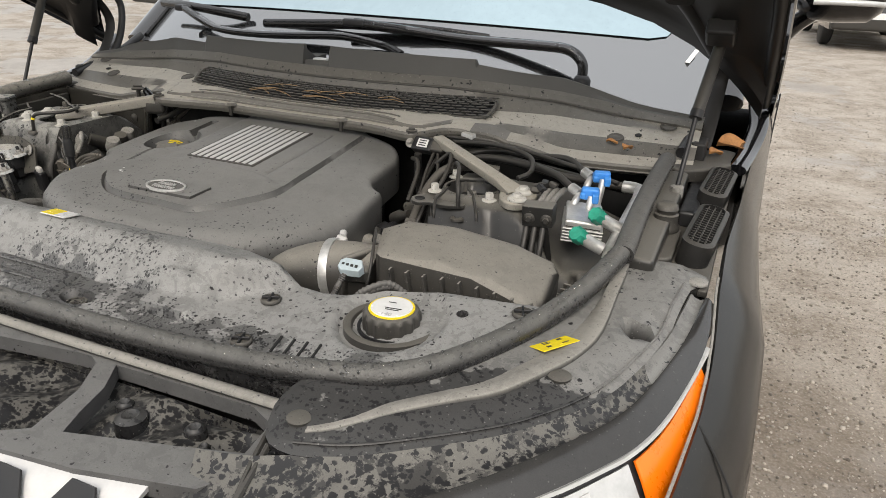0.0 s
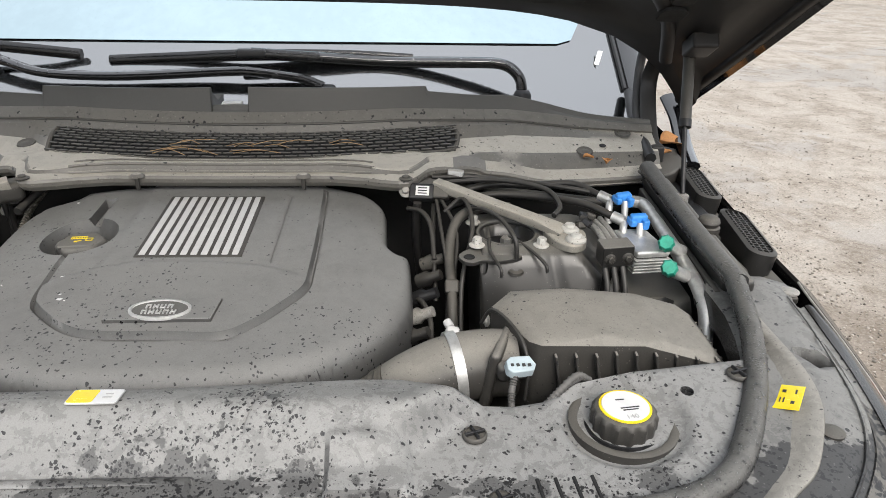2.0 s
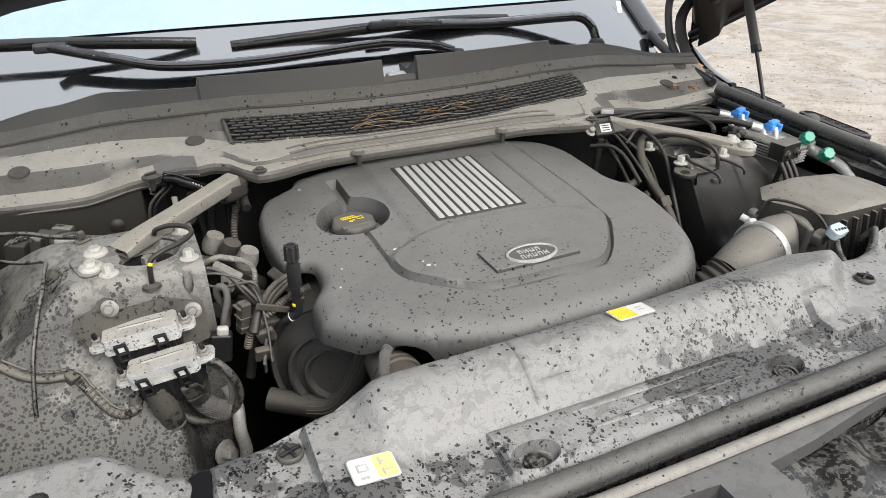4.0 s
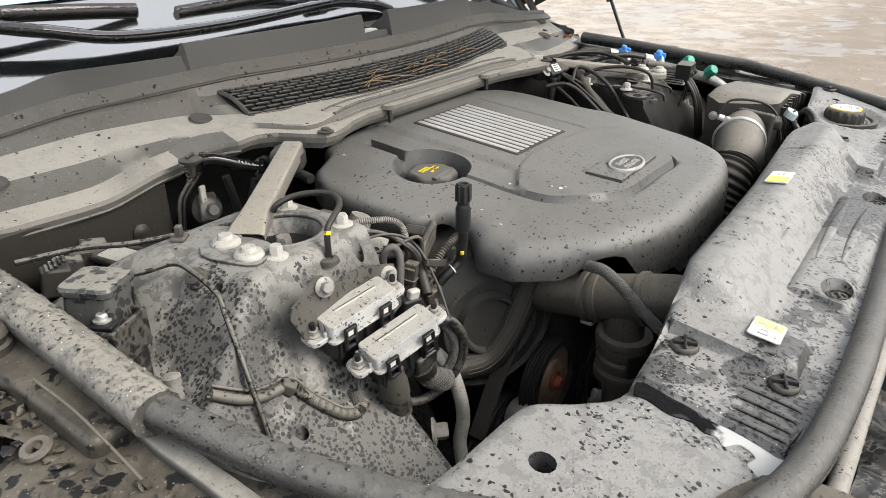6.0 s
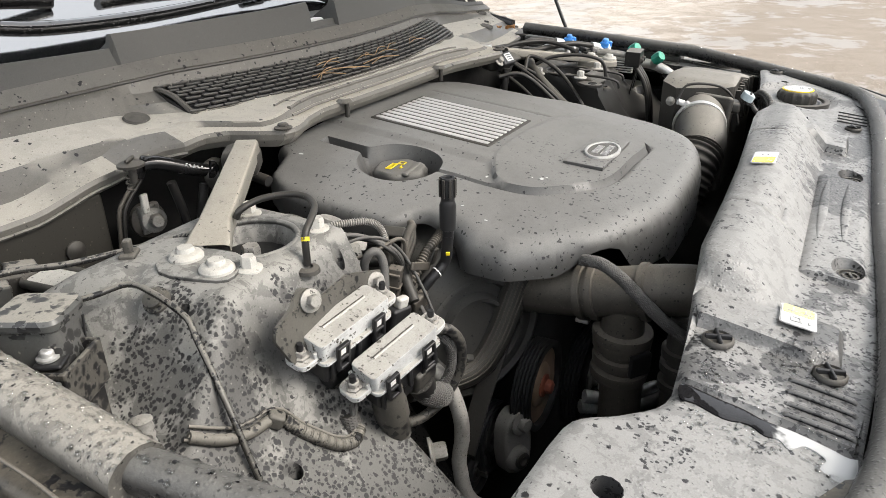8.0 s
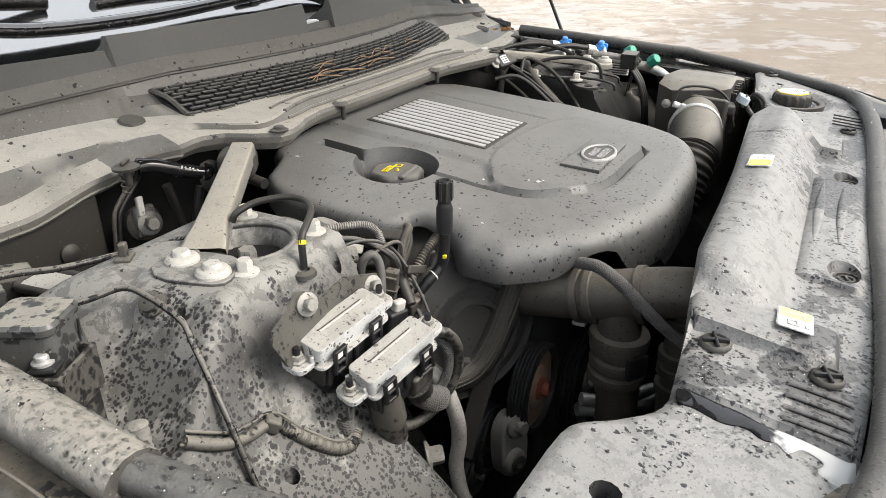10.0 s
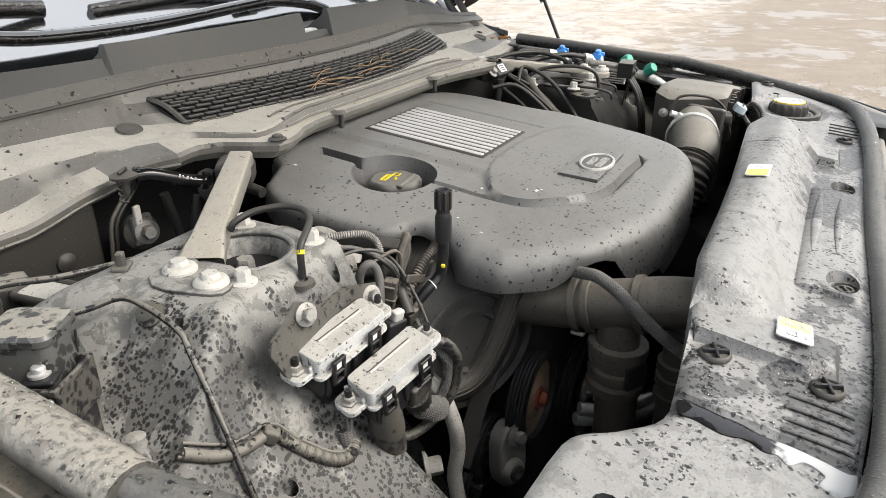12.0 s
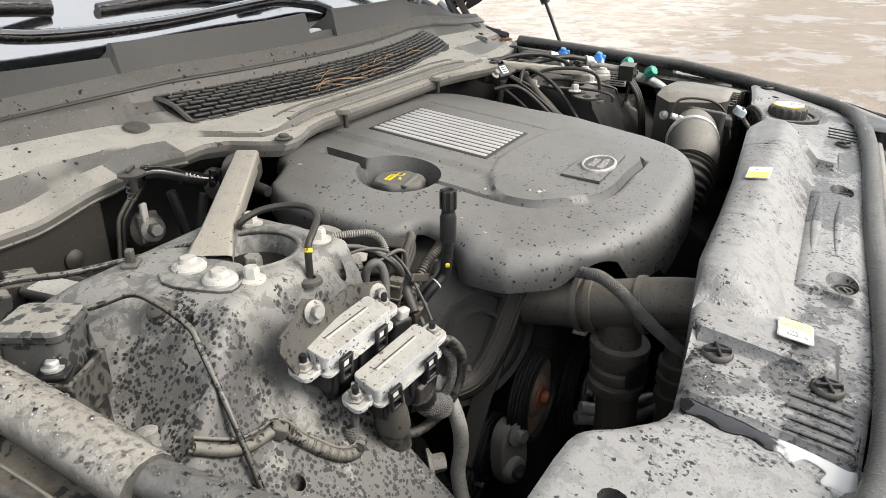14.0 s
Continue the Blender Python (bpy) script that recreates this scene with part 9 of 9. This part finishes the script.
def make_wall():
    bm = bmesh.new()
    for k in range(14):
        box((2.95, 0.25, 2.2), Matrix.Translation((4.5 + 3.0 * k - 22, 20.5, 1.1)), 0.02, bm)
        box((0.35, 0.4, 2.4), Matrix.Translation((6.0 + 3.0 * k - 22, 20.45, 1.2)), 0.02, bm)
    tagged(finish("yard_wall", bm, simple("weathered_concrete", (0.3, 0.28, 0.25), 0.9, scale=3)), "weathered concrete wall round the yard", "wall", kind="structure")


make_wall()


# loose stones on the yard
def make_stones():
    rnd = random.Random(9)
    verts, faces = [], []
    ball = bmesh.new()
    bmesh.ops.create_icosphere(ball, subdivisions=1, radius=1.0)
    ball.verts.index_update()
    base = [tuple(v.co) for v in ball.verts]
    tri = [tuple(v.index for v in f.verts) for f in ball.faces]
    ball.free()
    for k in range(33000):
        if k < 22000:
            x, y = 1.05 + 7.0 * rnd.random() ** 1.7, rnd.uniform(-2.2, 8.5)
        else:
            x, y = 1.05 + 1.5 * rnd.random(), rnd.uniform(0.2, 4.2)
        r = rnd.choice((0.0018, 0.0022, 0.0028, 0.0034, 0.0042, 0.0055, 0.008)) * rnd.uniform(0.7, 1.4)
        a, at = rnd.uniform(0, 6.3), len(verts)
        c, s_ = math.cos(a), math.sin(a)
        tall, long_ = rnd.uniform(0.45, 0.8), rnd.uniform(0.65, 1.0)
        for bx, by, bz in base:
            j = rnd.uniform(0.78, 1.22) * r
            verts.append((x + (bx * c - by * s_ * long_) * j, y + (bx * s_ + by * c * long_) * j, (bz * tall + 0.2) * j))
        faces += [(p + at, q + at, w + at) for p, q, w in tri]
    me = bpy.data.meshes.new("gravel")
    me.from_pydata(verts, [], faces)
    for p in me.polygons:
        p.use_smooth = True
    m, nt, b = shader("gravel_stone")
    rndn = node(nt, "ShaderNodeNewGeometry").outputs["Random Per Island"]
    nt.links.new(mixed(nt, rndn, (0.09, 0.076, 0.062), (0.44, 0.395, 0.34)), b.inputs["Base Color"])
    b.inputs["Roughness"].default_value = 0.8
    me.materials.append(m)
    tagged(new("gravel", me), "loose pale stones on the wet yard", "gravel", kind="stuff")


make_stones()
